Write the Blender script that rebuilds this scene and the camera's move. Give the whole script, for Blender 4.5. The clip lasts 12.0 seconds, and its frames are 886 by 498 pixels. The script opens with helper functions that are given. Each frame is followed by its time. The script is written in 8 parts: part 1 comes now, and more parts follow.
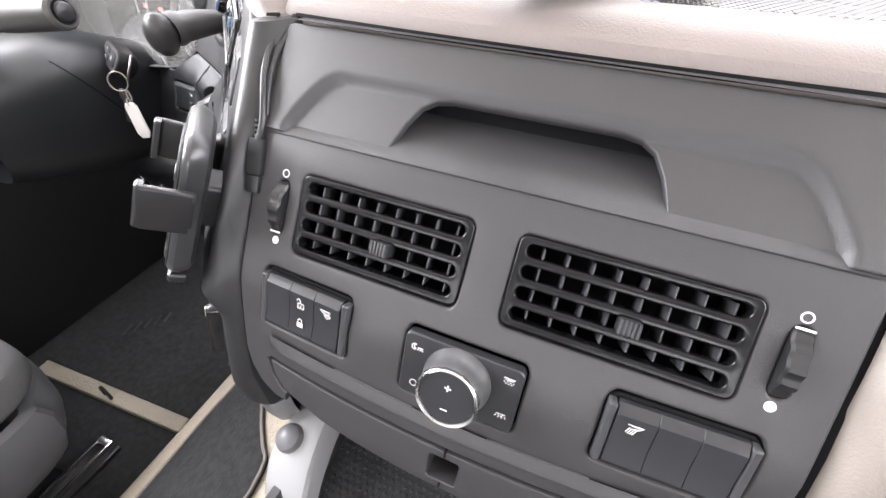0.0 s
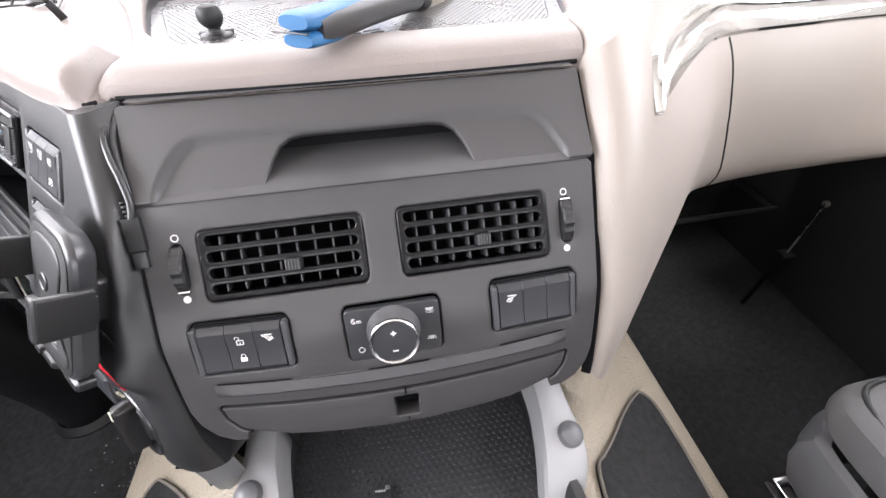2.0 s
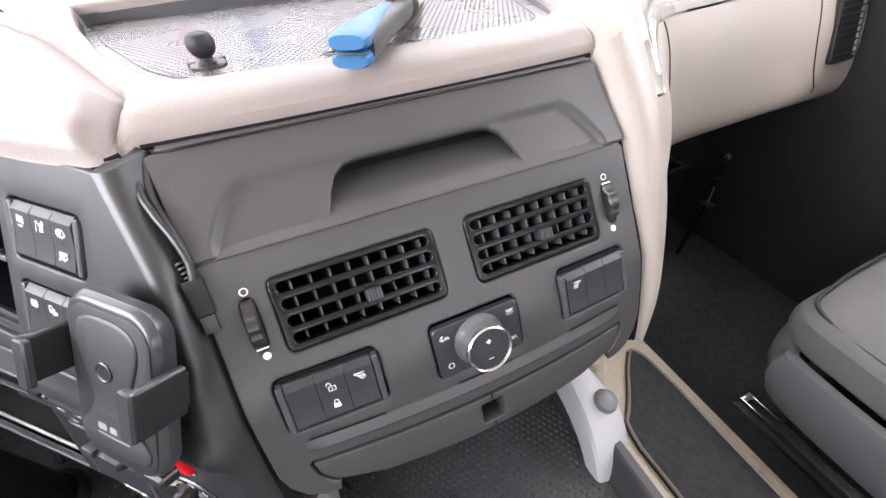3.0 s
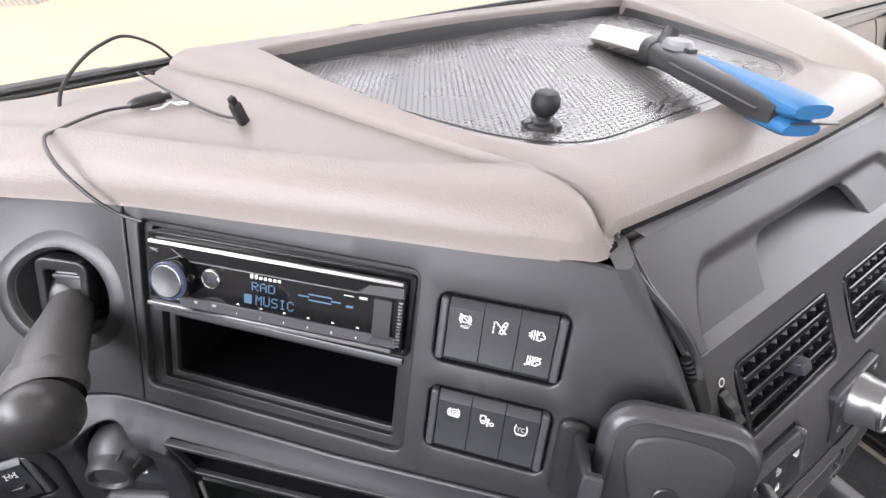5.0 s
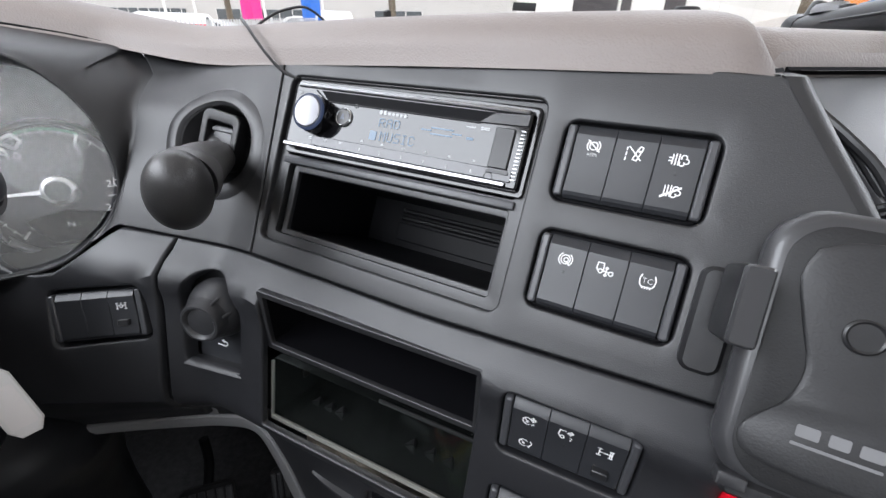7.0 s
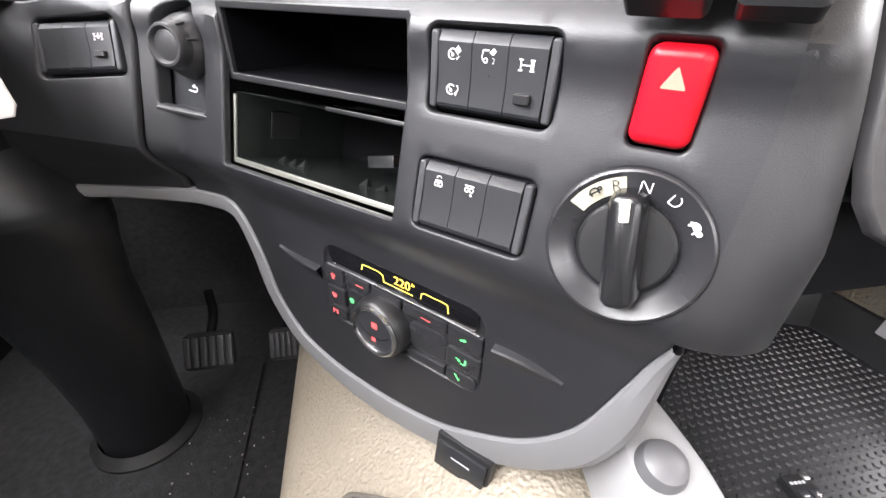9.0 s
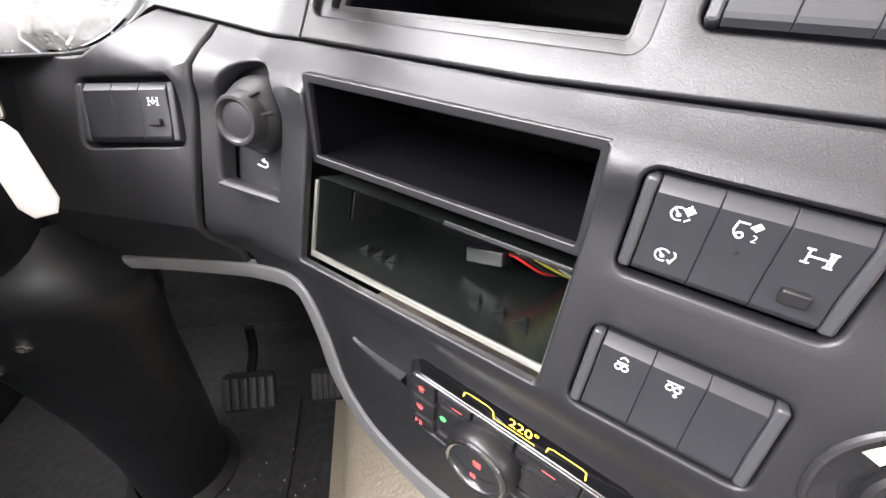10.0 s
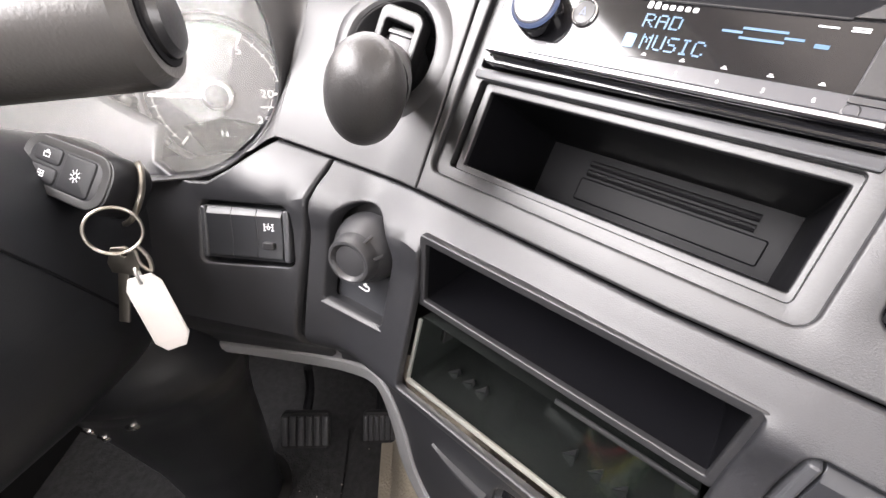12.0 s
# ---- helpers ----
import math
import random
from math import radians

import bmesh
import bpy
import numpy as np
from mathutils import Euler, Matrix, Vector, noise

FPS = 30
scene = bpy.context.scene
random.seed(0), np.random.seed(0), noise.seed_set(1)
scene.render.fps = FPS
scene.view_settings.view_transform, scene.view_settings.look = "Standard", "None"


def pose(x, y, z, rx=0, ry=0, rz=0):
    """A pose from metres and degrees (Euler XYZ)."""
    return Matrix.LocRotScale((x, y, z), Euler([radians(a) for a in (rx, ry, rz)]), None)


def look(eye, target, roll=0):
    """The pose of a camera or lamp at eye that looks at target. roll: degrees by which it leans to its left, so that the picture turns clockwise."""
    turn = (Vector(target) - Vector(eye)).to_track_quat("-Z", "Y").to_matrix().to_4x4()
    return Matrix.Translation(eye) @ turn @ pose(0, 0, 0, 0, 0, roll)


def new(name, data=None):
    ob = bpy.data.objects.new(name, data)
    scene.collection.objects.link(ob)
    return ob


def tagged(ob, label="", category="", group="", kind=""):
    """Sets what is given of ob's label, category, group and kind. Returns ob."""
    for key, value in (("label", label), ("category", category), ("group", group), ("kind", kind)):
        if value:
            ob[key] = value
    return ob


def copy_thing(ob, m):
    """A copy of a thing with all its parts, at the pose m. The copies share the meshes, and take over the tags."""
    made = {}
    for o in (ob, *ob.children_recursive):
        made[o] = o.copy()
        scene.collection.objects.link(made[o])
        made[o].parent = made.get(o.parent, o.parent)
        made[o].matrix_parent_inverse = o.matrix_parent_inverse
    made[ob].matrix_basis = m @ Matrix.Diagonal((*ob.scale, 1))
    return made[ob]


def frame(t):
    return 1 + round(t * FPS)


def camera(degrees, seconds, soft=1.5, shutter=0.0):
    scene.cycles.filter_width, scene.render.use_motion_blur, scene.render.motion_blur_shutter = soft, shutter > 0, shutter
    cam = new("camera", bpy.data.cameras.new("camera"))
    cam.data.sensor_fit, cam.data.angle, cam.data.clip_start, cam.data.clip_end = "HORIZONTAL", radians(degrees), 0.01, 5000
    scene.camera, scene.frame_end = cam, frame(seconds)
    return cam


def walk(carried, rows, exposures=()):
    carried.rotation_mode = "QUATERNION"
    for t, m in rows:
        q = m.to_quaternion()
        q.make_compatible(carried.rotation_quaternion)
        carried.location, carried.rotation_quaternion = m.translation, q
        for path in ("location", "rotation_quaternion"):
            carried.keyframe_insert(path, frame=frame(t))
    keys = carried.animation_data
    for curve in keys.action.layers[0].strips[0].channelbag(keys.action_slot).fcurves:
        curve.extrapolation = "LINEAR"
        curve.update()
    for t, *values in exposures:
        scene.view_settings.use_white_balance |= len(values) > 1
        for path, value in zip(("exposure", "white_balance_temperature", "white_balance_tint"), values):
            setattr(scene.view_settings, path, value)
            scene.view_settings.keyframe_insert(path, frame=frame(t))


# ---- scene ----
cam = camera(94.97, 12.0)
PATH = [
    (0, look((0.0407, -0.1047, 0.8323), (-0.1023, 0.2312, 0.4906), 0.56)),
    (0.5, look((0.0420, -0.1710, 0.8520), (-0.0507, 0.1807, 0.5089), -0.65)),
    (1, look((0.0471, -0.1743, 0.8720), (0.0019, 0.1895, 0.5320), -0.44)),
    (1.5, look((0.0374, -0.1910, 0.8664), (0.0398, 0.1765, 0.5274), -1.06)),
    (2, look((0.0103, -0.1876, 0.8744), (0.0667, 0.1759, 0.5358), -1.57)),
    (2.5, look((-0.0333, -0.1731, 0.8708), (0.0739, 0.1792, 0.5326), -2.02)),
    (2.7, look((-0.0588, -0.1680, 0.8765), (0.0651, 0.1789, 0.5383), -2.27)),
    (4.3, look((-0.3018, -0.0044, 0.8888), (-0.1054, 0.2993, 0.5436), -0.25)),
    (4.6, look((-0.3461, 0.0221, 0.9077), (-0.1441, 0.3252, 0.5652), 0.02)),
    (5, look((-0.3679, 0.0496, 0.9043), (-0.1681, 0.3681, 0.5746), 0.29)),
    (5.5, look((-0.3973, 0.0561, 0.8821), (-0.2040, 0.4028, 0.5781), 0.33)),
    (6, look((-0.4165, 0.0283, 0.8624), (-0.2366, 0.4038, 0.5855), 0.71)),
    (6.5, look((-0.4131, 0.0042, 0.8220), (-0.2513, 0.4045, 0.5698), 1.27)),
    (7, look((-0.4230, -0.0130, 0.7705), (-0.2821, 0.4037, 0.5328), 1.50)),
    (7.5, look((-0.4207, -0.0435, 0.7307), (-0.2971, 0.3798, 0.4951), 1.82)),
    (7.7, look((-0.4164, -0.0555, 0.7160), (-0.2985, 0.3680, 0.4780), 1.88)),
    (9.3, look((-0.3766, -0.1182, 0.5887), (-0.2892, 0.2972, 0.3243), 2.26)),
    (9.5, look((-0.3845, -0.0922, 0.6027), (-0.3031, 0.3211, 0.3335), 2.23)),
    (10, look((-0.4342, 0.0031, 0.6421), (-0.3574, 0.4145, 0.3684), 3.08)),
    (10.5, look((-0.4911, 0.0830, 0.6689), (-0.4265, 0.4946, 0.3924), 3.18)),
    (11, look((-0.5346, 0.1093, 0.6746), (-0.4806, 0.5225, 0.3983), 3.28)),
    (11.5, look((-0.5252, 0.1050, 0.6890), (-0.4804, 0.5185, 0.4115), 3.51)),
    (12, look((-0.4803, 0.0603, 0.7270), (-0.4420, 0.4730, 0.4473), 3.71)),
]
EXPOSURES = [(0.0, 0.68, 6480, 15), (2.0, 0.52, 6450, 16), (2.7, 0.48, 6450, 17), (4.3, 0.08, 6500, 16), (5.0, -0.1, 6450, 15), (5.5, -0.35, 6400, 14), (6.0, -0.55, 6370, 13), (6.5, -0.75, 6350, 12), (7.0, -0.74, 6200, 12), (7.7, -0.4, 6050, 12), (9.3, 1.14, 6700, 15), (10.5, 1.06, 6700, 15), (12.0, 0.94, 6850, 17)]
walk(cam, PATH, EXPOSURES)

# ---- light: overcast daylight through the cab's windows, with two added at the rear ----
world = bpy.data.worlds.new("sky")
scene.world = world
world.use_nodes = True
wn, wl = world.node_tree.nodes, world.node_tree.links
sky_tex = wn.new("ShaderNodeTexSky")
sky_tex.sky_type = "NISHITA"
sky_tex.sun_disc = False
sky_tex.sun_elevation = radians(48)
sky_tex.sun_rotation = radians(200)
sky_tex.air_density, sky_tex.dust_density = 1.6, 3.0
haze = wn.new("ShaderNodeMix")
haze.data_type = "RGBA"
haze.inputs["Factor"].default_value = 0.72
haze.inputs["B"].default_value = (27.0, 27.3, 27.8, 1)
wl.new(sky_tex.outputs["Color"], haze.inputs["A"])
wl.new(haze.outputs["Result"], wn["Background"].inputs["Color"])
wn["Background"].inputs["Strength"].default_value = 0.15

sun_data = bpy.data.lights.new("sun", "SUN")
sun_data.energy, sun_data.angle, sun_data.color = 3.5, radians(14), (1.0, 0.97, 0.93)
sun = new("sun", sun_data)
sun.matrix_world = look((0, 0, 5), (0 - 0.25, 0 + 0.62, 5 - 0.9))


def window_lamp(eye, target, w, h, watts):
    d = bpy.data.lights.new("window_daylight", "AREA")
    d.shape, d.size, d.size_y, d.energy, d.color = "RECTANGLE", w, h, watts, (0.95, 0.98, 1.0)
    ob = new("window_daylight", d)
    ob.matrix_world = look(eye, target)
    return ob


window_lamp((0.0, 0.72, 1.33), (0.0, 0.1, 1.05), 1.9, 0.42, 9)
# unseen rear windows, added to light the dash from behind
for side in (-1, 1):
    window_lamp((side * 0.60, -1.685, 1.12), (side * 0.60, 0.0, 0.95), 0.70, 0.48, 5)
window_lamp((-1.14, -0.14, 1.235), (0.0, -0.14, 1.08), 1.20, 0.50, 35)
window_lamp((1.14, -0.16, 1.235), (0.0, -0.16, 1.05), 1.15, 0.50, 15)


# ---- materials ----
def mat(name, col, rough=0.5, metal=0.0, grain=0.0, grain_size=0.001, var=0.12, var_size=0.08, coat=0.0, emit=0.0, spec=0.5, leather=False):
    m = bpy.data.materials.new(name)
    m.use_nodes = True
    n, l = m.node_tree.nodes, m.node_tree.links
    b = n["Principled BSDF"]
    b.inputs["Base Color"].default_value = (*col, 1)
    b.inputs["Roughness"].default_value = rough
    b.inputs["Metallic"].default_value = metal
    b.inputs["Specular IOR Level"].default_value = spec
    b.inputs["Coat Weight"].default_value = coat
    b.inputs["Coat Roughness"].default_value = 0.06
    tc = n.new("ShaderNodeTexCoord")
    if var:
        big = n.new("ShaderNodeTexNoise")
        big.inputs["Scale"].default_value, big.inputs["Detail"].default_value = 1 / var_size, 5
        l.new(tc.outputs["Object"], big.inputs["Vector"])
        ramp = n.new("ShaderNodeMix")
        ramp.data_type = "RGBA"
        ramp.inputs["A"].default_value = (*[c * (1 - var) for c in col], 1)
        ramp.inputs["B"].default_value = (*[min(1, c * (1 + var)) for c in col], 1)
        l.new(big.outputs["Fac"], ramp.inputs["Factor"])
        l.new(ramp.outputs["Result"], b.inputs["Base Color"])
        rr_ = n.new("ShaderNodeMapRange")
        rr_.inputs["To Min"].default_value, rr_.inputs["To Max"].default_value = max(0.02, rough - 0.09), min(1, rough + 0.09)
        l.new(big.outputs["Fac"], rr_.inputs["Value"])
        l.new(rr_.outputs["Result"], b.inputs["Roughness"])
    if grain:
        bump = n.new("ShaderNodeBump")
        bump.inputs["Strength"].default_value = grain
        bump.inputs["Distance"].default_value = grain_size * 0.5
        if leather:
            t = n.new("ShaderNodeTexVoronoi")
            t.feature = "SMOOTH_F1"
            t.inputs["Scale"].default_value = 1 / grain_size
            warp = n.new("ShaderNodeTexNoise")
            warp.inputs["Scale"].default_value = 0.4 / grain_size
            mixv = n.new("ShaderNodeMix")
            mixv.data_type = "VECTOR"
            mixv.inputs["Factor"].default_value = grain_size * 1.2
            l.new(tc.outputs["Object"], warp.inputs["Vector"])
            l.new(tc.outputs["Object"], mixv.inputs["A"])
            l.new(warp.outputs["Color"], mixv.inputs["B"])
            l.new(mixv.outputs["Result"], t.inputs["Vector"])
            l.new(t.outputs["Distance"], bump.inputs["Height"])
            bump.invert = True
        else:
            t = n.new("ShaderNodeTexNoise")
            t.inputs["Scale"].default_value, t.inputs["Detail"].default_value = 1 / grain_size, 3
            l.new(tc.outputs["Object"], t.inputs["Vector"])
            l.new(t.outputs["Fac"], bump.inputs["Height"])
        l.new(bump.outputs["Normal"], b.inputs["Normal"])
    if emit:
        b.inputs["Emission Color"].default_value = (*col, 1)
        b.inputs["Emission Strength"].default_value = emit
    return m


def lit(name, col, power):
    """A lit legend: dark when off, so that daylight adds nothing to it."""
    m = mat(name, (0.01, 0.01, 0.012), 0.3, var=0)
    b = m.node_tree.nodes["Principled BSDF"]
    b.inputs["Emission Color"].default_value = (*col, 1)
    b.inputs["Emission Strength"].default_value = power
    return m


M_DASH = mat("dash_plastic", (0.0165, 0.0165, 0.0178), 0.44, grain=0.40, grain_size=0.0006, var=0.10, spec=0.6)
M_DASH_LOW = mat("dash_plastic_lower", (0.0155, 0.0157, 0.0178), 0.43, grain=0.40, grain_size=0.0006, var=0.12, spec=0.55)
M_CENTRE = mat("centre_plastic", (0.041, 0.040, 0.0415), 0.43, grain=0.4, grain_size=0.0008, var=0.08, spec=0.45)
M_PAD = mat("soft_pad", (0.185, 0.158, 0.145), 0.50, grain=0.42, grain_size=0.0012, var=0.06, leather=True)
# lighter copy of the same padding, its colour carrying the passenger side's daylight
M_PAD_LIT = mat("soft_pad_lit", (0.245, 0.214, 0.192), 0.50, grain=0.36, grain_size=0.0012, var=0.05, leather=True)
M_BEIGE = mat("beige_moulding", (0.30, 0.262, 0.208), 0.50, grain=1.0, grain_size=0.0040, var=0.06, leather=True)
M_CARPET = mat("carpet", (0.026, 0.026, 0.027), 0.95, spec=0.12, grain=1.0, grain_size=0.004, var=0.65, var_size=0.012)
M_RUBBER = mat("rubber", (0.013, 0.013, 0.0135), 0.55, spec=0.3, grain=0.3, grain_size=0.001, var=0.2)
M_SWITCH = mat("switch_black", (0.021, 0.022, 0.025), 0.40, grain=0.15, grain_size=0.0004, var=0.12)
M_SWITCH_EDGE = mat("switch_edge", (0.045, 0.046, 0.05), 0.38, var=0.08)
M_BLACK = mat("black_plastic", (0.014, 0.014, 0.015), 0.38, grain=0.15, grain_size=0.0009, var=0.2)
M_VENT = mat("vent_black", (0.006, 0.006, 0.007), 0.24, spec=0.32, var=0.15)
M_DIMSATIN = mat("dark_satin_metal", (0.30, 0.30, 0.31), 0.30, 1.0, var=0.06)
# near-black that puts the shade of gaps and openings into the colour
M_HOLE = mat("shade_black", (0.005, 0.005, 0.006), 0.7, spec=0.1, var=0.2)
M_GLOSS = mat("gloss_black", (0.006, 0.006, 0.007), 0.06, spec=0.5, var=0.1)
M_GREY = mat("grey_paint", (0.165, 0.165, 0.17), 0.42, grain=0.15, grain_size=0.001, var=0.05)
M_ARM = mat("light_grey_plastic", (0.30, 0.30, 0.305), 0.5, grain=0.2, grain_size=0.0012, var=0.05)
M_CHROME = mat("chrome", (0.80, 0.80, 0.81), 0.10, 1.0, var=0.03)
M_SATIN = mat("satin_metal", (0.62, 0.62, 0.63), 0.28, 1.0, var=0.06)
M_STEEL = mat("zinc_steel", (0.55, 0.56, 0.54), 0.38, 1.0, grain=0.2, grain_size=0.002, var=0.15)
M_WHITE = mat("white_print", (0.78, 0.78, 0.78), 0.6, var=0.04)
M_DIMPRINT = mat("grey_print", (0.42, 0.43, 0.44), 0.6, var=0.04)
M_RED = mat("red_plastic", (0.52, 0.006, 0.016), 0.32, var=0.06, spec=0.35)
M_BLUE = mat("blue_plastic", (0.014, 0.100, 0.235), 0.5, grain=0.2, grain_size=0.001, var=0.08)
M_TOOLGREY = mat("tool_grey", (0.020, 0.020, 0.0215), 0.38, grain=0.2, grain_size=0.0005, var=0.1)
M_WOOD = mat("pale_brush_wood", (0.42, 0.38, 0.34), 0.6, grain=0.3, grain_size=0.004, var=0.1)
M_TAG = mat("translucent_tag", (0.82, 0.80, 0.78), 0.35, var=0.04)
M_SEAT = mat("seat_fabric", (0.075, 0.074, 0.075), 0.85, grain=0.8, grain_size=0.0016, var=0.15)
M_SEATLITE = mat("seat_plastic", (0.07, 0.07, 0.074), 0.5, grain=0.2, grain_size=0.001)
M_CABLE = mat("cable_sheath", (0.014, 0.014, 0.015), 0.42, var=0.1)
M_GREEN = mat("green_legend", (0.10, 0.75, 0.20), 0.5, var=0, emit=0.6)
M_REDL = mat("red_legend", (0.90, 0.12, 0.12), 0.5, var=0, emit=0.6)
M_AMBER = mat("amber_display", (0.95, 0.70, 0.10), 0.5, var=0, emit=1.0)
M_LCD = lit("blue_display", (0.20, 0.46, 0.78), 0.62)
M_RING = lit("blue_ring_light", (0.16, 0.24, 0.48), 0.34)
M_CLOTHWALL = mat("cab_lining", (0.60, 0.56, 0.52), 0.85, grain=0.4, grain_size=0.002, var=0.06)


def glass(name, tint=(1, 1, 1), rough=0.0):
    m = bpy.data.materials.new(name)
    m.use_nodes = True
    b = m.node_tree.nodes["Principled BSDF"]
    b.inputs["Base Color"].default_value = (*tint, 1)
    b.inputs["Transmission Weight"].default_value = 1
    b.inputs["Roughness"].default_value = rough
    b.inputs["IOR"].default_value = 1.45
    return m


M_GLASS = glass("clear_glass")
M_LENS = glass("coated_lens")
M_LENS.node_tree.nodes["Principled BSDF"].inputs["IOR"].default_value = 1.17
M_LENS.node_tree.nodes["Principled BSDF"].inputs["Roughness"].default_value = 0.035
# a pale diffuse veil that paints the window's milky reflection on the lens
lens_n = M_LENS.node_tree
sheen_veil, sheen_mix = lens_n.nodes.new("ShaderNodeBsdfDiffuse"), lens_n.nodes.new("ShaderNodeMixShader")
sheen_veil.inputs["Color"].default_value = (0.70, 0.69, 0.66, 1)
sheen_mix.inputs["Fac"].default_value = 0.055
lens_n.links.new(lens_n.nodes["Principled BSDF"].outputs["BSDF"], sheen_mix.inputs[1])
lens_n.links.new(sheen_veil.outputs["BSDF"], sheen_mix.inputs[2])
lens_n.links.new(sheen_mix.outputs["Shader"], lens_n.nodes["Material Output"].inputs["Surface"])


M_STUDS = mat("studded_mat", (0.028, 0.028, 0.03), 0.36, var=0.15)
M_TRAYMAT = mat("tray_mat", (0.060, 0.057, 0.057), 0.27, var=0.15, spec=0.95)


# ---- mesh tools ----
def part(name, bm, material, parent=None, label="", smooth=29, kind=""):
    """Links a bmesh as one mesh object, under a thing or a part."""
    done = bm.faces.layers.int.get("oriented")
    if done:
        bm.faces.layers.int.remove(done)
        bm.normal_update()
    else:
        bmesh.ops.recalc_face_normals(bm, faces=bm.faces)
    lim = radians(smooth)
    for f in bm.faces:
        f.smooth = smooth > 0
    for e in bm.edges:
        e.smooth = len(e.link_faces) == 2 and e.calc_face_angle(0) < lim
    me = bpy.data.meshes.new(name)
    bm.to_mesh(me)
    bm.free()
    me.materials.append(material)
    ob = new(name, me)
    ob.parent = parent
    return tagged(ob, label, kind=kind)


def thing(name, m, label, category, group="", kind=""):
    e = new(name)
    e.empty_display_size = 0.02
    e.matrix_world = m
    return tagged(e, label, category, group, kind)


def rr(w, h, r, n=5, cx=0.0, cy=0.0):
    """A rounded rectangle, as a function of an inset."""
    def loop(inset=0.0):
        ww, hh, q = w / 2 - inset, h / 2 - inset, max(r - inset, 0.0003)
        out = []
        for sx, sy, a0 in ((1, 1, 0), (-1, 1, 90), (-1, -1, 180), (1, -1, 270)):
            for k in range(n + 1):
                a = radians(a0 + 90 * k / n)
                out.append((cx + sx * (ww - q) + q * math.cos(a), cy + sy * (hh - q) + q * math.sin(a)))
        return out
    return loop


def circ(r, n=32, cx=0.0, cy=0.0, sy=1.0):
    def loop(inset=0.0):
        return [(cx + (r - inset) * math.cos(2 * math.pi * k / n), cy + sy * (r - inset) * math.sin(2 * math.pi * k / n)) for k in range(n)]
    return loop


def poly(points):
    """A convex-ish polygon, as a function of an inset towards its middle."""
    cx, cy = sum(p[0] for p in points) / len(points), sum(p[1] for p in points) / len(points)

    def loop(inset=0.0):
        out = []
        for x, y in points:
            d = math.hypot(x - cx, y - cy) or 1
            k = 1 - inset * 1.3 / d
            out.append((cx + (x - cx) * k, cy + (y - cy) * k))
        return out
    return loop


def stack(loop, levels, top=True, bottom=False, bm=None, m=None):
    """A solid of rings: levels of (inset, height)."""
    bm = bm or bmesh.new()
    m = m or Matrix()
    rings = [[bm.verts.new(m @ Vector((x, y, z))) for x, y in loop(i)] for i, z in levels]
    for a, b in zip(rings, rings[1:]):
        for k in range(len(a)):
            bm.faces.new((a[k - 1], a[k], b[k], b[k - 1]))
    if top:
        bm.faces.new(rings[-1])
    if bottom:
        bm.faces.new(rings[0][::-1])
    return bm


def lathe(profile, n=32, bm=None, m=None, cap=True):
    """Turned about z: profile of (radius, height)."""
    bm = bm or bmesh.new()
    m = m or Matrix()
    rings = []
    for r, z in profile:
        rings.append([bm.verts.new(m @ Vector((r * math.cos(2 * math.pi * k / n), r * math.sin(2 * math.pi * k / n), z))) for k in range(n)])
    for a, b in zip(rings, rings[1:]):
        for k in range(n):
            bm.faces.new((a[k - 1], a[k], b[k], b[k - 1]))
    if cap or profile[-1][0] < 0.0016:
        bm.faces.new(rings[-1])
    if cap:
        bm.faces.new(rings[0][::-1])
    return bm


def tube(points, r, n=8, bm=None, steps=6, smoothed=True, ends=True):
    """A round tube along points; r: one radius or one for each point."""
    bm = bm or bmesh.new()
    pts = [Vector(p) for p in points]
    rad = list(r) if isinstance(r, (list, tuple)) else [r] * len(pts)
    if smoothed:
        pp, rrad = [], []
        for i in range(len(pts) - 1):
            a, b, c, d = pts[max(i - 1, 0)], pts[i], pts[i + 1], pts[min(i + 2, len(pts) - 1)]
            for k in range(steps):
                t = k / steps
                pp.append(0.5 * ((2 * b) + (c - a) * t + (2 * a - 5 * b + 4 * c - d) * t * t + (3 * b - a - 3 * c + d) * t ** 3))
                rrad.append(rad[i] + (rad[i + 1] - rad[i]) * t)
        pts, rad = pp + [pts[-1]], rrad + [rad[-1]]
    up, rings = Vector((0.31, 0.17, 0.93)), []
    for i, p in enumerate(pts):
        d = (pts[min(i + 1, len(pts) - 1)] - pts[max(i - 1, 0)]).normalized()
        s = d.cross(up).normalized()
        up = s.cross(d).normalized()
        rings.append([bm.verts.new(p + rad[i] * (math.cos(2 * math.pi * k / n) * s + math.sin(2 * math.pi * k / n) * up)) for k in range(n)])
    for a, b in zip(rings, rings[1:]):
        for k in range(n):
            bm.faces.new((a[k - 1], a[k], b[k], b[k - 1]))
    if ends:
        bm.faces.new(rings[-1])
        bm.faces.new(rings[0][::-1])
    return bm


def block(w, d, h, r=0.002, bm=None, m=None, n=3):
    """A box w by d by h, resting on z = 0, with rounded edges."""
    return stack(rr(w, d, max(r, 0.0004), n), [(0, r * 0.3), (0, h - r), (r * 0.3, h - r * 0.3), (r, h)] if r else [(0, 0), (0, h)], True, True, bm, m)


def inside(p, loop):
    x, y, hit = p[0], p[1], False
    for (x0, y0), (x1, y1) in zip(loop, loop[1:] + loop[:1]):
        if (y0 > y) != (y1 > y) and x < (x1 - x0) * (y - y0) / (y1 - y0) + x0:
            hit = not hit
    return hit


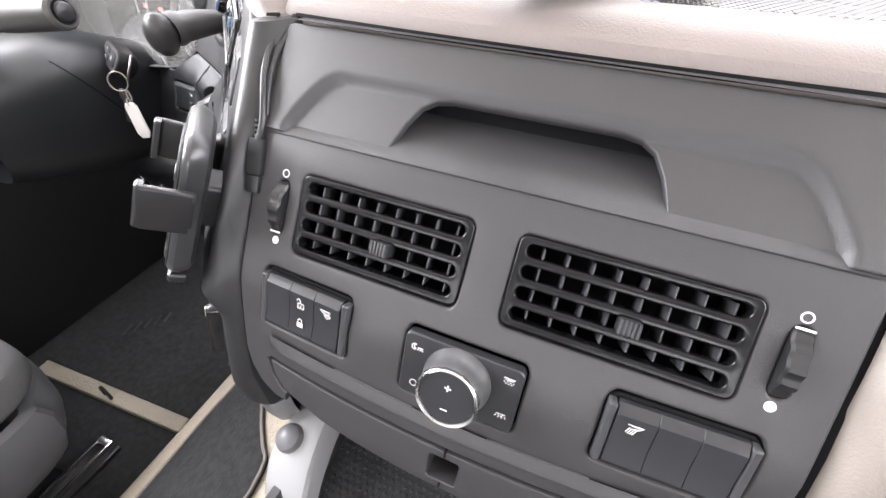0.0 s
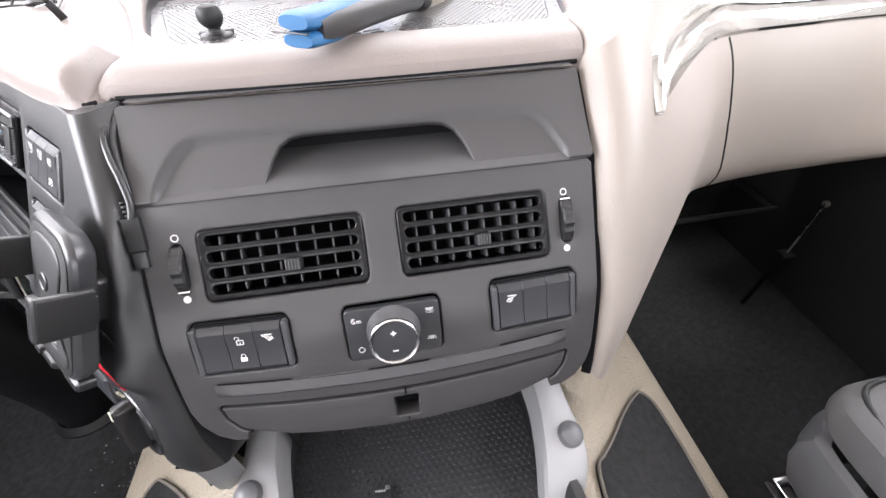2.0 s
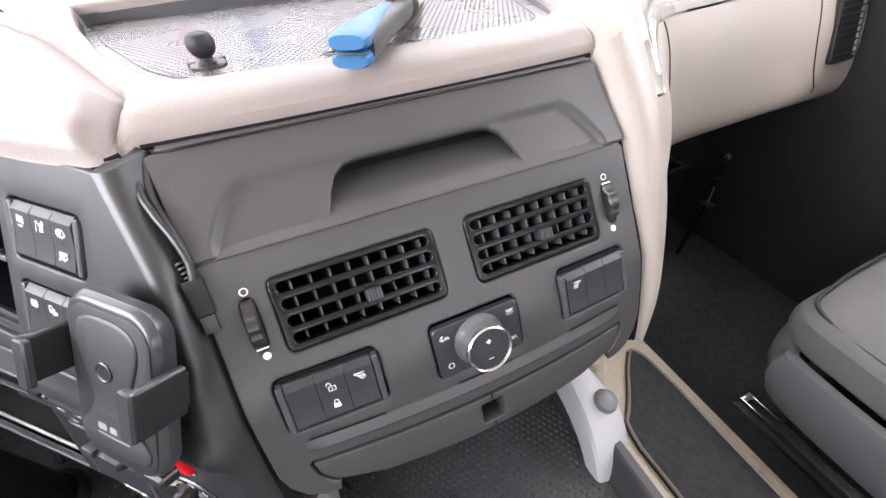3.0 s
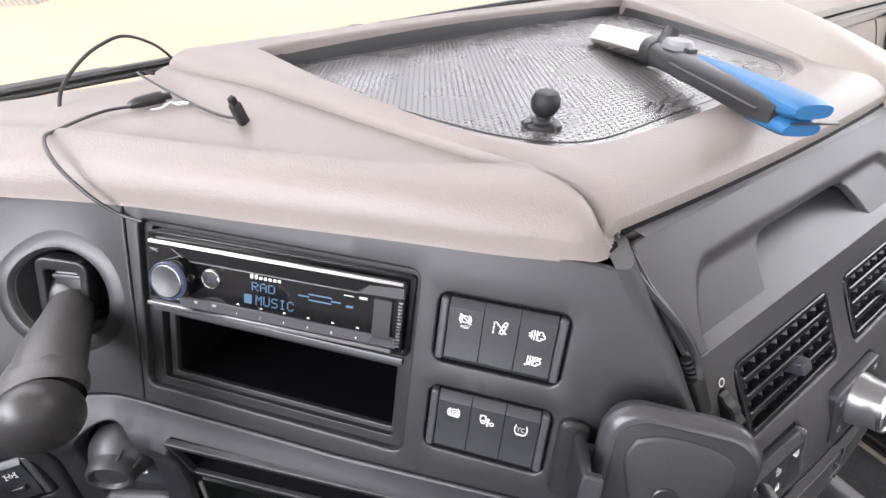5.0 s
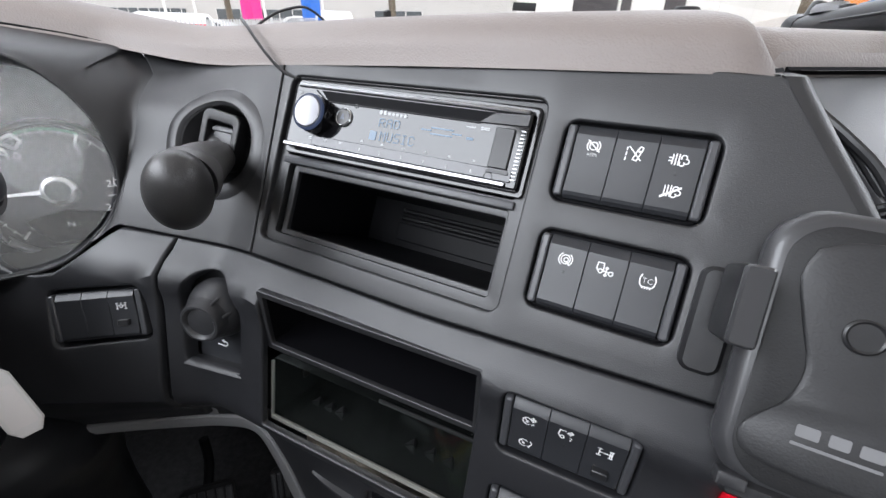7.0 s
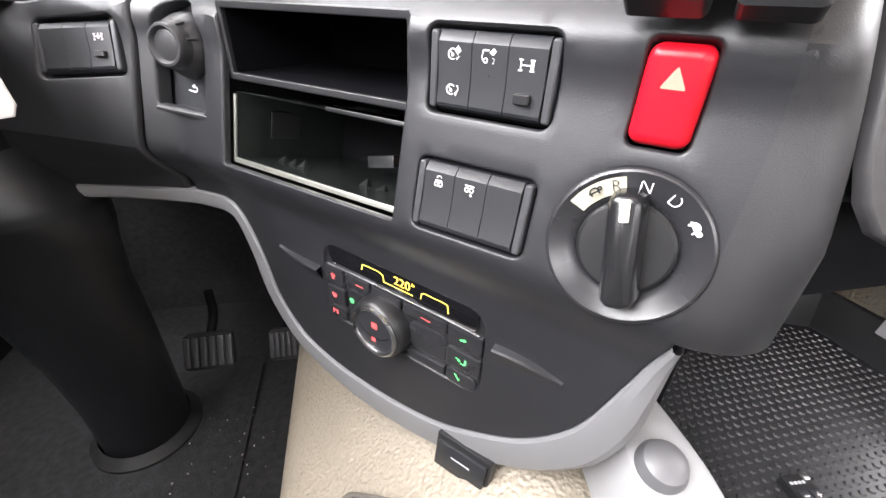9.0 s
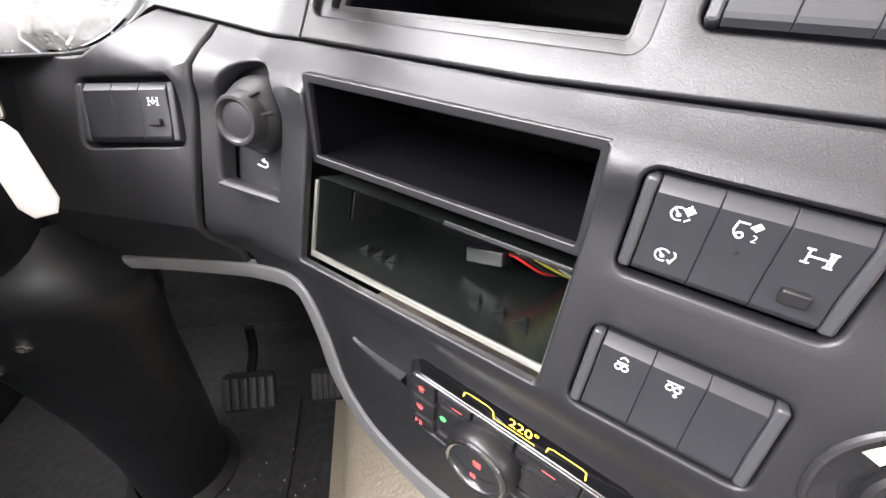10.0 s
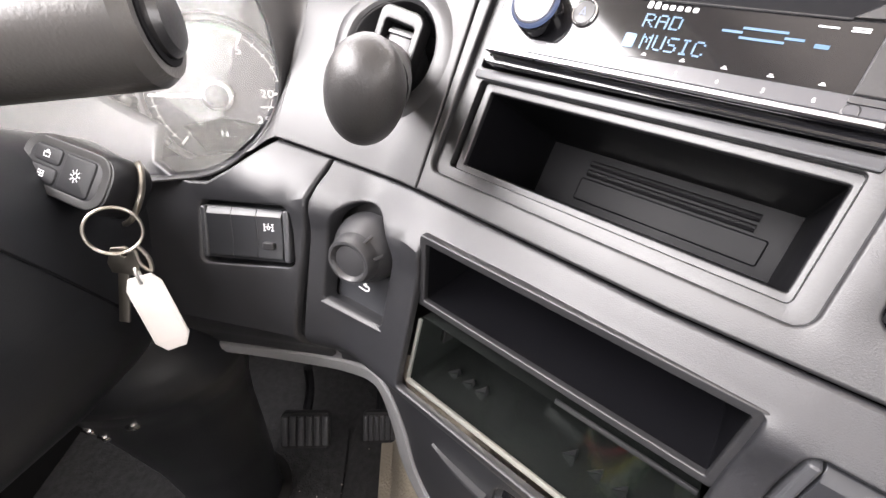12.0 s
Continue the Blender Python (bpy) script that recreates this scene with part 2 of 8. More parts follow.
def resample(loop, step, closed=True):
    out = []
    pairs = zip(loop, loop[1:] + loop[:1]) if closed else zip(loop, loop[1:])
    for a, b in pairs:
        n = max(1, int(math.dist(a, b) / step))
        out += [(a[0] + (b[0] - a[0]) * k / n, a[1] + (b[1] - a[1]) * k / n) for k in range(n)]
    return out if closed else out + [loop[-1]]


def shrunk(loop, d):
    """A closed loop drawn in by d all round."""
    sgn = 1 if sum(loop[j - 1][0] * loop[j][1] - loop[j][0] * loop[j - 1][1] for j in range(len(loop))) > 0 else -1
    out = []
    for k, (x, y) in enumerate(loop):
        (ax, ay), (bx, by) = loop[k - 1], loop[(k + 1) % len(loop)]
        tx, ty = bx - ax, by - ay
        ln = math.hypot(tx, ty) or 1
        out.append((x - sgn * d * ty / ln, y + sgn * d * tx / ln))
    return out


def sheet(fn, outer, holes=(), step=0.012, thick=0.004, lip=0.0012):
    """A moulded panel: a flat outline with holes, laid on the surface fn(x, y, off). Each hole: (loop, depth)."""
    from mathutils.geometry import delaunay_2d_cdt
    outer = shrunk(resample(outer, step), 0.75 * lip)
    loops = [outer] + [h[0](0) if callable(h[0]) else h[0] for h in holes]
    loops = [loops[0]] + [resample(q, step) for q in loops[1:]]
    verts, edges = [], []
    for q in loops:
        k0 = len(verts)
        verts += [Vector(p) for p in q]
        edges += [(k0 + k, k0 + (k + 1) % len(q)) for k in range(len(q))]
    xs, ys = [p[0] for p in outer], [p[1] for p in outer]
    nx, ny = int((max(xs) - min(xs)) / step), int((max(ys) - min(ys)) / step)
    for i in range(1, nx + 1):
        for j in range(1, ny + 1):
            p = (min(xs) + (i + (j % 2) * 0.5) * step, min(ys) + j * step)
            if inside(p, outer) and not any(inside(p, q) for q in loops[1:]):
                if all((p[0] - a[0]) ** 2 + (p[1] - a[1]) ** 2 > (0.45 * step) ** 2 for q in loops for a in q):
                    verts.append(Vector(p))
    vo, _, fo, *_ = delaunay_2d_cdt(verts, edges, [], 0, 1e-7)
    bm = bmesh.new()
    top = [bm.verts.new(fn(v.x, v.y, 0.0)) for v in vo]
    for f in fo:
        c = (sum(vo[k].x for k in f) / len(f), sum(vo[k].y for k in f) / len(f))
        if inside(c, outer) and not any(inside(c, q) for q in loops[1:]):
            face = bm.faces.new([top[k] for k in f])
            face.normal_update()
            if face.normal.dot(fn(*c, 0.01) - fn(*c, 0.0)) < 0:
                face.normal_flip()
    for q, depth, way in [(outer, thick, -1)] + [(q, h[1], 1) for q, h in zip(loops[1:], holes)]:
        rows = []
        for inset, z in [(0.75 * lip * math.sin(radians(a)), -lip * (1 - math.cos(radians(a)))) for a in (0, 22.5, 45, 67.5, 90)] + [(0.75 * lip, -depth)]:
            rows.append([bm.verts.new(fn(x, y, z)) for x, y in (shrunk(q, way * inset) if inset else q)])
        for a, b in zip(rows, rows[1:]):
            for k in range(len(a)):
                bm.faces.new((a[k - 1], a[k], b[k], b[k - 1]))
    bmesh.ops.remove_doubles(bm, verts=bm.verts, dist=0.000002)
    bm.faces.layers.int.new("oriented")
    return bm


def grid(rows, bm=None):
    """A quad net through rows of points."""
    bm = bm or bmesh.new()
    vs = [[bm.verts.new(p) for p in row] for row in rows]
    for a, b in zip(vs, vs[1:]):
        for k in range(len(a) - 1):
            bm.faces.new((a[k], a[k + 1], b[k + 1], b[k]))
    return bm


def spline(points, n):
    """n points a span, smoothly through the given ones."""
    pts, out = [Vector(p) for p in points], []
    for i in range(len(pts) - 1):
        a, b, c, d = pts[max(i - 1, 0)], pts[i], pts[i + 1], pts[min(i + 2, len(pts) - 1)]
        for k in range(n):
            t = k / n
            out.append(0.5 * ((2 * b) + (c - a) * t + (2 * a - 5 * b + 4 * c - d) * t * t + (3 * b - a - 3 * c + d) * t ** 3))
    return out + [pts[-1]]


def net(curves, n, m, bm=None):
    """A smooth net through curves of points."""
    rows = [spline(c, n) for c in curves]
    cols = [spline([r[k] for r in rows], m) for k in range(len(rows[0]))]
    return grid([[c[k] for c in cols] for k in range(len(cols[0]))], bm)


def thicken(bm, d):
    """Gives an open net a back, d behind it."""
    geo = bmesh.ops.extrude_face_region(bm, geom=list(bm.faces))
    bm.normal_update()
    vs = [v for v in geo["geom"] if isinstance(v, bmesh.types.BMVert)]
    for v in vs:
        v.co += Vector(d)
    return bm


def sstep(a, b, x):
    t = min(1, max(0, (x - a) / (b - a)))
    return t * t * (3 - 2 * t)


def lerp_table(tab, x):
    if x <= tab[0][0]:
        return tab[0][1]
    for (x0, y0), (x1, y1) in zip(tab, tab[1:]):
        if x <= x1:
            return y0 + (y1 - y0) * (x - x0) / (x1 - x0)
    return tab[-1][1]


# ---- the driver's panel: an upper face, a lower face and an upright foot, bent round at its far end ----
C1, U1, V1 = Vector((-0.2679, 0.1456, 0.6893)), Vector((0.6905, -0.7234, 0)), Vector((0.3325, 0.3174, 0.8881))
C2, U2, V2 = Vector((-0.3145, 0.1106, 0.5486)), Vector((0.7254, -0.6883, 0)), Vector((0.1585, 0.1670, 0.9731))
C3, U3 = Vector((-0.311, 0.1028, 0.0)), Vector((0.6886, -0.7252, 0))


def turn(a, a0, r, full):
    """Where a place along a straight run lies, and how far forward, once the run turns by an angle from a0 on."""
    if a >= a0:
        return a, 0.0
    s = a0 - a
    th = min(s / r, full)
    u, n = r * math.sin(th), r * (1 - math.cos(th))
    s -= r * full
    if s > 0:
        u, n = u + s * math.cos(full), n + s * math.sin(full)
    return a0 - u, n


def bend(a, z):
    """The panel turns to face the wheel, early and sharply below, late above."""
    k = sstep(0.685, 0.746, z)
    u0, n0 = turn(a, -0.284, 0.04, radians(37.0 - 14.0 * sstep(0.43, 0.61, z) - 6.0 * sstep(0.61, 0.68, z)))
    u1, n1 = turn(a, -0.385, 0.07, radians(36.5))
    return u0 + (u1 - u0) * k, n0 + (n1 - n0) * k


def driver(a, z, off=0.0):
    a, n = bend(a, z)
    off += n
    p1 = C1 + a * U1 + (z - C1.z) / V1.z * V1
    p2 = C2 + (a + 0.0076) * U2 + (z - C2.z) / V2.z * V2
    p3 = C3 + a * U3 + Vector((0, 0, z))
    w = sstep(0.570, 0.604, z)
    off += 0.0064 * math.exp(-((z - 0.583) / 0.013) ** 2)
    k = sstep(0.428, 0.474, z)
    p = p1 * w + (p2 * k + p3 * (1 - k)) * (1 - w)
    nn = (U1.cross(V1) * w + (U2.cross(V2) * k + Vector((-0.7252, -0.6886, 0)) * (1 - k)) * (1 - w)).normalized()
    return p + off * nn


def on(fn, u, v, du=0.004):
    """The frame of a place on a surface: x along, y up it, z out of it."""
    o = fn(u, v)
    x = (fn(u + du, v) - fn(u - du, v)).normalized()
    y = (fn(u, v + du) - fn(u, v - du)).normalized()
    z = x.cross(y).normalized()
    y = z.cross(x)
    return Matrix(((x.x, y.x, z.x, o.x), (x.y, y.y, z.y, o.y), (x.z, y.z, z.z, o.z), (0, 0, 0, 1)))


def d1(u, v):
    """A place on the upper face, from its own mm."""
    return u / 1000, C1.z + v / 1000 * V1.z


def d2(u, v):
    return u / 1000 - 0.0076, C2.z + v / 1000 * V2.z


def d1_rect(u0, u1, v0, v1, r):
    (a0, z0), (a1, z1) = d1(u0, v0), d1(u1, v1)
    return rr(a1 - a0, z1 - z0, r, 5, (a0 + a1) / 2, (z0 + z1) / 2)


def d2_rect(u0, u1, v0, v1, r):
    (a0, z0), (a1, z1) = d2(u0, v0), d2(u1, v1)
    return rr(a1 - a0, z1 - z0, r, 5, (a0 + a1) / 2, (z0 + z1) / 2)


# ---- the middle console's face ----
V_PROFILE = [(0.50, -0.006), (0.515, -0.004), (0.547, 0.004), (0.575, 0.0125), (0.610, 0.0250), (0.630, 0.0385), (0.6596, 0.059), (0.701, 0.0868), (0.752, 0.1210)]
V_BULGE = [(0.50, 0.015), (0.515, 0.014), (0.547, 0.010), (0.575, 0.008), (0.610, 0.006), (0.66, 0.0), (0.80, 0.0)]


def centre(x, z, off=0.0):
    def at(zz):
        y = lerp_table(V_PROFILE, zz) - lerp_table(V_BULGE, zz) * max(0, 1 - (x / 0.185) ** 2)
        return y
    y = (at(z - 0.006) + 2 * at(z) + at(z + 0.006)) / 4
    s = (at(z + 0.005) - at(z - 0.005)) / 0.01
    n = Vector((0, -1, s)).normalized()
    return Vector((x, y, z)) + off * n


def vz(v):
    return 0.6596 + v / 1000 * 0.8304


def wz(v):
    return 0.6079 + v / 1000 * 0.9037


def studs(loop, pitch, r, h, margin=0.004, tilt=None):
    """A staggered field of low round studs inside a loop."""
    bm = bmesh.new()
    x0, x1 = min(p[0] for p in loop), max(p[0] for p in loop)
    y0, y1 = min(p[1] for p in loop), max(p[1] for p in loop)
    ring = [(math.cos(math.pi * k / 3), math.sin(math.pi * k / 3)) for k in range(6)]
    j, y = 0, y0
    while y < y1:
        x = x0 + (pitch / 2 if j % 2 else 0)
        while x < x1:
            if all(inside((x + dx, y + dy), loop) for dx, dy in ((margin, 0), (-margin, 0), (0, margin), (0, -margin))):
                z = tilt(y) if tilt else 0.0
                a = [bm.verts.new((x + r * c, y + r * s, z - 0.0002)) for c, s in ring]
                b = [bm.verts.new((x + r * 0.62 * c, y + r * 0.62 * s, z + h)) for c, s in ring]
                for k in range(6):
                    bm.faces.new((a[k - 1], a[k], b[k], b[k - 1]))
                bm.faces.new(b)
            x += pitch
        y += pitch * 0.866
        j += 1
    bm.faces.layers.int.new("oriented")
    return bm


# ---- the dashboard ----
dash = thing("dashboard", Matrix(), "dark grey plastic truck dashboard with taupe soft-touch top padding", "dashboard")

SEAM_Z = [(-0.70, 0.600), (-0.40, 0.602), (-0.335, 0.605), (-0.265, 0.608), (-0.10, 0.608), (0.06, 0.614), (0.16, 0.618)]
TOP_Z = [(-0.70, 0.748), (-0.38, 0.746), (-0.27, 0.750), (-0.146, 0.758), (-0.030, 0.758), (-0.006, 0.7570), (0.035, 0.7560), (0.047, 0.7555)]
g = 0.0005


def along(tab, a0, a1, n, d=0.0):
    return [(a0 + (a1 - a0) * k / n, lerp_table(tab, a0 + (a1 - a0) * k / n) + d) for k in range(n + 1)]


RADIO_BOX = d1_rect(-258, -53, -77, 55, 0.008)
SW_D1 = [(-3, 20.5), (-2, -41.5)]
SW_D2 = [(8, 17), (9, -54)]
SW_W, SW_H = 80, 49

# upper right: round the radio
out = along(SEAM_Z, -0.2615 + g, 0.128, 24, g) + [(0.128, 0.65), (0.113, 0.682), (0.087, 0.714), (0.060, 0.748), (0.054, 0.7550)]
out += along(TOP_Z, 0.045, -0.2685 + g, 20)
holes = [(RADIO_BOX, 0.012)] + [(d1_rect(u - SW_W / 2, u + SW_W / 2, v - SW_H / 2, v + SW_H / 2, 0.008), 0.010) for u, v in SW_D1]
part("radio_panel", sheet(driver, out, holes, 0.011, 0.006, 0.0020), M_DASH, dash)

# upper left: round the stalk's hole, up to the instruments
HOLE_C = (-0.318, 0.679)
out = along(SEAM_Z, -0.385, -0.2615 - g, 10, g) + [(-0.2685 - g, 0.744)] + along(TOP_Z, -0.275, -0.445, 8) + [(-0.412, 0.722), (-0.398, 0.69), (-0.392, 0.66), (-0.388, 0.63)]
part("cluster_surround", sheet(driver, out, [([(HOLE_C[0] + 0.0335 * math.cos(t), HOLE_C[1] + 0.0305 * math.sin(t)) for t in [2 * math.pi * k / 40 for k in range(40)]], 0.03)], 0.011, 0.012, 0.0016), M_DASH, dash)

# lower right: switches, open slot, heater panel, selector
BAND = [(-0.345, 0.4235), (-0.318, 0.4205), (-0.277, 0.406), (-0.252, 0.365), (-0.237, 0.318), (-0.215, 0.288), (-0.188, 0.270), (-0.140, 0.259), (-0.073, 0.259), (-0.02, 0.268), (0.022, 0.287), (0.060, 0.312), (0.092, 0.352), (0.110, 0.402), (0.125, 0.452)]
band_s = [(p.x, p.y) for p in spline([(x, y, 0) for x, y in BAND], 4)]
SLOT_BOX = d2_rect(-228, -43, -80, 45, 0.004)
out = [(x, y) for x, y in band_s if x > -0.3325] + [(0.132, 0.50), (0.134, 0.56)] + along(SEAM_Z, 0.13, -0.3325, 26, -g)
holes = [(SLOT_BOX, 0.006), (rr(0.0305, 0.0475, 0.006, 5, *d2(96, 17.5)), 0.008), (circ(0.0395, 40, *d2(97, -53)), 0.006)]
holes += [(d2_rect(u - SW_W / 2, u + SW_W / 2, v - SW_H / 2, v + SW_H / 2, 0.008), 0.010) for u, v in SW_D2]
holes += [(rr(0.172, 0.086, 0.018, 6, -0.066, 0.372), 0.010)]
holes += [([(-0.2870 + 0.0310 * math.cos(t), 0.5620 + 0.0310 * math.sin(t)) for t in [radians(d) for d in range(-4, 185, 9)]] + [(-0.3165, 0.512), (-0.3140, 0.5085), (-0.2595, 0.5085), (-0.2570, 0.512)], 0.012)]
part("lower_console", sheet(driver, out, holes, 0.0075, 0.006, 0.0026), M_DASH_LOW, dash)

# lower left: beside the steering column
low = [(-0.70, 0.429), (-0.52, 0.426), (-0.46, 0.4255), (-0.40, 0.4250), (-0.336, 0.423)]
out = low + [(-0.3345, 0.6045)] + along(SEAM_Z, -0.345, -0.381, 4, -g) + [(-0.388, 0.596), (-0.402, 0.583), (-0.416, 0.5755), (-0.432, 0.5725), (-0.448, 0.5725), (-0.463, 0.578), (-0.475, 0.590), (-0.53, 0.592), (-0.70, 0.600)]
LSW = (-0.3825, 0.5445)
part("knee_panel", sheet(driver, out, [([(LSW[0] + x * 0.982 - y * 0.191, LSW[1] + x * 0.191 + y * 0.982) for x, y in rr(0.0815, 0.0505, 0.0085, 5)()], 0.012)], 0.011, 0.006, 0.0026), M_DASH_LOW, dash)

# near-black sheets added behind the panels, standing in for shade in gaps and openings
part("shade_backing", grid([[driver(a, z, -0.020) for a in [-0.262 + 0.0325 * k for k in range(12)]] for z in (0.597, 0.606, 0.612, 0.618, 0.624)]), M_HOLE, dash)
part("shade_backing", grid([[driver(a, z, -0.020) for a in (-0.345, -0.332, -0.322)] for z in [0.42 + 0.01 * k for k in range(20)]]), M_HOLE, dash)
part("shade_backing", grid([[driver(a, z, -0.022) for a in (-0.2795, -0.266, -0.2595)] for z in [0.60 + 0.01 * k for k in range(15)]]), M_HOLE, dash)
part("shade_backing", grid([[driver(a, z, -0.150 + 0.06 * (a > 0.05)) for a in [-0.40 + 0.045 * k for k in range(13)]] for z in [0.30 + 0.03 * k for k in range(16)]]), M_HOLE, dash)
part("shade_backing", grid([[Vector((x, centre(0, max(0.51, min(z, 0.70))).y + 0.055, z)) for x in [-0.19 + 0.038 * k for k in range(11)]] for z in [0.45 + 0.03 * k for k in range(10)]]), M_HOLE, dash)

# the grey band below
rows = []
pts2 = [(-0.80, 0.430), (-0.62, 0.428), (-0.52, 0.4255), (-0.46, 0.4250), (-0.40, 0.4250)] + BAND
sp = [(p.x, p.y) for p in spline([(x, y, 0) for x, y in pts2], 4)]
wid = [(-0.80, 0.012), (-0.40, 0.016), (-0.28, 0.021), (-0.2, 0.032), (-0.1, 0.041), (0.0, 0.040), (0.085, 0.034), (0.105, 0.026), (0.125, 0.006)]
for k, (x, y) in enumerate(sp):
    (ax, ay), (bx, by) = sp[max(k - 1, 0)], sp[min(k + 1, len(sp) - 1)]
    ln = math.hypot(bx - ax, by - ay) or 1
    nx_, ny_ = (by - ay) / ln, -(bx - ax) / ln
    w = lerp_table(wid, x)
    rows.append([driver(x + nx_ * q * w, y + ny_ * q * w, o) for q, o in ((0.0, -0.008), (0.0, 0.0005), (0.06, 0.0025), (0.35, 0.004), (0.75, 0.002), (0.95, -0.004), (1.0, -0.012), (0.98, -0.03))])
part("trim_band", grid(rows), M_GREY, dash, "mid grey painted trim band")

# the corner that turns from the driver's panel into the middle console
rows = []
for k in range(35):
    z = 0.456 + (0.7550 - 0.456) * k / 34
    a = lerp_table([(0.43, 0.118), (0.47, 0.127), (0.50, 0.132), (0.56, 0.134), (0.618, 0.128), (0.65, 0.128), (0.682, 0.113), (0.714, 0.087), (0.748, 0.060), (0.766, 0.047)], z)
    p, q = driver(a - 0.004, z, 0.0004), driver(a - 0.014, z, 0.0004)
    t0 = (p - q).normalized()
    ey = centre(0.0, max(z, 0.505)).y + lerp_table(V_BULGE, z) + 0.003
    tl = (z - 0.7025) / 0.051
    ey = max(ey, 0.0870 + 0.0575 * tl + 0.006 * tl * (1 - tl) + 0.0005) if tl > 0 else ey
    e = Vector((-0.1815, ey, z))
    d = (e - p).length
    t1 = Vector((0.45, 0.89, 0)).normalized() if z < 0.69 else Vector((0.8, 0.6, 0))
    c0, c1 = p + t0 * d * 0.55, e - Vector((0.75, 0.1, 0)) * d * 0.25 + Vector((0, -0.004, 0))
    row = []
    for j in range(11):
        t = j / 10
        row.append(p * (1 - t) ** 3 + c0 * 3 * t * (1 - t) ** 2 + c1 * 3 * t * t * (1 - t) + e * t ** 3)
    row += [e + Vector((0.0035, 0.008, 0)), e + Vector((0.0035, 0.03, 0))]
    if k == 0:
        rows.append([q + Vector((0.030, 0.035, 0.004)) for q in row])
        rows.append([q + Vector((0.002, 0.003, -0.003)) for q in row])
    rows.append(row)
rows.append([q.lerp(Vector((-0.192, 0.160, 0.7540)), 0.55) + Vector((0, 0, 0.0006)) for q in rows[-1]])
rows.append([q.lerp(Vector((-0.192, 0.160, 0.7545)), 0.9) for q in rows[-1]])
part("console_corner", grid(rows), M_DASH, dash)

part("support_post", lathe([(0.024, 0.0), (0.026, 0.05), (0.029, 0.15), (0.030, 0.20)], 24, m=Matrix.Translation((-0.236, 0.110, 0.255))), M_HOLE, dash)

# the middle console's face
VENTS = [-0.0755, 0.0750]
VENT_Z = vz(-0.5)
xl = 0.1775
bot = []
for k in range(21):
    x = -0.1505 + 0.301 * k / 20
    bot.append((x, 0.5525 - 0.004 * (1 - (x / 0.15) ** 2)))
low = [(-xl, 0.548), (-0.1735, 0.532), (-0.1640, 0.519), (-0.1510, 0.5125), (-0.1385, 0.5125), (-0.1362, 0.5225), (-0.1425, 0.5258), (-0.1505, 0.5370), (-0.1530, 0.5505)]
out = low + bot + [(-x, z) for x, z in low[::-1]] + [(xl + 0.001, 0.60), (xl + 0.002, 0.66), (xl + 0.002, 0.697), (xl - 0.002, 0.701)]
out += [(x, 0.7015) for x in (0.14, 0.08, 0.0, -0.08, -0.14)] + [(-xl + 0.002, 0.701), (-xl - 0.001, 0.697), (-xl - 0.001, 0.62)]
SW_C = [(-118.5, -4), (120.0, -2)]
holes = [(rr(0.1275, 0.0490, 0.0075, 5, x, VENT_Z), 0.03) for x in VENTS]
holes += [(rr(0.0800, 0.0455, 0.008, 5, x / 1000, wz(v)), 0.010) for x, v in SW_C]
holes += [(rr(0.0825, 0.0465, 0.007, 5, 0.0, wz(-6)), 0.006)]
holes += [(rr(0.0125, 0.0350, 0.006, 5, x, vz(0)), 0.010) for x in (-0.1525, 0.1535)]
part("centre_panel", sheet(centre, out, holes, 0.011, 0.006, 0.0026), M_CENTRE, dash)
# another added near-black sheet, for the shade above the drawer
part("shade_backing", grid([[centre(x, z, -0.012) for x in (-0.17, -0.08, 0.0, 0.08, 0.17)] for z in (0.535, 0.545, 0.555, 0.565)]), M_HOLE, dash)

# long finger groove above the drawer
rows = []
for k in range(41):
    x = -0.150 + 0.300 * k / 40
    zc = 0.5705 - 0.0035 * (1 - (x / 0.15) ** 2)
    e = min(1, (0.150 - abs(x)) / 0.008)
    rows.append([centre(x, zc + dz, o * e) for dz, o in ((0.0052, 0.0006), (0.0045, 0.0012), (0.003, -0.0), (-0.002, 0.0022), (-0.005, 0.0030), (-0.008, 0.0006))])
part("groove_lip", grid(rows), M_CENTRE, dash)
for x0, x1 in ((-0.146, -0.088), (-0.026, 0.026), (0.088, 0.146)):
    part("groove_slot", grid([[centre(x0 + (x1 - x0) * k / 8, 0.5712 - 0.0035 * (1 - ((x0 + (x1 - x0) * k / 8) / 0.15) ** 2) + dz, 0.0016) for k in range(9)] for dz in (0.0040, 0.0052)]), M_HOLE, dash)

# the drawer, with its square thumb hole
drawer = thing("drawer", Matrix(), "grey plastic shallow drawer front with a square thumb hole", "drawer")
out = []
for k in range(21):
    x = -0.1505 + 0.301 * k / 20
    out.append((x, 0.5500 - 0.004 * (1 - (x / 0.15) ** 2)))
out += [(0.148, 0.538), (0.140, 0.5275), (0.134, 0.525)] + [(0.1 - 0.04 * k, 0.5215 - 0.010 * (1 - ((0.1 - 0.04 * k) / 0.15) ** 2)) for k in range(6)] + [(-0.134, 0.525), (-0.140, 0.5275), (-0.148, 0.538)]
hole_box = rr(0.0235, 0.0225, 0.003, 3, 0.002, 0.5295)
part("drawer_front", sheet(centre, out, [(hole_box, 0.02)], 0.012, 0.02), M_CENTRE, drawer)
part("thumb_hole", grid([[centre(0.002 + x, 0.5295 + z, -0.018) for x in (-0.016, 0.016)] for z in (-0.016, 0.016)]), M_HOLE, drawer)
part("key_slit", stack(rr(0.0016, 0.008, 0.0006, 2), [(0, -0.001), (0, 0.0006)], m=on(centre, 0.002, 0.5450)), M_HOLE, drawer)
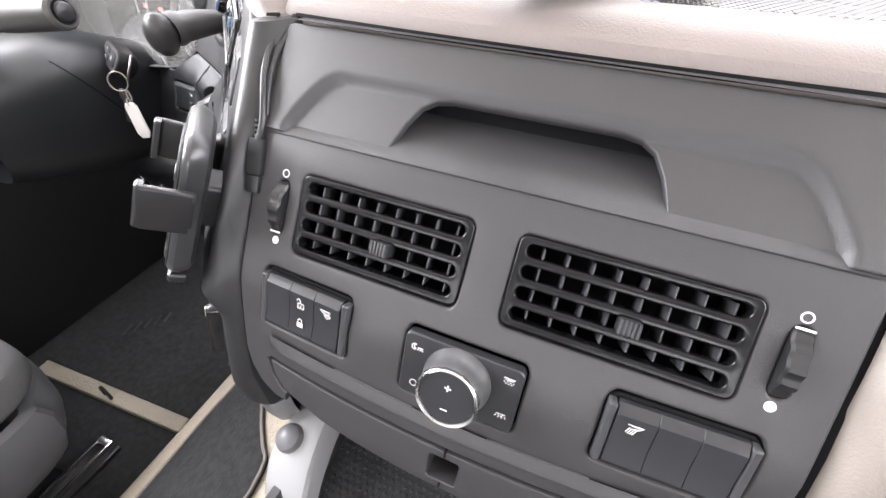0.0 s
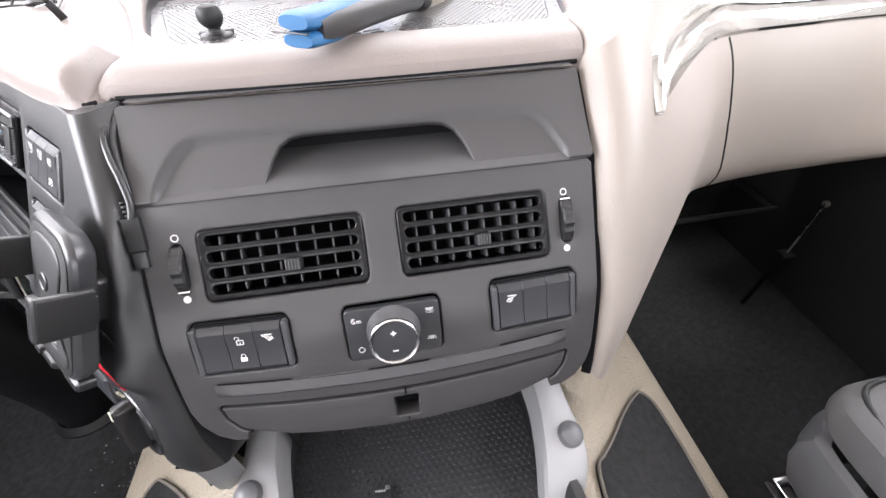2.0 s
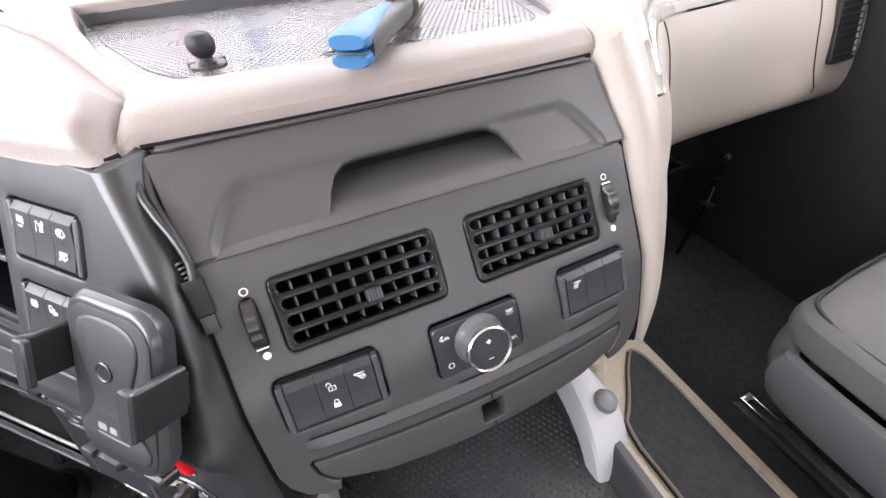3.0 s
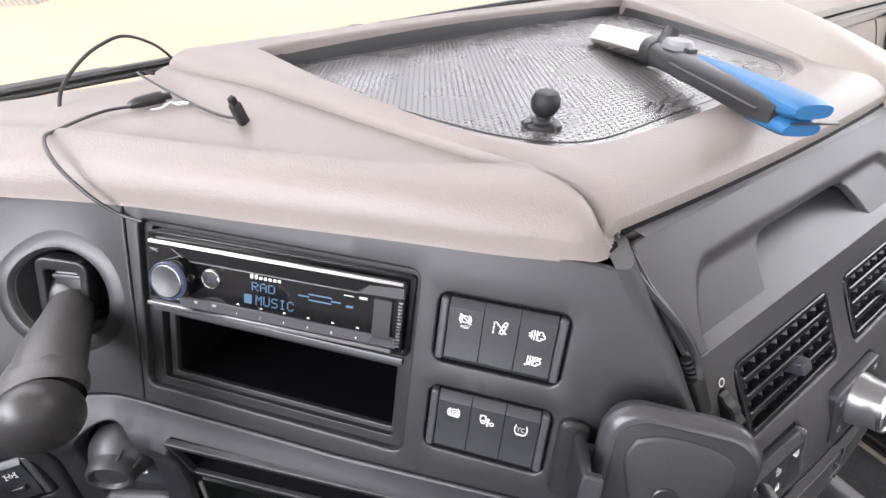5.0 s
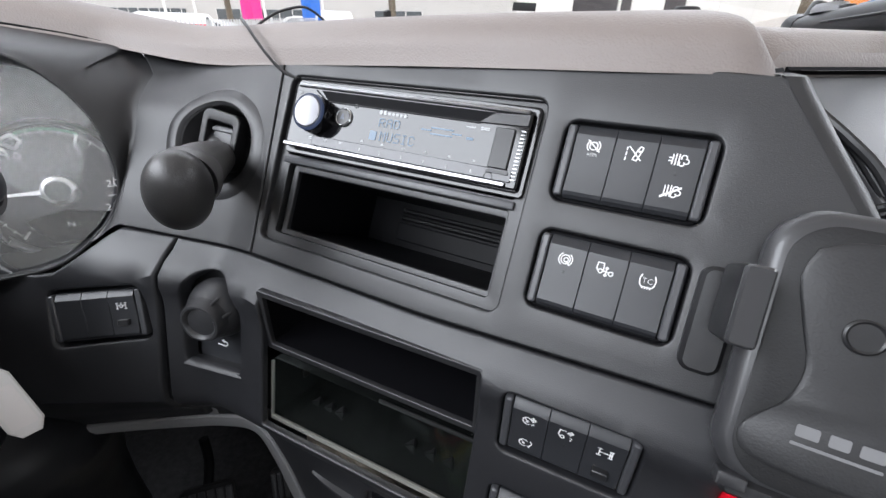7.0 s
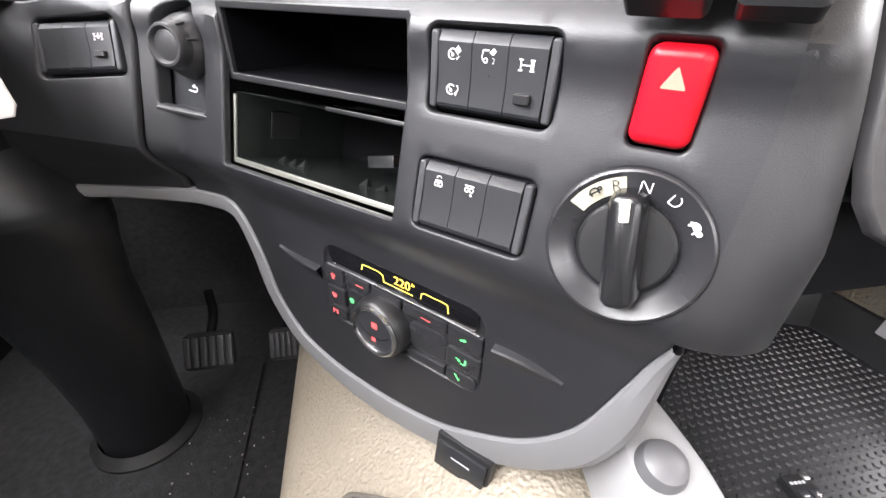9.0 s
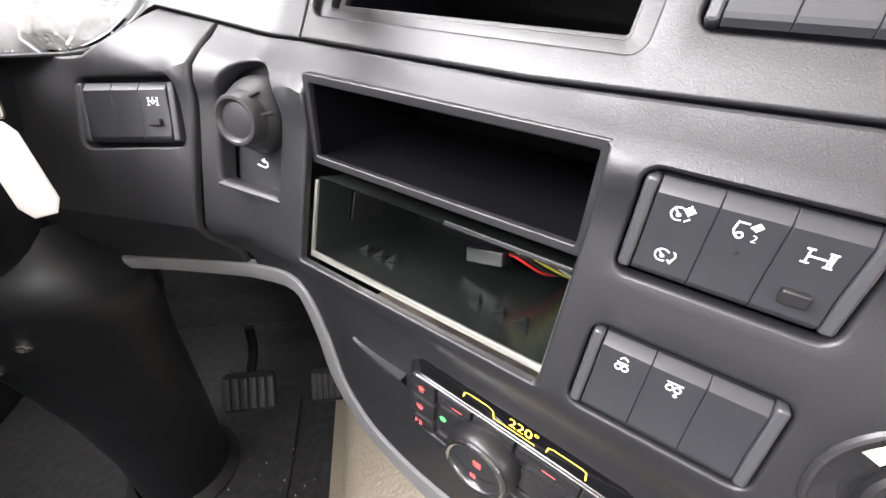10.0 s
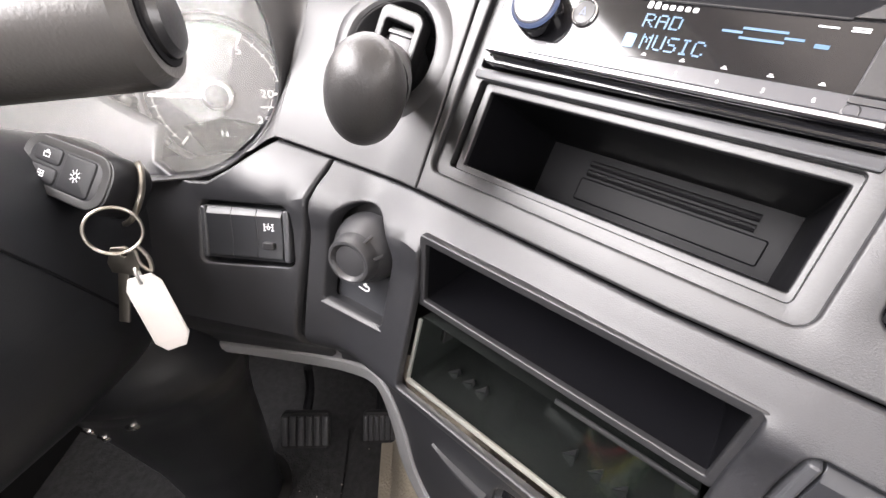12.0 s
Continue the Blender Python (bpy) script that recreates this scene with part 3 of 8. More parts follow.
part("key_slit", stack(rr(0.0016, 0.004, 0.0006, 2), [(0, -0.001), (0, 0.0006)], m=on(centre, 0.002, 0.5160)), M_HOLE, drawer)
# underside of the console
part("underside", grid([[Vector((x, y, 0.518 + 0.010 * (abs(x) / 0.18) ** 2 + (y + 0.02) * 0.12)) for x in [-0.176 + 0.044 * k for k in range(9)]] for y in (0.006, 0.02, 0.06, 0.12, 0.2)]), M_RUBBER, dash)

# the lid above the vents, with its finger recess


def lid_at(x, z, off=0.0):
    t = (z - 0.7025) / (0.7535 - 0.7025)
    y = 0.0870 + 0.0575 * t + 0.006 * t * (1 - t) - 0.0025
    # stepped lower field
    edge = 0.7335 - 0.020 * max(0, (abs(x) - 0.125) / 0.03) ** 2
    slope = 44.4 * max(0, abs(x) - 0.125)
    q = min((edge - z) / math.sqrt(1 + slope * slope), 0.159 - abs(x) - 0.20 * max(0, z - 0.712))
    k = sstep(-0.0026, 0.0042, q)
    n = Vector((0, -0.66, 0.75))
    return Vector((x, y, z)) + n * (off - 0.0052 * k)


xe = 0.1805
notch = [(-0.0835, 0.7030), (-0.0800, 0.7110), (-0.0755, 0.7190), (-0.0690, 0.7265), (-0.0610, 0.7300), (-0.0500, 0.7310)]
out = [(-xe + 0.004, 0.7030)] + notch + [(-x, z) for x, z in notch[::-1]] + [(xe - 0.002, 0.7030), (xe, 0.7050), (xe - 0.001, 0.7525), (xe - 0.004, 0.7540), (-xe + 0.002, 0.7540), (-xe - 0.002, 0.7525)]
lid = part("storage_lid", sheet(lid_at, out, (), 0.0017, 0.005, 0.0014), M_CENTRE, dash, "grey plastic lid with a wide finger recess")
rows = []
for y, z in ((0.0850, 0.7012), (0.0880, 0.7022), (0.100, 0.7048), (0.116, 0.7072), (0.138, 0.7090), (0.19, 0.7100), (0.23, 0.714), (0.232, 0.75), (0.14, 0.7565)):
    top = max(z, min(0.7545, 0.7025 + 0.051 * (y - 0.0870) / 0.0575 - 0.006))
    rows.append([Vector((-0.174, y, top))] + [Vector((x, y, z)) for x in [-0.174 + 0.0348 * k for k in range(11)]] + [Vector((0.174, y, top))])
part("finger_recess", grid(rows), M_CENTRE, lid)

# ---- top padding ----
E_PTS = [((-0.1945, 0.1445, 0.7575), (-0.290, 0.60)), ((-0.2050, 0.1425, 0.7572), (-0.296, 0.605)), ((-0.2180, 0.1465, 0.7570), (-0.303, 0.612)), ((-0.2320, 0.1580, 0.7570), (-0.315, 0.615)), ((-0.2545, 0.1785, 0.7560), (-0.33, 0.62)), ((-0.3025, 0.2270, 0.7540), (-0.355, 0.62)), ((-0.362, 0.2860, 0.7510), (-0.395, 0.62)), ((-0.4335, 0.361, 0.7460), (-0.44, 0.62)), ((-0.500, 0.419, 0.7425), (-0.505, 0.62)), ((-0.564, 0.454, 0.7510), (-0.565, 0.625)), ((-0.617, 0.460, 0.7620), (-0.62, 0.625)), ((-0.70, 0.456, 0.774), (-0.70, 0.625)), ((-0.85, 0.45, 0.783), (-0.85, 0.625)), ((-1.10, 0.45, 0.785), (-1.10, 0.625))]


CREASE = [(0.148, -0.199), (0.166, -0.192), (0.185, -0.190), (0.208, -0.192), (0.237, -0.198), (0.266, -0.210), (0.307, -0.225), (0.369, -0.250), (0.435, -0.278), (0.498, -0.309), (0.560, -0.347), (0.620, -0.380)]


def pad_height(x, y, d, ze):
    lipz = 0.026 * math.sqrt(max(0, 1 - (1 - min(1, d / 0.036)) ** 2))
    top = ze + lipz
    flat = 0.7585 - 0.012 * sstep(0.50, 0.62, y) * sstep(-0.34, -0.42, x) + 0.003 * sstep(0.38, 0.56, y) * sstep(-0.42, -0.34, x)
    z = top + (flat - top) * sstep(0.055, 0.105, d)
    # falls into the crease beside the middle padding
    h = lerp_table([(0.15, 0.764), (0.20, 0.762), (0.30, 0.756), (0.435, 0.754), (0.56, 0.757), (0.62, 0.757)], y)
    w = lerp_table([(0.15, 0.016), (0.20, 0.022), (0.30, 0.026), (0.45, 0.020), (0.60, 0.02)], y)
    r = max(0, min(1, 1 - (lerp_table(CREASE, y) - x) / w))
    r = r * r
    return ze + (z - ze) * (1 - r) + (h - ze) * r * sstep(0.0, 0.03, d)


es = spline([Vector(p[0]) for p in E_PTS], 5)
fs = spline([Vector((*p[1], 0)) for p in E_PTS], 5)
rows = []
DS = [-0.004, 0.0, 0.0015, 0.004, 0.008, 0.013, 0.019, 0.026, 0.035, 0.046, 0.058, 0.07, 0.083, 0.096, 0.11, 0.125, 0.14, 0.16, 0.185, 0.21, 0.24, 0.27, 0.30, 0.335, 0.37, 0.41, 0.45, 0.50]
for e, f in zip(es, fs):
    full = math.hypot(f.x - e.x, f.y - e.y)
    row = [Vector((e.x + 0.012, e.y + 0.014, e.z - 0.001))]
    wt = sstep(-0.290, -0.200, e.x)
    for d in DS:
        t = max(0, min(1, d / full))
        x, y = e.x + (f.x - e.x) * t, e.y + (f.y - e.y) * t
        x0 = es[0].x + (fs[0].x - es[0].x) * max(0, min(1, (y - es[0].y) / (fs[0].y - es[0].y)))
        x += wt * max(0, lerp_table(CREASE, y) + 0.010 - x0) * sstep(0.0, 0.030, d)
        row.append(Vector((x, y - (0.002 if d < 0 else 0), pad_height(x, y, max(d, 0), e.z) - (0.003 if d < 0 else 0))))
    rows.append(row)
rows.insert(0, [q + Vector((0.005, 0.001, -0.008)) for q in rows[0]])
# near-black tubes that draw the shade under the pad edges
part("pad_gap_shade", tube([Vector((-0.182 + 0.0182 * k, 0.1462 + 0.006 * ((-0.182 + 0.0182 * k) / 0.2) ** 2, 0.7556)) for k in range(21)], 0.0022, 6, smoothed=False), M_HOLE, dash)
part("pad_gap_shade", tube([e + Vector((0.0012, 0.0012, -0.0018)) for e in es], 0.0022, 6, smoothed=False), M_HOLE, dash)
part("driver_pad", grid(rows), M_PAD, dash, "taupe grained soft padding")


def tray_rim():
    pts = [(-0.283, 0.560), (-0.262, 0.46), (-0.237, 0.379), (-0.209, 0.298), (-0.191, 0.262), (-0.166, 0.230), (-0.130, 0.212), (-0.07, 0.208), (0.0, 0.208), (0.10, 0.211), (0.165, 0.218), (0.195, 0.232), (0.215, 0.252), (0.232, 0.30), (0.262, 0.40), (0.30, 0.545), (0.29, 0.565), (0.0, 0.585), (-0.26, 0.578)]
    return [(p.x, p.y) for p in spline([(*p, 0) for p in pts + pts[:1]], 4)][:-1]


TRAY = tray_rim()


def top_at(x, y, off=0.0):
    yf = 0.146 + 0.006 * (x / 0.2) ** 2
    d = y - yf
    z = 0.7560 + 0.0200 * math.sqrt(max(0, 1 - (1 - min(1, max(0, d) / 0.030)) ** 2)) - 0.004 * sstep(0.04, 0.08, d)
    # the side that runs down to the seam
    z += 0.002 * sstep(0.30, 0.55, y)
    ls = lerp_table([(yy, xx + 0.003) for yy, xx in CREASE], y)
    e = math.sqrt(max(0.0, 1 - (1 - max(0.0, min(1.0, (x - ls + 0.004) / lerp_table([(0.15, 0.014), (0.22, 0.018), (0.32, 0.028)], y)))) ** 2))
    z -= (1 - e) * lerp_table([(0.15, 0.011), (0.22, 0.013), (0.32, 0.019)], y)
    return Vector((x, y, z + off))


out = [(-0.197, 0.1500)] + [(-0.188 + 0.00377 * k, 0.146 + 0.006 * ((-0.188 + 0.00377 * k) / 0.2) ** 2) for k in range(1, 101)] + [(0.192, 0.20), (0.235, 0.27), (0.30, 0.40), (0.36, 0.60), (0.0, 0.615), (-0.376, 0.612)] + [(xx, yy) for yy, xx in CREASE[-2:0:-1]]
part("centre_pad", sheet(top_at, out, [(TRAY, 0.03)], 0.0075, 0.012, 0.004), M_PAD, dash, "taupe grained soft padding round a tray")

tray = thing("dashboard_tray", Matrix.Translation((0.0, 0.4, 0.742)), "dark grey studded rubber tray set into the dashboard top", "tray")


def mat_z(y):
    """Height of the tray's floor, which falls slightly towards the windscreen."""
    return 0.024 - 0.045 * (y + 0.18)


TL = [(x, y - 0.4) for x, y in TRAY]
bmt = bmesh.new()
bmt.faces.new([bmt.verts.new((x, y, mat_z(y))) for x, y in TL])
part("tray_mat", bmt, M_TRAYMAT, tray)
inner = poly(TL)(0.016)
part("stud_field", studs(inner, 0.0066, 0.0016, 0.0005, 0.003, mat_z), M_TRAYMAT, tray, kind="stuff")
part("mat_border", tube([(x, y, mat_z(y) + 0.0002) for x, y in inner + inner[:1]], 0.0007, 5, smoothed=False), M_TOOLGREY, tray)
for x, l, a in ((-0.030, 0.020, 20), (-0.008, 0.020, 12), (0.014, 0.018, 16)):
    part("raised_mark", block(l, 0.0022, 0.0012, 0.0004, m=Matrix.Translation((x, -0.148, mat_z(-0.148))) @ pose(0, 0, 0, 0, 0, a)), M_TOOLGREY, tray)
    part("raised_mark", block(l, 0.0022, 0.0012, 0.0004, m=Matrix.Translation((x + 0.003, -0.158, mat_z(-0.158))) @ pose(0, 0, 0, 0, 0, a)), M_TOOLGREY, tray)
bmt = bmesh.new()
ring = []
for i, k in ((0.0050, 0.0), (0.0035, 0.6), (0.0020, 0.9), (-0.001, 1.0)):
    ring.append([bmt.verts.new((x, y, mat_z(y) - 0.001 + k * (0.0290 - 0.0035 + 0.002 * sstep(0.30, 0.55, y + 0.4) - mat_z(y) + 0.001))) for x, y in poly(TL)(i)])
for r0_, r1_ in zip(ring, ring[1:]):
    for k in range(len(r0_)):
        bmt.faces.new((r0_[k - 1], r0_[k], r1_[k], r1_[k - 1]))
part("tray_wall", bmt, M_TOOLGREY, tray)

# ---- passenger's side ----
COL = [
    [(0.1845, 0.157, 0.756), (0.1840, 0.096, 0.702), (0.1838, 0.055, 0.645), (0.1835, 0.020, 0.575), (0.183, 0.004, 0.512)],
    [(0.200, 0.142, 0.771), (0.199, 0.084, 0.712), (0.198, 0.044, 0.648), (0.196, 0.008, 0.572), (0.194, -0.004, 0.498)],
    [(0.228, 0.160, 0.780), (0.226, 0.095, 0.716), (0.224, 0.052, 0.642), (0.220, 0.022, 0.560), (0.214, 0.010, 0.480)],
    [(0.280, 0.215, 0.785), (0.278, 0.150, 0.715), (0.275, 0.100, 0.640), (0.268, 0.070, 0.550), (0.250, 0.045, 0.455)],
    [(0.36, 0.32, 0.785), (0.37, 0.235, 0.712), (0.375, 0.185, 0.640), (0.372, 0.168, 0.568), (0.300, 0.095, 0.455)],
    [(0.47, 0.42, 0.780), (0.50, 0.345, 0.705), (0.50, 0.305, 0.620), (0.490, 0.283, 0.522), (0.40, 0.212, 0.446)],
    [(0.62, 0.47, 0.775), (0.62, 0.395, 0.700), (0.62, 0.350, 0.610), (0.61, 0.332, 0.492), (0.54, 0.352, 0.428)],
    [(0.85, 0.49, 0.775), (0.85, 0.405, 0.700), (0.85, 0.355, 0.600), (0.85, 0.336, 0.482), (0.85, 0.395, 0.430)],
    [(1.14, 0.49, 0.775), (1.14, 0.405, 0.700), (1.14, 0.355, 0.600), (1.14, 0.336, 0.482), (1.14, 0.395, 0.430)],
]
part("passenger_pad", net(COL, 5, 5), M_PAD_LIT, dash, "taupe grained padding in a brighter, lit tone")
# near-black strip painting the shade between console and passenger padding
part("pad_gap_shade", grid([[Vector((x, centre(0.175, z).y + dy, z)) for x, dy in ((0.1765, 0.010), (0.1845, 0.006), (0.1870, 0.012))] for z in [0.505 + 0.0195 * k for k in range(11)]]), M_HOLE, dash)
TOPX = [(0.190, 0.2345, 0.299, 0.359), (0.206, 0.250, 0.318, 0.385), (0.232, 0.276, 0.345, 0.41), (0.290, 0.325, 0.375, 0.44), (0.370, 0.385, 0.42, 0.47), (0.475, 0.48, 0.49, 0.53), (0.62, 0.62, 0.625, 0.65), (0.85, 0.85, 0.85, 0.85), (1.14, 1.14, 1.14, 1.14)]
TOPR = []
for c, xs4 in zip(COL, TOPX):
    y0, z0 = c[0][1], c[0][2]
    TOPR.append([c[0]] + [(x, y0 + (0.63 - y0) * q, z0 + dz) for x, q, dz in zip(xs4, (0.12, 0.28, 0.55, 1.0), (0.010, 0.010, 0.008, -0.004))])
part("passenger_top", net(TOPR, 4, 4), M_PAD_LIT, dash)
# underside towards the footwell
UND = [[c[-1], (c[-1][0] + 0.06, c[-1][1] + 0.12, c[-1][2] - 0.02), (c[-1][0] + 0.08, 0.62, c[-1][2] - 0.10)] for c in COL[2:]]
part("passenger_underside", net(UND, 3, 4), M_RUBBER, dash)

from mathutils.bvhtree import BVHTree
pad_net = net(COL, 5, 5)
bmesh.ops.recalc_face_normals(pad_net, faces=pad_net.faces)
pad_tree = BVHTree.FromBMesh(pad_net)


def on_pad(p, off):
    """A place on the passenger's padding, off out of it."""
    q, n, *_ = pad_tree.find_nearest(Vector(p))
    if n.y > 0:
        n = -n
    return q + n * off


lo_c = spline([(0.2515, 0.1202, 0.7135), (0.262, 0.131, 0.7133), (0.2805, 0.151, 0.713), (0.318, 0.189, 0.715), (0.367, 0.236, 0.716), (0.410, 0.277, 0.715), (0.456, 0.3155, 0.7106), (0.51, 0.35, 0.703), (0.60, 0.386, 0.696), (0.80, 0.403, 0.695), (1.13, 0.405, 0.695)], 7)
hi_c = spline([(0.250, 0.1206, 0.7165), (0.2533, 0.138, 0.7335), (0.262, 0.166, 0.754), (0.290, 0.2017, 0.7585), (0.330, 0.248, 0.757), (0.375, 0.292, 0.754), (0.43, 0.342, 0.751), (0.495, 0.39, 0.747), (0.60, 0.418, 0.739), (0.80, 0.43, 0.735), (1.13, 0.43, 0.735)], 7)
lo_p, hi_p = [on_pad(p, 0.002) for p in lo_c], [on_pad(p, 0.002) for p in hi_c]
for _ in range(3):
    for line in (lo_p, hi_p):
        line[1:-1] = [(line[k - 1] + line[k] * 2 + line[k + 1]) / 4 for k in range(1, len(line) - 1)]
lo_p, hi_p = [on_pad(p, 0.003) for p in lo_p], [on_pad(p, 0.003) for p in hi_p]
rows = [[on_pad(p.lerp(q, t), o) for t, o in ((-0.02, -0.003), (0.0, 0.0010), (0.06, 0.0042), (0.28, 0.0072), (0.34, 0.0066), (0.40, 0.0020), (0.50, 0.0006), (0.60, 0.0020), (0.68, 0.0058), (0.80, 0.0068), (0.95, 0.0046), (1.0, 0.0010), (1.02, -0.003))] for p, q in zip(lo_p, hi_p)]
for _ in range(2):
    rows = [rows[0]] + [[(a + b * 2 + c) / 4 for a, b, c in zip(*rows[k - 1:k + 2])] for k in range(1, len(rows) - 1)] + [rows[-1]]
rows.insert(0, [on_pad(p, -0.004) for p in rows[0]])
part("chrome_strip", grid(rows), mat("trim_chrome", (0.50, 0.51, 0.51), 0.12, 1.0, var=0.03), dash, "bright chrome strip")
for c in ([(0.494, 0.340, 0.704), (0.527, 0.318, 0.627), (0.560, 0.315, 0.535), (0.580, 0.340, 0.450)], [(0.985, 0.40, 0.697), (0.982, 0.358, 0.61), (1.0, 0.345, 0.54), (1.03, 0.39, 0.495)]):
    part("pad_seam", tube([on_pad(p, 0.0002) for p in spline(c, 8)], 0.0016, 6, smoothed=False), M_RUBBER, dash)
# air outlet at the far end
vent_m = on(lambda u, v, o=0.0: on_pad((1.075 + u, 0.37 + v * 0.4, 0.61 + v), 0.001 + o), 0.0, 0.0)
side_vent = thing("side_vent", vent_m, "black slatted air vent at the end of the padding", "air vent")
part("vent_frame", stack(rr(0.090, 0.135, 0.012, 5), [(0, -0.004), (0, 0.004), (0.002, 0.006), (0.006, 0.006), (0.008, 0.001)]), M_BLACK, side_vent)
for k in range(9):
    part("vent_slat", block(0.072, 0.0030, 0.006, 0.0006, m=Matrix.Translation((0, -0.052 + 0.013 * k, 0.001))), M_BLACK, side_vent)

# ---- floor, tunnel and cab ----
T_PROFILE = [(0.0, 0.262), (0.20, 0.262), (0.245, 0.262), (0.30, 0.236), (0.36, 0.200), (0.42, 0.163), (0.445, 0.150), (0.468, 0.141), (0.483, 0.130), (0.492, 0.112), (0.497, 0.085), (0.504, 0.02), (0.510, -0.04), (0.518, -0.066), (0.535, -0.072), (0.539, -0.090)]


def tunnel(x, y, off=0.0):
    ax = abs(x)
    z = lerp_table(T_PROFILE, ax)
    z += 0.20 * sstep(0.02, 0.10, y - 0.9 * max(0, x - 0.24)) * sstep(0.20, 0.235, x) * sstep(0.40, 0.30, x)
    return Vector((x, y, z + off * 0.8)) + Vector((math.copysign(off * 0.5, x), 0, 0))


sides = [k[0] for k in T_PROFILE]
xs = sorted({-v for v in sides} | set(sides) | {0.335, -0.335, 0.32, -0.32, 0.27, -0.27, 0.22, -0.22, 0.18, -0.18, 0.39, -0.39})
t_ob = part("engine_tunnel", grid([[tunnel(x, y) for x in xs] for y in [-0.9 + 0.1 * k for k in range(9)] + [0.0 + 0.02 * k for k in range(12)] + [0.25, 0.35, 0.5, 0.6]]), M_BEIGE, None, "beige grained engine tunnel cover", 60, "structure")
tagged(t_ob, category="tunnel cover")
for sgn in (-1, 1):
    def carp(x, y, off=0.0, sgn=sgn):
        return tunnel(sgn * x, y, off + 0.006)
    out = [(p.x, p.y) for p in spline([(0.433, 0.080, 0), (0.427, 0.103, 0), (0.412, 0.115, 0), (0.396, 0.110, 0), (0.347, 0.074, 0), (0.291, 0.024, 0), (0.262, 0.0, 0), (0.244, -0.014, 0), (0.236, -0.05, 0)], 3)] + [(0.236, -0.60), (0.428, -0.60), (0.434, -0.08), (0.437, 0.02)]
    c_ob = part("tunnel_carpet", sheet(carp, out, (), 0.02, 0.006), M_CARPET, None, "black carpet piece on the tunnel side", 50)
    tagged(c_ob, category="carpet")
    part("piping", tube([carp(x, y, 0.001) for x, y in out + out[:1]], 0.0026, 6, smoothed=False), mat("piping_taupe", (0.13, 0.115, 0.10), 0.7, var=0.1), c_ob, "taupe stitched edging")
flo = part("floor", grid([[Vector((x, y, -0.082)) for x in (-1.15, -0.6, 0, 0.6, 1.15)] for y in (-1.7, -0.5, 0.2, 0.8)]), M_CARPET, None, "black needle-felt cab floor", 0, "structure")
part("wall_front", grid([[Vector((x, 0.80 - 0.10 * sstep(0.0, 0.5, z), z)) for x in (-1.15, -0.6, -0.3, 0.3, 0.6, 1.15)] for z in (-0.09, 0.0, 0.2, 0.45, 0.66)]), M_CARPET, None, "black lined firewall under the dashboard", 0, "structure")


def wall(name, pts_, holes_, m, mt, th=0.03):
    w = part(name, sheet(lambda x, y, o: m @ Vector((x, y, o)), pts_, holes_, 0.25, th, 0.004), mt, None, "pale lining of the truck cab", 30, "structure")
    return w


side_poly = [(-1.7, -0.09), (0.80, -0.09), (0.80, 0.70), (0.62, 1.75), (-1.7, 1.75)]
win = [(-0.76, 0.97), (0.47, 0.95), (0.40, 1.52), (-0.76, 1.52)]
for nm, x in (("wall_left", -1.15), ("wall_right", 1.15)):
    wall(nm, side_poly, [(win, 0.03)], Matrix(((0, 0, 1, x), (1, 0, 0, 0), (0, 1, 0, 0), (0, 0, 0, 1))), M_CLOTHWALL)
# unseen back wall, darkened against reflections; its windows are added for light
wall("wall_back", [(-1.15, -0.09), (1.15, -0.09), (1.15, 1.75), (-1.15, 1.75)], [(rr(0.74, 0.52, 0.06, 5, x, 1.12), 0.03) for x in (-0.60, 0.60)], Matrix(((1, 0, 0, 0), (0, 0, 1, -1.7), (0, 1, 0, 0), (0, 0, 0, 1))), mat("unseen_back_lining", (0.16, 0.155, 0.15), 0.85, grain=0.4, grain_size=0.002, var=0.06))
part("ceiling", grid([[Vector((x, y, 1.75)) for x in (-1.15, 0, 1.15)] for y in (-1.72, 0, 0.62)]), M_CLOTHWALL, None, "pale cab roof lining", 0, "structure")
# lower door linings are dark
for x in (-1.145, 1.145):
    part("door_lining", grid([[Vector((x, y, z)) for y in (-0.6, 0.1, 0.799)] for z in (-0.08, 0.3, 0.72)]), M_RUBBER, None, "dark plastic door lining", 0, "structure")
# windscreen with its dark lower border
ws = thing("windscreen", Matrix(), "wide clear truck windscreen", "windscreen", kind="structure")


def screen(x, z):
    return Vector((x, 0.655 - 0.10 * (x / 1.1) ** 2 - 0.13 * (z - 0.74), z))


gl = part("pane", thicken(grid([[screen(x, z) for x in [-1.12 + 0.14 * k for k in range(17)]] for z in (0.70, 0.9, 1.2, 1.60)]), (0, 0.005, 0)), M_GLASS, ws)
gl.visible_shadow = False
part("lower_border", thicken(grid([[screen(x, z) + Vector((0, -0.003, 0)) for x in [-1.12 + 0.14 * k for k in range(17)]] for z in (0.66, 0.70, 0.733)]), (0, 0.002, 0)), M_GLOSS, ws)
part("header_rail", thicken(grid([[screen(x, z) + Vector((0, -0.02, 0)) for x in [-1.12 + 0.28 * k for k in range(9)]] for z in (1.55, 1.65, 1.76)]), (0, 0.03, 0)), M_CLOTHWALL, ws)


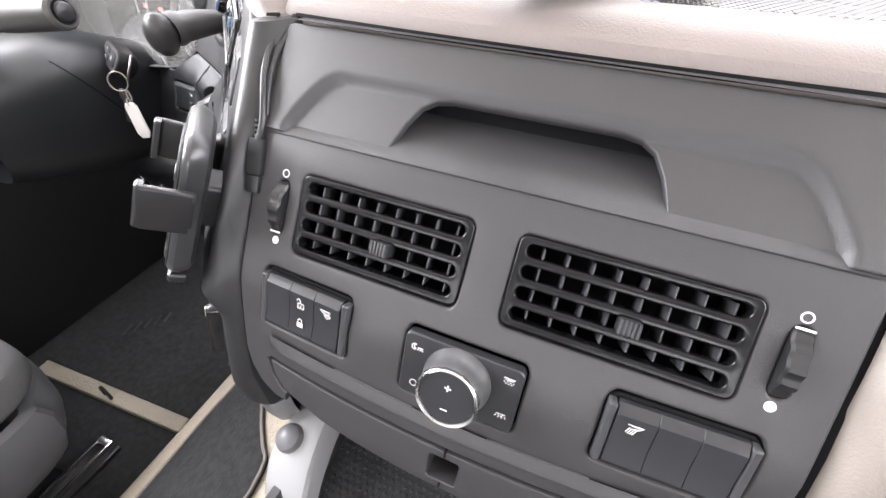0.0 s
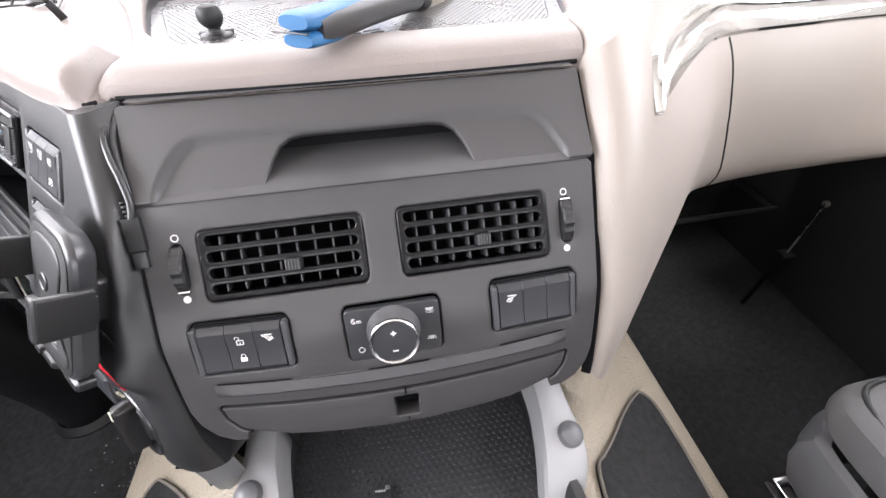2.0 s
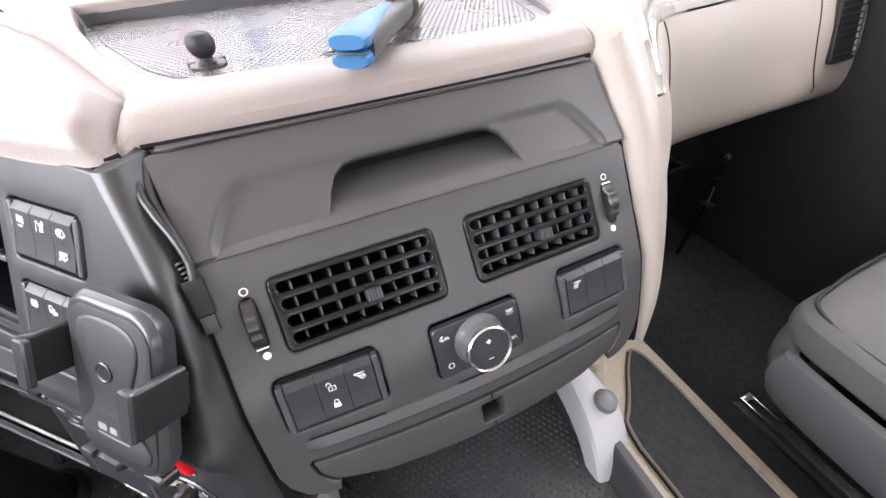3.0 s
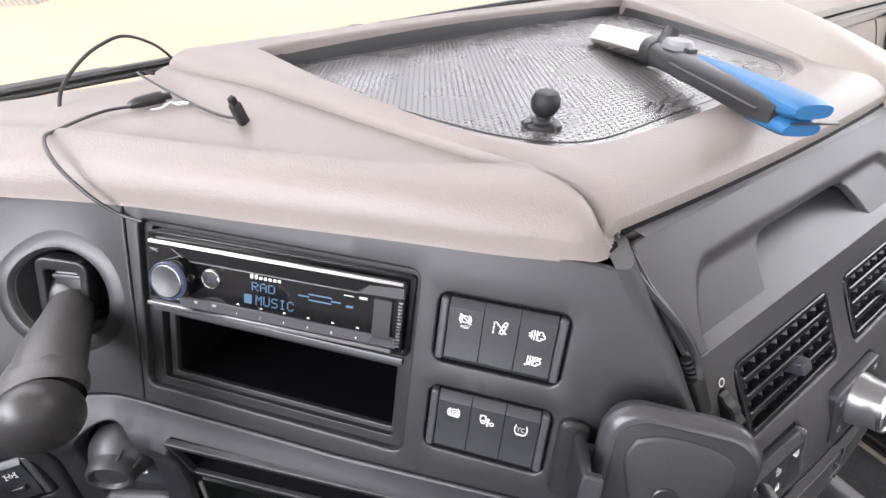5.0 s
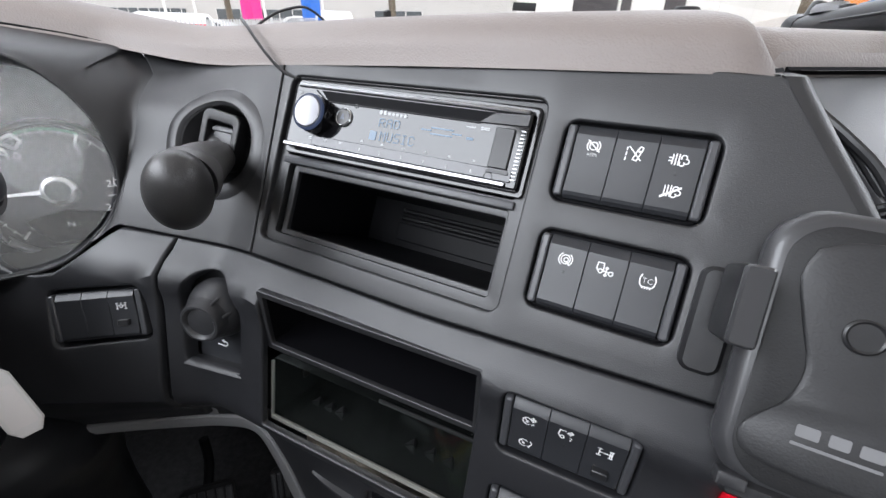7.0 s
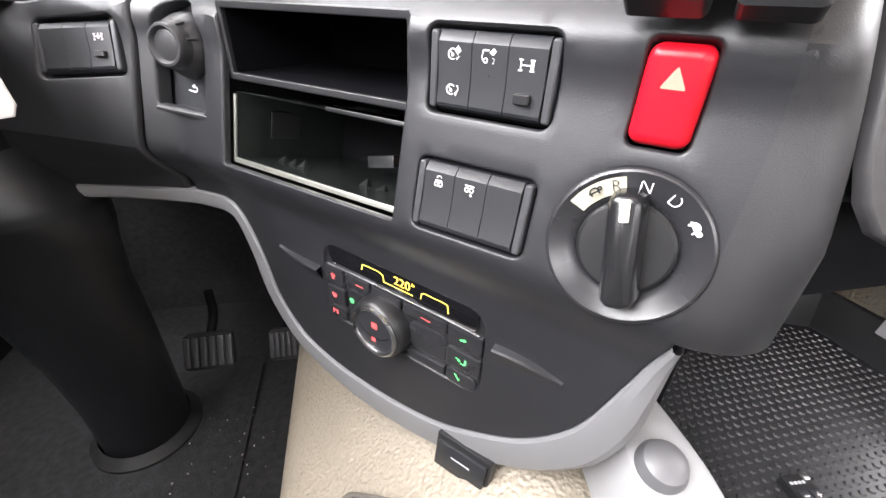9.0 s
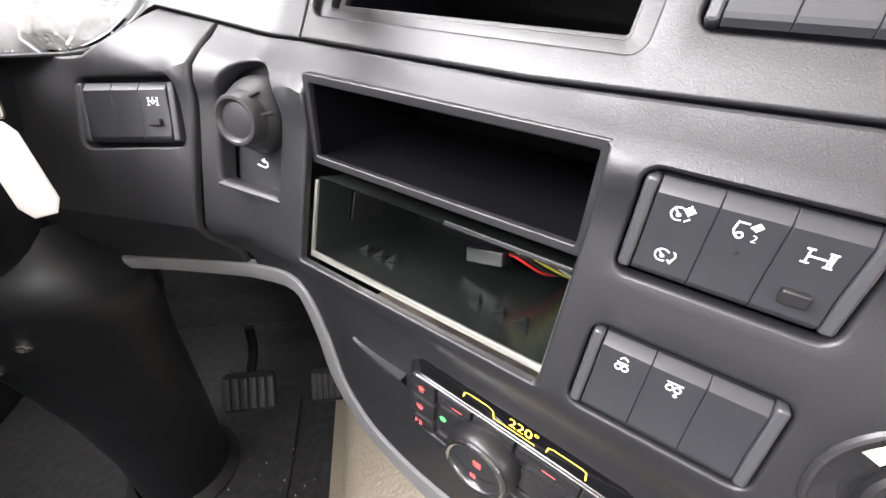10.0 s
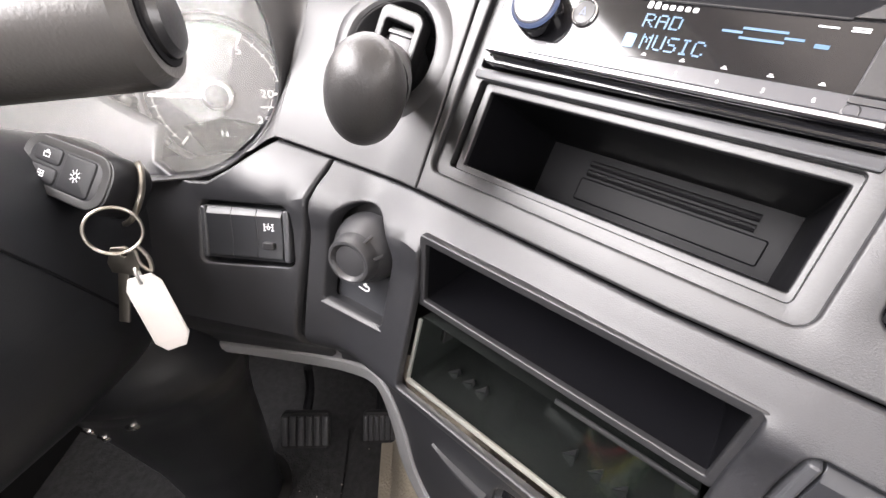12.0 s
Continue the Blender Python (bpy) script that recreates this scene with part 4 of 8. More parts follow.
# ---- small helpers for printed marks ----
def strokes(lines, w=0.00055, z=0.0, bm=None, m=None):
    """Printed lines: polylines in mm, drawn as thin flat ribbons."""
    bm, m = bm or bmesh.new(), m or Matrix()
    for line in lines:
        for (x0, y0), (x1, y1) in zip(line, line[1:]):
            a, b = Vector((x0, y0)) / 1000, Vector((x1, y1)) / 1000
            d = b - a
            if d.length < 1e-6:
                continue
            d.normalize()
            n = Vector((-d.y, d.x)) * w / 2
            a, b = a - d * w * 0.3, b + d * w * 0.3
            bm.faces.new([bm.verts.new(m @ Vector((p.x, p.y, z))) for p in (a + n, a - n, b - n, b + n)])
    return bm


def arc_l(cx, cy, r, a0, a1, n=10):
    return [(cx + r * math.cos(radians(a0 + (a1 - a0) * k / n)), cy + r * math.sin(radians(a0 + (a1 - a0) * k / n))) for k in range(n + 1)]


def ring_l(cx, cy, r, n=14):
    return arc_l(cx, cy, r, 0, 360, n)


def text(name, body, size, material, parent, m, align="CENTER"):
    c = bpy.data.curves.new(name, "FONT")
    c.body, c.size, c.align_x, c.align_y = body, size, align, "CENTER"
    c.extrude = 0.00004
    c.offset = -size * 0.02
    tmp = bpy.data.objects.new("tmp", c)
    scene.collection.objects.link(tmp)
    me = bpy.data.meshes.new_from_object(tmp.evaluated_get(bpy.context.evaluated_depsgraph_get()))
    bpy.data.objects.remove(tmp)
    me.materials.append(material)
    ob = new(name, me)
    ob.parent = parent
    ob.matrix_local = m
    return ob


dash_l = [[(0, y), (0, y + 1)] for y in (-4, -1.8, 0.4)]
ICONS = {
    "aebs_off": [ring_l(0, 1.2, 2.1), arc_l(0, 1.2, 3.4, 130, 230, 6), arc_l(0, 1.2, 3.4, -50, 50, 6), [(-3.4, 4.2), (3.6, -1.6)]],
    "lane_off": [[(-4, -3.6), (-4, -2)], [(-4, -1), (-4, 0.6)], [(-4, 1.6), (-4, 3.2)], [(-0.5, -3), (1.5, -3.4), (3, 1), (1, 1.6), (-0.5, -3)], [(1, 2), (3.2, 1.4), (3.6, 3.6), (2.2, 4), (1, 2)], [(-3.2, 3.6), (3.4, -3)]],
    "filter": [[(-3, -2.4), (-3, 2.6)], [(-1.6, -2.6), (-1.6, 3)], [(-0.2, -2.6), (-0.2, 3)], arc_l(2, 1.4, 1.3, -30, 220, 7), arc_l(3.2, -0.4, 1.2, -150, 90, 7), arc_l(1.4, -1.6, 1.2, 150, 350, 6), [(-4.6, 0.8), (-3.6, 0.8)], [(-4.6, -0.8), (-3.6, -0.8)]],
    "filter_off": [[(-3, -2.4), (-3, 2.6)], [(-1.6, -2.6), (-1.6, 3)], [(-0.2, -2.6), (-0.2, 3)], arc_l(2, 1.4, 1.3, -30, 220, 7), arc_l(3.2, -0.4, 1.2, -150, 90, 7), arc_l(1.4, -1.6, 1.2, 150, 350, 6), [(-4.4, -3), (4.2, 2.6)], [(-4.2, -3.4), (4.4, 2.2)]],
    "hand_brake": [ring_l(0, 0, 2.5), arc_l(0, 0, 3.7, 125, 235, 7), arc_l(0, 0, 3.7, -55, 55, 7), ring_l(0.3, -0.2, 1.2), [(0.6, -1), (2.2, -2.6)]],
    "hitch": [[(-4, 3), (-1, 3), (-0.6, -1.4)], [(-4, 3), (-4.2, -0.4), (-3.4, -1.2)], ring_l(-2.2, -1.4, 1.1, 9), ring_l(3.2, -1.8, 1.1, 9), [(-0.8, -1), (2, -1.4)], [(0.6, -3), (0.8, 0.8)], ring_l(0.8, 0.7, 0.6, 7), ring_l(0.6, -3, 0.6, 7)],
    "traction": [[(-3, 3.4), (-3.8, 1), (-3.4, -1.6), (-2.4, -2.8), (2.4, -2.8), (3.4, -1.6), (3.8, 1), (3, 3.4)], [(-1.8, -2.8), (-1.8, -3.6)], [(-0.6, -2.8), (-0.6, -3.6)], [(0.6, -2.8), (0.6, -3.6)], [(1.8, -2.8), (1.8, -3.6)]],
    "speed_up": [arc_l(-1, 0, 2.6, 40, 300, 12), ring_l(-1, -0.4, 0.6, 7), [(-1, -0.2), (-2.4, 1.4)], arc_l(2.2, 2, 1.3, 0, 360, 9), [(2.2, 0), (2.2, 4)], [(0.4, 2), (4, 2)], [(1.6, -2.4), (3, -1.2)]],
    "speed_dn": [arc_l(-1, 0, 2.6, 40, 300, 12), ring_l(-1, -0.4, 0.6, 7), [(-1, -0.2), (-2.4, 1.4)], arc_l(1.6, 0.6, 2.0, -60, 60, 7), [(2.0, -2.6), (3.0, -1.2)], [(2.6, -2.8), (1.4, -1.6)]],
    "cab_hose": [[(-3.6, 3.2), (-0.4, 3.2)], [(-3.6, 3.2), (-4.2, 0), (-3.4, -1.8)], ring_l(-2, -1.6, 1.1, 9), [(0.4, 2), (2.4, 4)], [(1.2, 1.6), (3.0, 3.6)], [(2.0, 1.2), (3.6, 3)]],
    "axle": [[(-3, 2.6), (-3, -2.4)], [(-4, 2.6), (-2, 2.6)], [(-4, -2.4), (-2, -2.4)], [(-3, 0.1), (3, 0.1)], [(2.6, 2.6), (2.6, -2.4)], [(3.6, 2.6), (3.6, -2.4)], [(2.0, 2.6), (4.2, 2.6)], [(2.0, -2.4), (4.2, -2.4)], [(2.6, 1.2), (3.6, -1)]],
    "axle_up": [arc_l(0.2, 2.4, 1.6, 20, 170, 7), [(-2.2, 1.2), (2.2, 1.2)], ring_l(-1.3, -1.0, 1.3, 10), ring_l(1.5, -1.0, 1.3, 10)],
    "axle_dn": [[(-3, 2.6), (3, 2.6)], ring_l(-1.5, 0.2, 1.3, 10), ring_l(1.5, 0.2, 1.3, 10), [(1.5, -2.0), (1.5, -3.4)], [(0.8, -2.7), (2.2, -2.7)]],
    "diff": [[(-3.4, 2.4), (-3.4, -2.4)], [(3.4, 2.4), (3.4, -2.4)], [(-2.4, 2.4), (-4.2, 2.4)], [(2.4, 2.4), (4.2, 2.4)], [(-2.4, -2.4), (-4.2, -2.4)], [(2.4, -2.4), (4.2, -2.4)], [(-3.4, 0.4), (-1.2, 0.4)], [(1.2, 0.4), (3.4, 0.4)], ring_l(0, -0.2, 1.2, 8), [(0, 1.4), (0, 3)]],
    "unlock": [[(-2.4, 0.4), (2.4, 0.4), (2.4, -3.2), (-2.4, -3.2), (-2.4, 0.4)], arc_l(-2.0, 2.2, 1.5, -10, 200, 8), [(-0.5, 0.4), (-0.5, 2.0)], [(0, -0.8), (0, -2.2)]],
    "lock": [[(-2.3, 0.0), (2.3, 0.0)], [(-2.3, -0.6), (2.3, -0.6)], [(-2.3, -1.2), (2.3, -1.2)], [(-2.3, -1.8), (2.3, -1.8)], [(-2.3, -2.4), (2.3, -2.4)], [(-2.3, -3.0), (2.3, -3.0)], [(-1.6, 0), (-1.6, 1.4)], arc_l(0, 1.6, 1.6, 180, 0, 8), [(1.6, 1.4), (1.6, 0)]],
    "lamp_l": [[(-4.2, 3), (3.6, 3)], [(-4.2, 3), (-2.4, 1.4), (0.8, 0.8)], [(-2, 2.6), (1.6, 2.6)], [(-1.2, 0.4), (1.2, -2.6)], [(0.2, 0.6), (2.4, -2.2)], [(1.4, 1.0), (3.4, -1.6)], [(2.4, 1.6), (4.2, -1.0)]],
    "lamp_r": [[(4.2, 3), (-3.6, 3)], [(4.2, 3), (2.4, 1.4), (-0.8, 0.8)], [(2, 2.6), (-1.6, 2.6)], [(1.0, 0.4), (-0.4, -2.6)], [(-0.2, 0.6), (-1.6, -2.6)], [(-1.4, 0.8), (-2.8, -2.4)], [(-2.4, 1.2), (-4.0, -2.0)]],
    "night": [arc_l(-2, 0.6, 2.2, 60, 300, 9), arc_l(-1.0, 1.0, 1.6, 90, 270, 7), [(0.2, 0.4), (4.2, 0.4)], [(0.8, -0.4), (0.2, -1.6)], [(2.2, -0.4), (2.2, -1.8)], [(3.4, -0.4), (4.2, -1.6)]],
    "full": [[(-3.6, 2), (3.6, 2)], [(-2.4, 0.8), (2.4, 0.8)], [(-3, -0.4), (-3.3, -1.0)], [(-1, -0.4), (-1.1, -1.0)], [(1, -0.4), (1.1, -1)], [(3, -0.4), (3.3, -1)], [(-2, -1.8), (-2.2, -2.4)], [(0, -1.8), (0, -2.4)], [(2, -1.8), (2.2, -2.4)]],
    "half": [[(-3.0, 1.2), (3.0, 1.2)], arc_l(0, 1.0, 1.6, 180, 360, 6), [(-2.8, -0.2), (-3.8, -1.4)], [(-1, -0.9), (-1.2, -2)], [(1, -0.9), (1.2, -2)], [(2.8, -0.2), (3.8, -1.4)]],
    "arrow": [[(-2.8, -1.0), (1.2, -1.4), (2.4, -0.4), (2.2, 1.0), (0.6, 1.6), (-0.6, 1.4)], [(-0.6, 1.4), (0.6, 2.4)], [(-0.6, 1.4), (0.8, 0.8)]],
}

# ---- rocker switch blocks ----
rock_prof = [(-0.0205, -0.006), (-0.0205, -0.0012), (-0.0186, 0.0012), (-0.0168, 0.0020), (-0.004, 0.0010), (0.0135, 0.0022), (0.0150, 0.0022), (0.0196, -0.0004), (0.0205, -0.0016), (0.0205, -0.006)]
bmr = bmesh.new()
ends = []
for x in (-0.01035, -0.01005, 0.01005, 0.01035):
    k = 0.0003 if abs(x) > 0.0102 else 0
    ends.append([bmr.verts.new((x, y, z - k)) for y, z in rock_prof])
for p, q in zip(ends, ends[1:]):
    for k in range(len(p) - 1):
        bmr.faces.new((p[k], p[k + 1], q[k + 1], q[k]))
bmr.faces.new(ends[0])
bmr.faces.new(ends[-1][::-1])
ROCKER = part("rocker", bmr, M_SWITCH, None, smooth=25)
ROCK_MESH = ROCKER.data
bpy.data.objects.remove(ROCKER)
cap_b = stack(rr(0.0052, 0.0405, 0.0018, 3), [(0, -0.006), (0, 0.0002), (0.0005, 0.0012), (0.0014, 0.0018)])
CAP = part("end_cap", cap_b, M_SWITCH_EDGE, None)
CAP_MESH = CAP.data
bpy.data.objects.remove(CAP)


def switch_block(m, marks, label):
    """Three rockers between two end caps; marks: for each rocker, rows of (icon, height in mm)."""
    t = thing("switch_block", m, label, "switch", "rocker switch blocks")
    part("frame", stack(rr(0.0745, 0.0435, 0.006, 5), [(-0.0012, -0.012), (-0.0012, -0.0060), (0.0, -0.0052)]), M_HOLE, t)
    for sx in (-1, 1):
        c = new("end_cap", CAP_MESH)
        c.parent, c.location = t, (sx * 0.0343, 0, 0)
    for k in range(3):
        r = new("rocker", ROCK_MESH)
        r.parent, r.location = t, ((k - 1) * 0.0209, 0, 0)
        for what, y in marks[k]:
            if what == "catch":
                part("locking_catch", stack(rr(0.0088, 0.0052, 0.0008, 2, 0, y / 1000), [(0, 0.0004), (0, 0.0042), (0.0006, 0.0048)]), M_BLACK, r)
            elif what == "pin":
                part("indicator", stack(circ(0.0009, 8, 0, y / 1000), [(0, 0.001), (0.0002, 0.0017)]), M_BLACK, r)
            else:
                part("symbol", strokes(ICONS[what], 0.00062, 0.0024, m=Matrix.Translation((0, y / 1000, 0))), M_WHITE, r, smooth=0)
                if what == "traction":
                    text("symbol_letters", "TC", 0.0042, M_WHITE, r, Matrix.Translation((0, y / 1000 + 0.0003, 0.0024)))
                if what == "aebs_off":
                    text("symbol_letters", "AEBS", 0.0026, M_WHITE, r, Matrix.Translation((0, y / 1000 - 0.0036, 0.0024)))
                if what == "cab_hose":
                    text("symbol_letters", "2", 0.0040, M_WHITE, r, Matrix.Translation((0.0026, y / 1000 - 0.0018, 0.0024)))
    return t


def at1(u, v, off=0.0):
    a, z = d1(u, v)
    return on(driver, a, z) @ Matrix.Translation((0, 0, off))


def at2(u, v, off=0.0):
    a, z = d2(u, v)
    return on(driver, a, z) @ Matrix.Translation((0, 0, off))


switch_block(at1(*SW_D1[0]), [[("aebs_off", 8)], [("lane_off", 8)], [("filter", 8), ("pin", 1), ("filter_off", -8)]], "black rocker switch block with white driver-assist and filter symbols")
switch_block(at1(*SW_D1[1]), [[("hand_brake", 8), ("pin", 1)], [("hitch", 8)], [("traction", 7)]], "black rocker switch block with white brake, hitch and traction symbols")
switch_block(at2(*SW_D2[0]), [[("speed_up", 9), ("speed_dn", -9)], [("cab_hose", 9), ("pin", 0)], [("axle", 7), ("catch", -9)]], "black rocker switch block with speed and axle symbols and a catch")
switch_block(at2(*SW_D2[1]), [[("axle_up", 9)], [("axle_dn", 9)], []], "black rocker switch block with two lift-axle symbols")
switch_block(on(driver, *LSW) @ pose(0, 0, 0, 0, 0, 11), [[], [], [("diff", 7), ("catch", -7)]], "black rocker switch block with a differential symbol and locking catch")
switch_block(on(centre, SW_C[0][0] / 1000, wz(SW_C[0][1])), [[], [("unlock", 8), ("lock", -7)], [("lamp_l", 8)]], "black rocker switch block with white padlock and lamp symbols")
switch_block(on(centre, SW_C[1][0] / 1000, wz(SW_C[1][1])), [[("lamp_r", 8)], [], []], "black rocker switch block with one white lamp symbol")

# ---- hazard button ----
hz_m = at2(96, 17.5)
haz = thing("hazard_button", hz_m, "bright red hazard warning button with a pale triangle", "button")
part("well", stack(rr(0.0300, 0.0468, 0.006), [(0, -0.009), (0, -0.007)]), M_BLACK, haz)
bmh = bmesh.new()
rows = [(0.0, -0.007), (0.0, 0.0015), (0.0006, 0.0032), (0.0018, 0.0048), (0.0036, 0.0058), (0.0056, 0.0060)]
stack(rr(0.0262, 0.0425, 0.0058, 6), rows, bm=bmh)
part("button", bmh, M_RED, haz)
part("triangle", strokes([[(-4.4, -1.8), (4.4, -1.8), (0, 6.0), (-4.4, -1.8)], [(-3.2, -1.1), (3.2, -1.1), (0, 4.6), (-3.2, -1.1)], [(-2.2, -0.4), (2.2, -0.4), (0, 3.2), (-2.2, -0.4)], [(-1.0, 0.4), (1.0, 0.4), (0, 2.0), (-1.0, 0.4)]], 0.0009, 0.0063, m=Matrix.Translation((0, 0.006, 0))), mat("pale_triangle", (0.50, 0.27, 0.20), 0.5, var=0.05), haz, smooth=0)

# ---- gear selector dial ----
sel = thing("gear_selector", at2(97, -53), "round black gear selector dial with white letters", "selector dial")
part("bezel", lathe([(0.0395, -0.004), (0.0394, 0.0006), (0.0384, 0.0018), (0.0372, 0.0022), (0.0362, 0.0016), (0.0300, -0.0006), (0.0252, -0.0026), (0.0240, -0.0040), (0.001, -0.0040)], 56, cap=False), mat("selector_gloss", (0.022, 0.022, 0.024), 0.27, var=0.08), sel)
part("hub", lathe([(0.0238, -0.004), (0.0232, -0.0006), (0.0215, 0.0010), (0.001, 0.0014)], 44, cap=False), M_BLACK, sel)
bmh = bmesh.new()
rot = pose(0, 0, 0, 0, 0, 10)
stack(rr(0.0172, 0.0575, 0.0066, 6), [(-0.0008, 0.0), (0.0, 0.006), (0.0008, 0.0125), (0.0022, 0.0155), (0.0042, 0.0165)], bm=bmh, m=rot)
part("grip", bmh, mat("selector_grip", (0.012, 0.012, 0.013), 0.22, var=0.15), sel, "glossy black grip bar")
part("pointer", stack(rr(0.0042, 0.0105, 0.0008, 2, 0, 0.0205), [(0, 0.0140), (0, 0.0170), (0.0004, 0.0172)], m=rot), mat("pointer_cream", (0.55, 0.54, 0.43), 0.5, var=0.05), sel)


def dial_letter(ch, deg, size=0.0085):
    a = radians(deg)
    p = Matrix.Translation((0.0308 * math.cos(a), 0.0308 * math.sin(a), 0.0006)) @ pose(0, 0, 0, 0, -7 * math.cos(a), deg - 90)
    return text("letter", ch, size, M_WHITE, sel, p)


bmh = bmesh.new()
arcs = [radians(104 + 4 * k) for k in range(13)]
ri, ro = [(0.0268 * math.cos(a), 0.0268 * math.sin(a)) for a in arcs], [(0.0350 * math.cos(a), 0.0350 * math.sin(a)) for a in arcs]
for k in range(len(arcs) - 1):
    bmh.faces.new([bmh.verts.new((*p, z)) for p, z in ((ri[k], -0.0011), (ri[k + 1], -0.0011), (ro[k + 1], 0.0019), (ro[k], 0.0019))])
bmesh.ops.remove_doubles(bmh, verts=bmh.verts, dist=1e-5)
part("cream_sector", bmh, mat("cream_sector", (0.52, 0.49, 0.38), 0.40, var=0.06), sel)
text("letter", "R", 0.0082, M_BLACK, sel, Matrix.Translation((0.0308 * math.cos(radians(112)), 0.0308 * math.sin(radians(112)), 0.0016)) @ pose(0, 0, 0, 6, 0, 22))
part("turtle_symbol", strokes([arc_l(0, 0, 2.2, 10, 170, 7), [(-2.6, 0), (2.8, 0)], [(-1.6, 0), (-2.0, -1.2)], [(1.6, 0), (2.0, -1.2)], ring_l(3.0, 0.8, 0.8, 6)], 0.0008, 0.0, m=Matrix.Translation((-0.0205, 0.0232, 0.0018)) @ pose(0, 0, 0, 5, 5, 42)), M_BLACK, sel, smooth=0)
dial_letter("N", 88)
dial_letter("D", 62)
part("turtle_symbol", strokes([arc_l(0, 0, 2.4, 10, 170, 7), arc_l(0, 0, 1.6, 10, 170, 7), arc_l(0, 0, 0.8, 10, 170, 5), [(-3.0, 0), (3.2, 0)], [(-1.8, 0), (-2.2, -1.4)], [(1.8, 0), (2.2, -1.4)], ring_l(3.4, 0.9, 0.9, 6)], 0.0009, 0.0, m=Matrix.Translation((0.0252, 0.0176, 0.0010)) @ pose(0, 0, 0, 5, -5, -52)), M_WHITE, sel, smooth=0)

# ---- heater panel ----
HM = on(driver, -0.066, 0.372)
heat = thing("heater_panel", HM @ Matrix.Translation((0, 0, -0.004)), "black heater control panel with amber display and lit symbols", "control panel")
part("body", stack(rr(0.171, 0.085, 0.018, 6), [(0, -0.008), (0, 0.0), (0.0015, 0.0015)]), M_BLACK, heat)
bmh = bmesh.new()
stack(rr(0.156, 0.021, 0.007, 5, 0.0, 0.0315), [(0, 0.001), (0, 0.0030), (0.001, 0.0034)], bm=bmh)
disp = part("display_window", bmh, M_GLOSS, heat)
part("bright_edge", tube([(-0.080, 0.0192, 0.0035), (-0.04, 0.0205, 0.0038), (0.04, 0.0205, 0.0038), (0.080, 0.0192, 0.0035)], 0.0008, 6), M_SATIN, heat)
AMB = [[(-37, 0), (-36, 5), (-33, 6), (-17, 6), (-13, 4), (-12, -2), (-2, -2)], [(-2, -2), (18, -2)], [(26, -1), (27, 4), (30, 5), (48, 5), (51, 4), (52, -3)]]
part("legend_line", strokes(AMB, 0.0009, 0.0036, m=Matrix.Translation((0.0, 0.0300, 0))), M_AMBER, disp, smooth=0)
for dx in (-0.0003, 0.0, 0.0003):
    text("digits", "220\u00b0", 0.0115, M_AMBER, disp, Matrix.Translation((0.0095 + dx, 0.0345, 0.0037)))


M_KEYS = mat("satin_black_key", (0.020, 0.020, 0.022), 0.27, grain=0.1, grain_size=0.0006, var=0.12)


def key(cx, cy, w, h, r=0.002, lift=0.0):
    return part("button", stack(rr(w - 0.0008, h - 0.0008, r, 4, cx, cy), [(0, 0.0), (0, 0.0030 + lift), (0.0005, 0.0042 + lift), (0.0014, 0.0047 + lift), (0.0026, 0.0048 + lift)]), M_KEYS, heat)


def mark(parent, lines, x, y, material, z=0.0051, w=0.0008):
    return part("symbol", strokes(lines, w, z, m=Matrix.Translation((x, y, 0))), material, parent, smooth=0)


k1 = key(-0.0725, 0.0085, 0.024, 0.022)
mark(k1, [ring_l(0, 1.2, 2.0, 8), [(-2, -2.6), (2, -2.6)], [(-1.4, 1.6), (1.2, -1.4)]], -0.0735, 0.0085, M_REDL)
k1 = key(-0.0725, -0.0135, 0.024, 0.021)
mark(k1, [[(-3.2, 1.6), (0, 2.6), (3.2, 1.6), (1.4, -2.2), (-1.4, -2.2), (-3.2, 1.6)], [(-1.4, 1.0), (-0.6, -1.2)], [(1.4, 1.0), (0.6, -1.2)], [(0, 1.2), (0, -1.2)]], -0.0745, -0.0135, M_REDL)
k1 = key(-0.0720, -0.0335, 0.023, 0.016, 0.005)
mark(k1, [[(-3.2, -2.6), (-3.2, 2.6), (-1.2, 2.2), (-1.2, 0.4), (-3.2, 0)], [(1.2, -2.6), (1.2, 2.6)], [(2.8, -2.2), (2.8, 2.6)]], -0.0755, -0.0335, M_REDL)
k1 = key(-0.0440, 0.0120, 0.031, 0.014)
mark(k1, [[(-4, 0), (4, 0)]], -0.040, 0.0115, M_REDL)
k1 = key(-0.0460, -0.0130, 0.026, 0.033, 0.006, -0.0012)
mark(k1, [ring_l(0, 0, 1.4, 8), ring_l(0, 0, 2.6, 6), [(-3, 0), (3, 0)], [(-1.5, 2.6), (1.5, -2.6)], [(1.5, 2.6), (-1.5, -2.6)]], -0.0525, -0.0105, M_GREEN, 0.0040)
key(-0.0450, -0.0350, 0.028, 0.010)
key(-0.0105, 0.0125, 0.034, 0.013)
k1 = key(0.0300, 0.0120, 0.045, 0.014)
mark(k1, [[(-4.4, 0), (4.4, 0)]], 0.0320, 0.0115, M_REDL)
key(0.0330, -0.0125, 0.040, 0.030, 0.008, -0.0014)
key(0.0310, -0.0345, 0.042, 0.011)
k1 = key(0.0680, 0.0085, 0.032, 0.022)
mark(k1, [[(-2.6, -0.6), (2.4, 1.2)], [(-1.6, -1.2), (2.8, 0.4)], [(1.2, 1.6), (2.9, 0.8), (1.6, -0.6)]], 0.0670, 0.0095, M_GREEN)
k1 = key(0.0680, -0.0135, 0.032, 0.021)
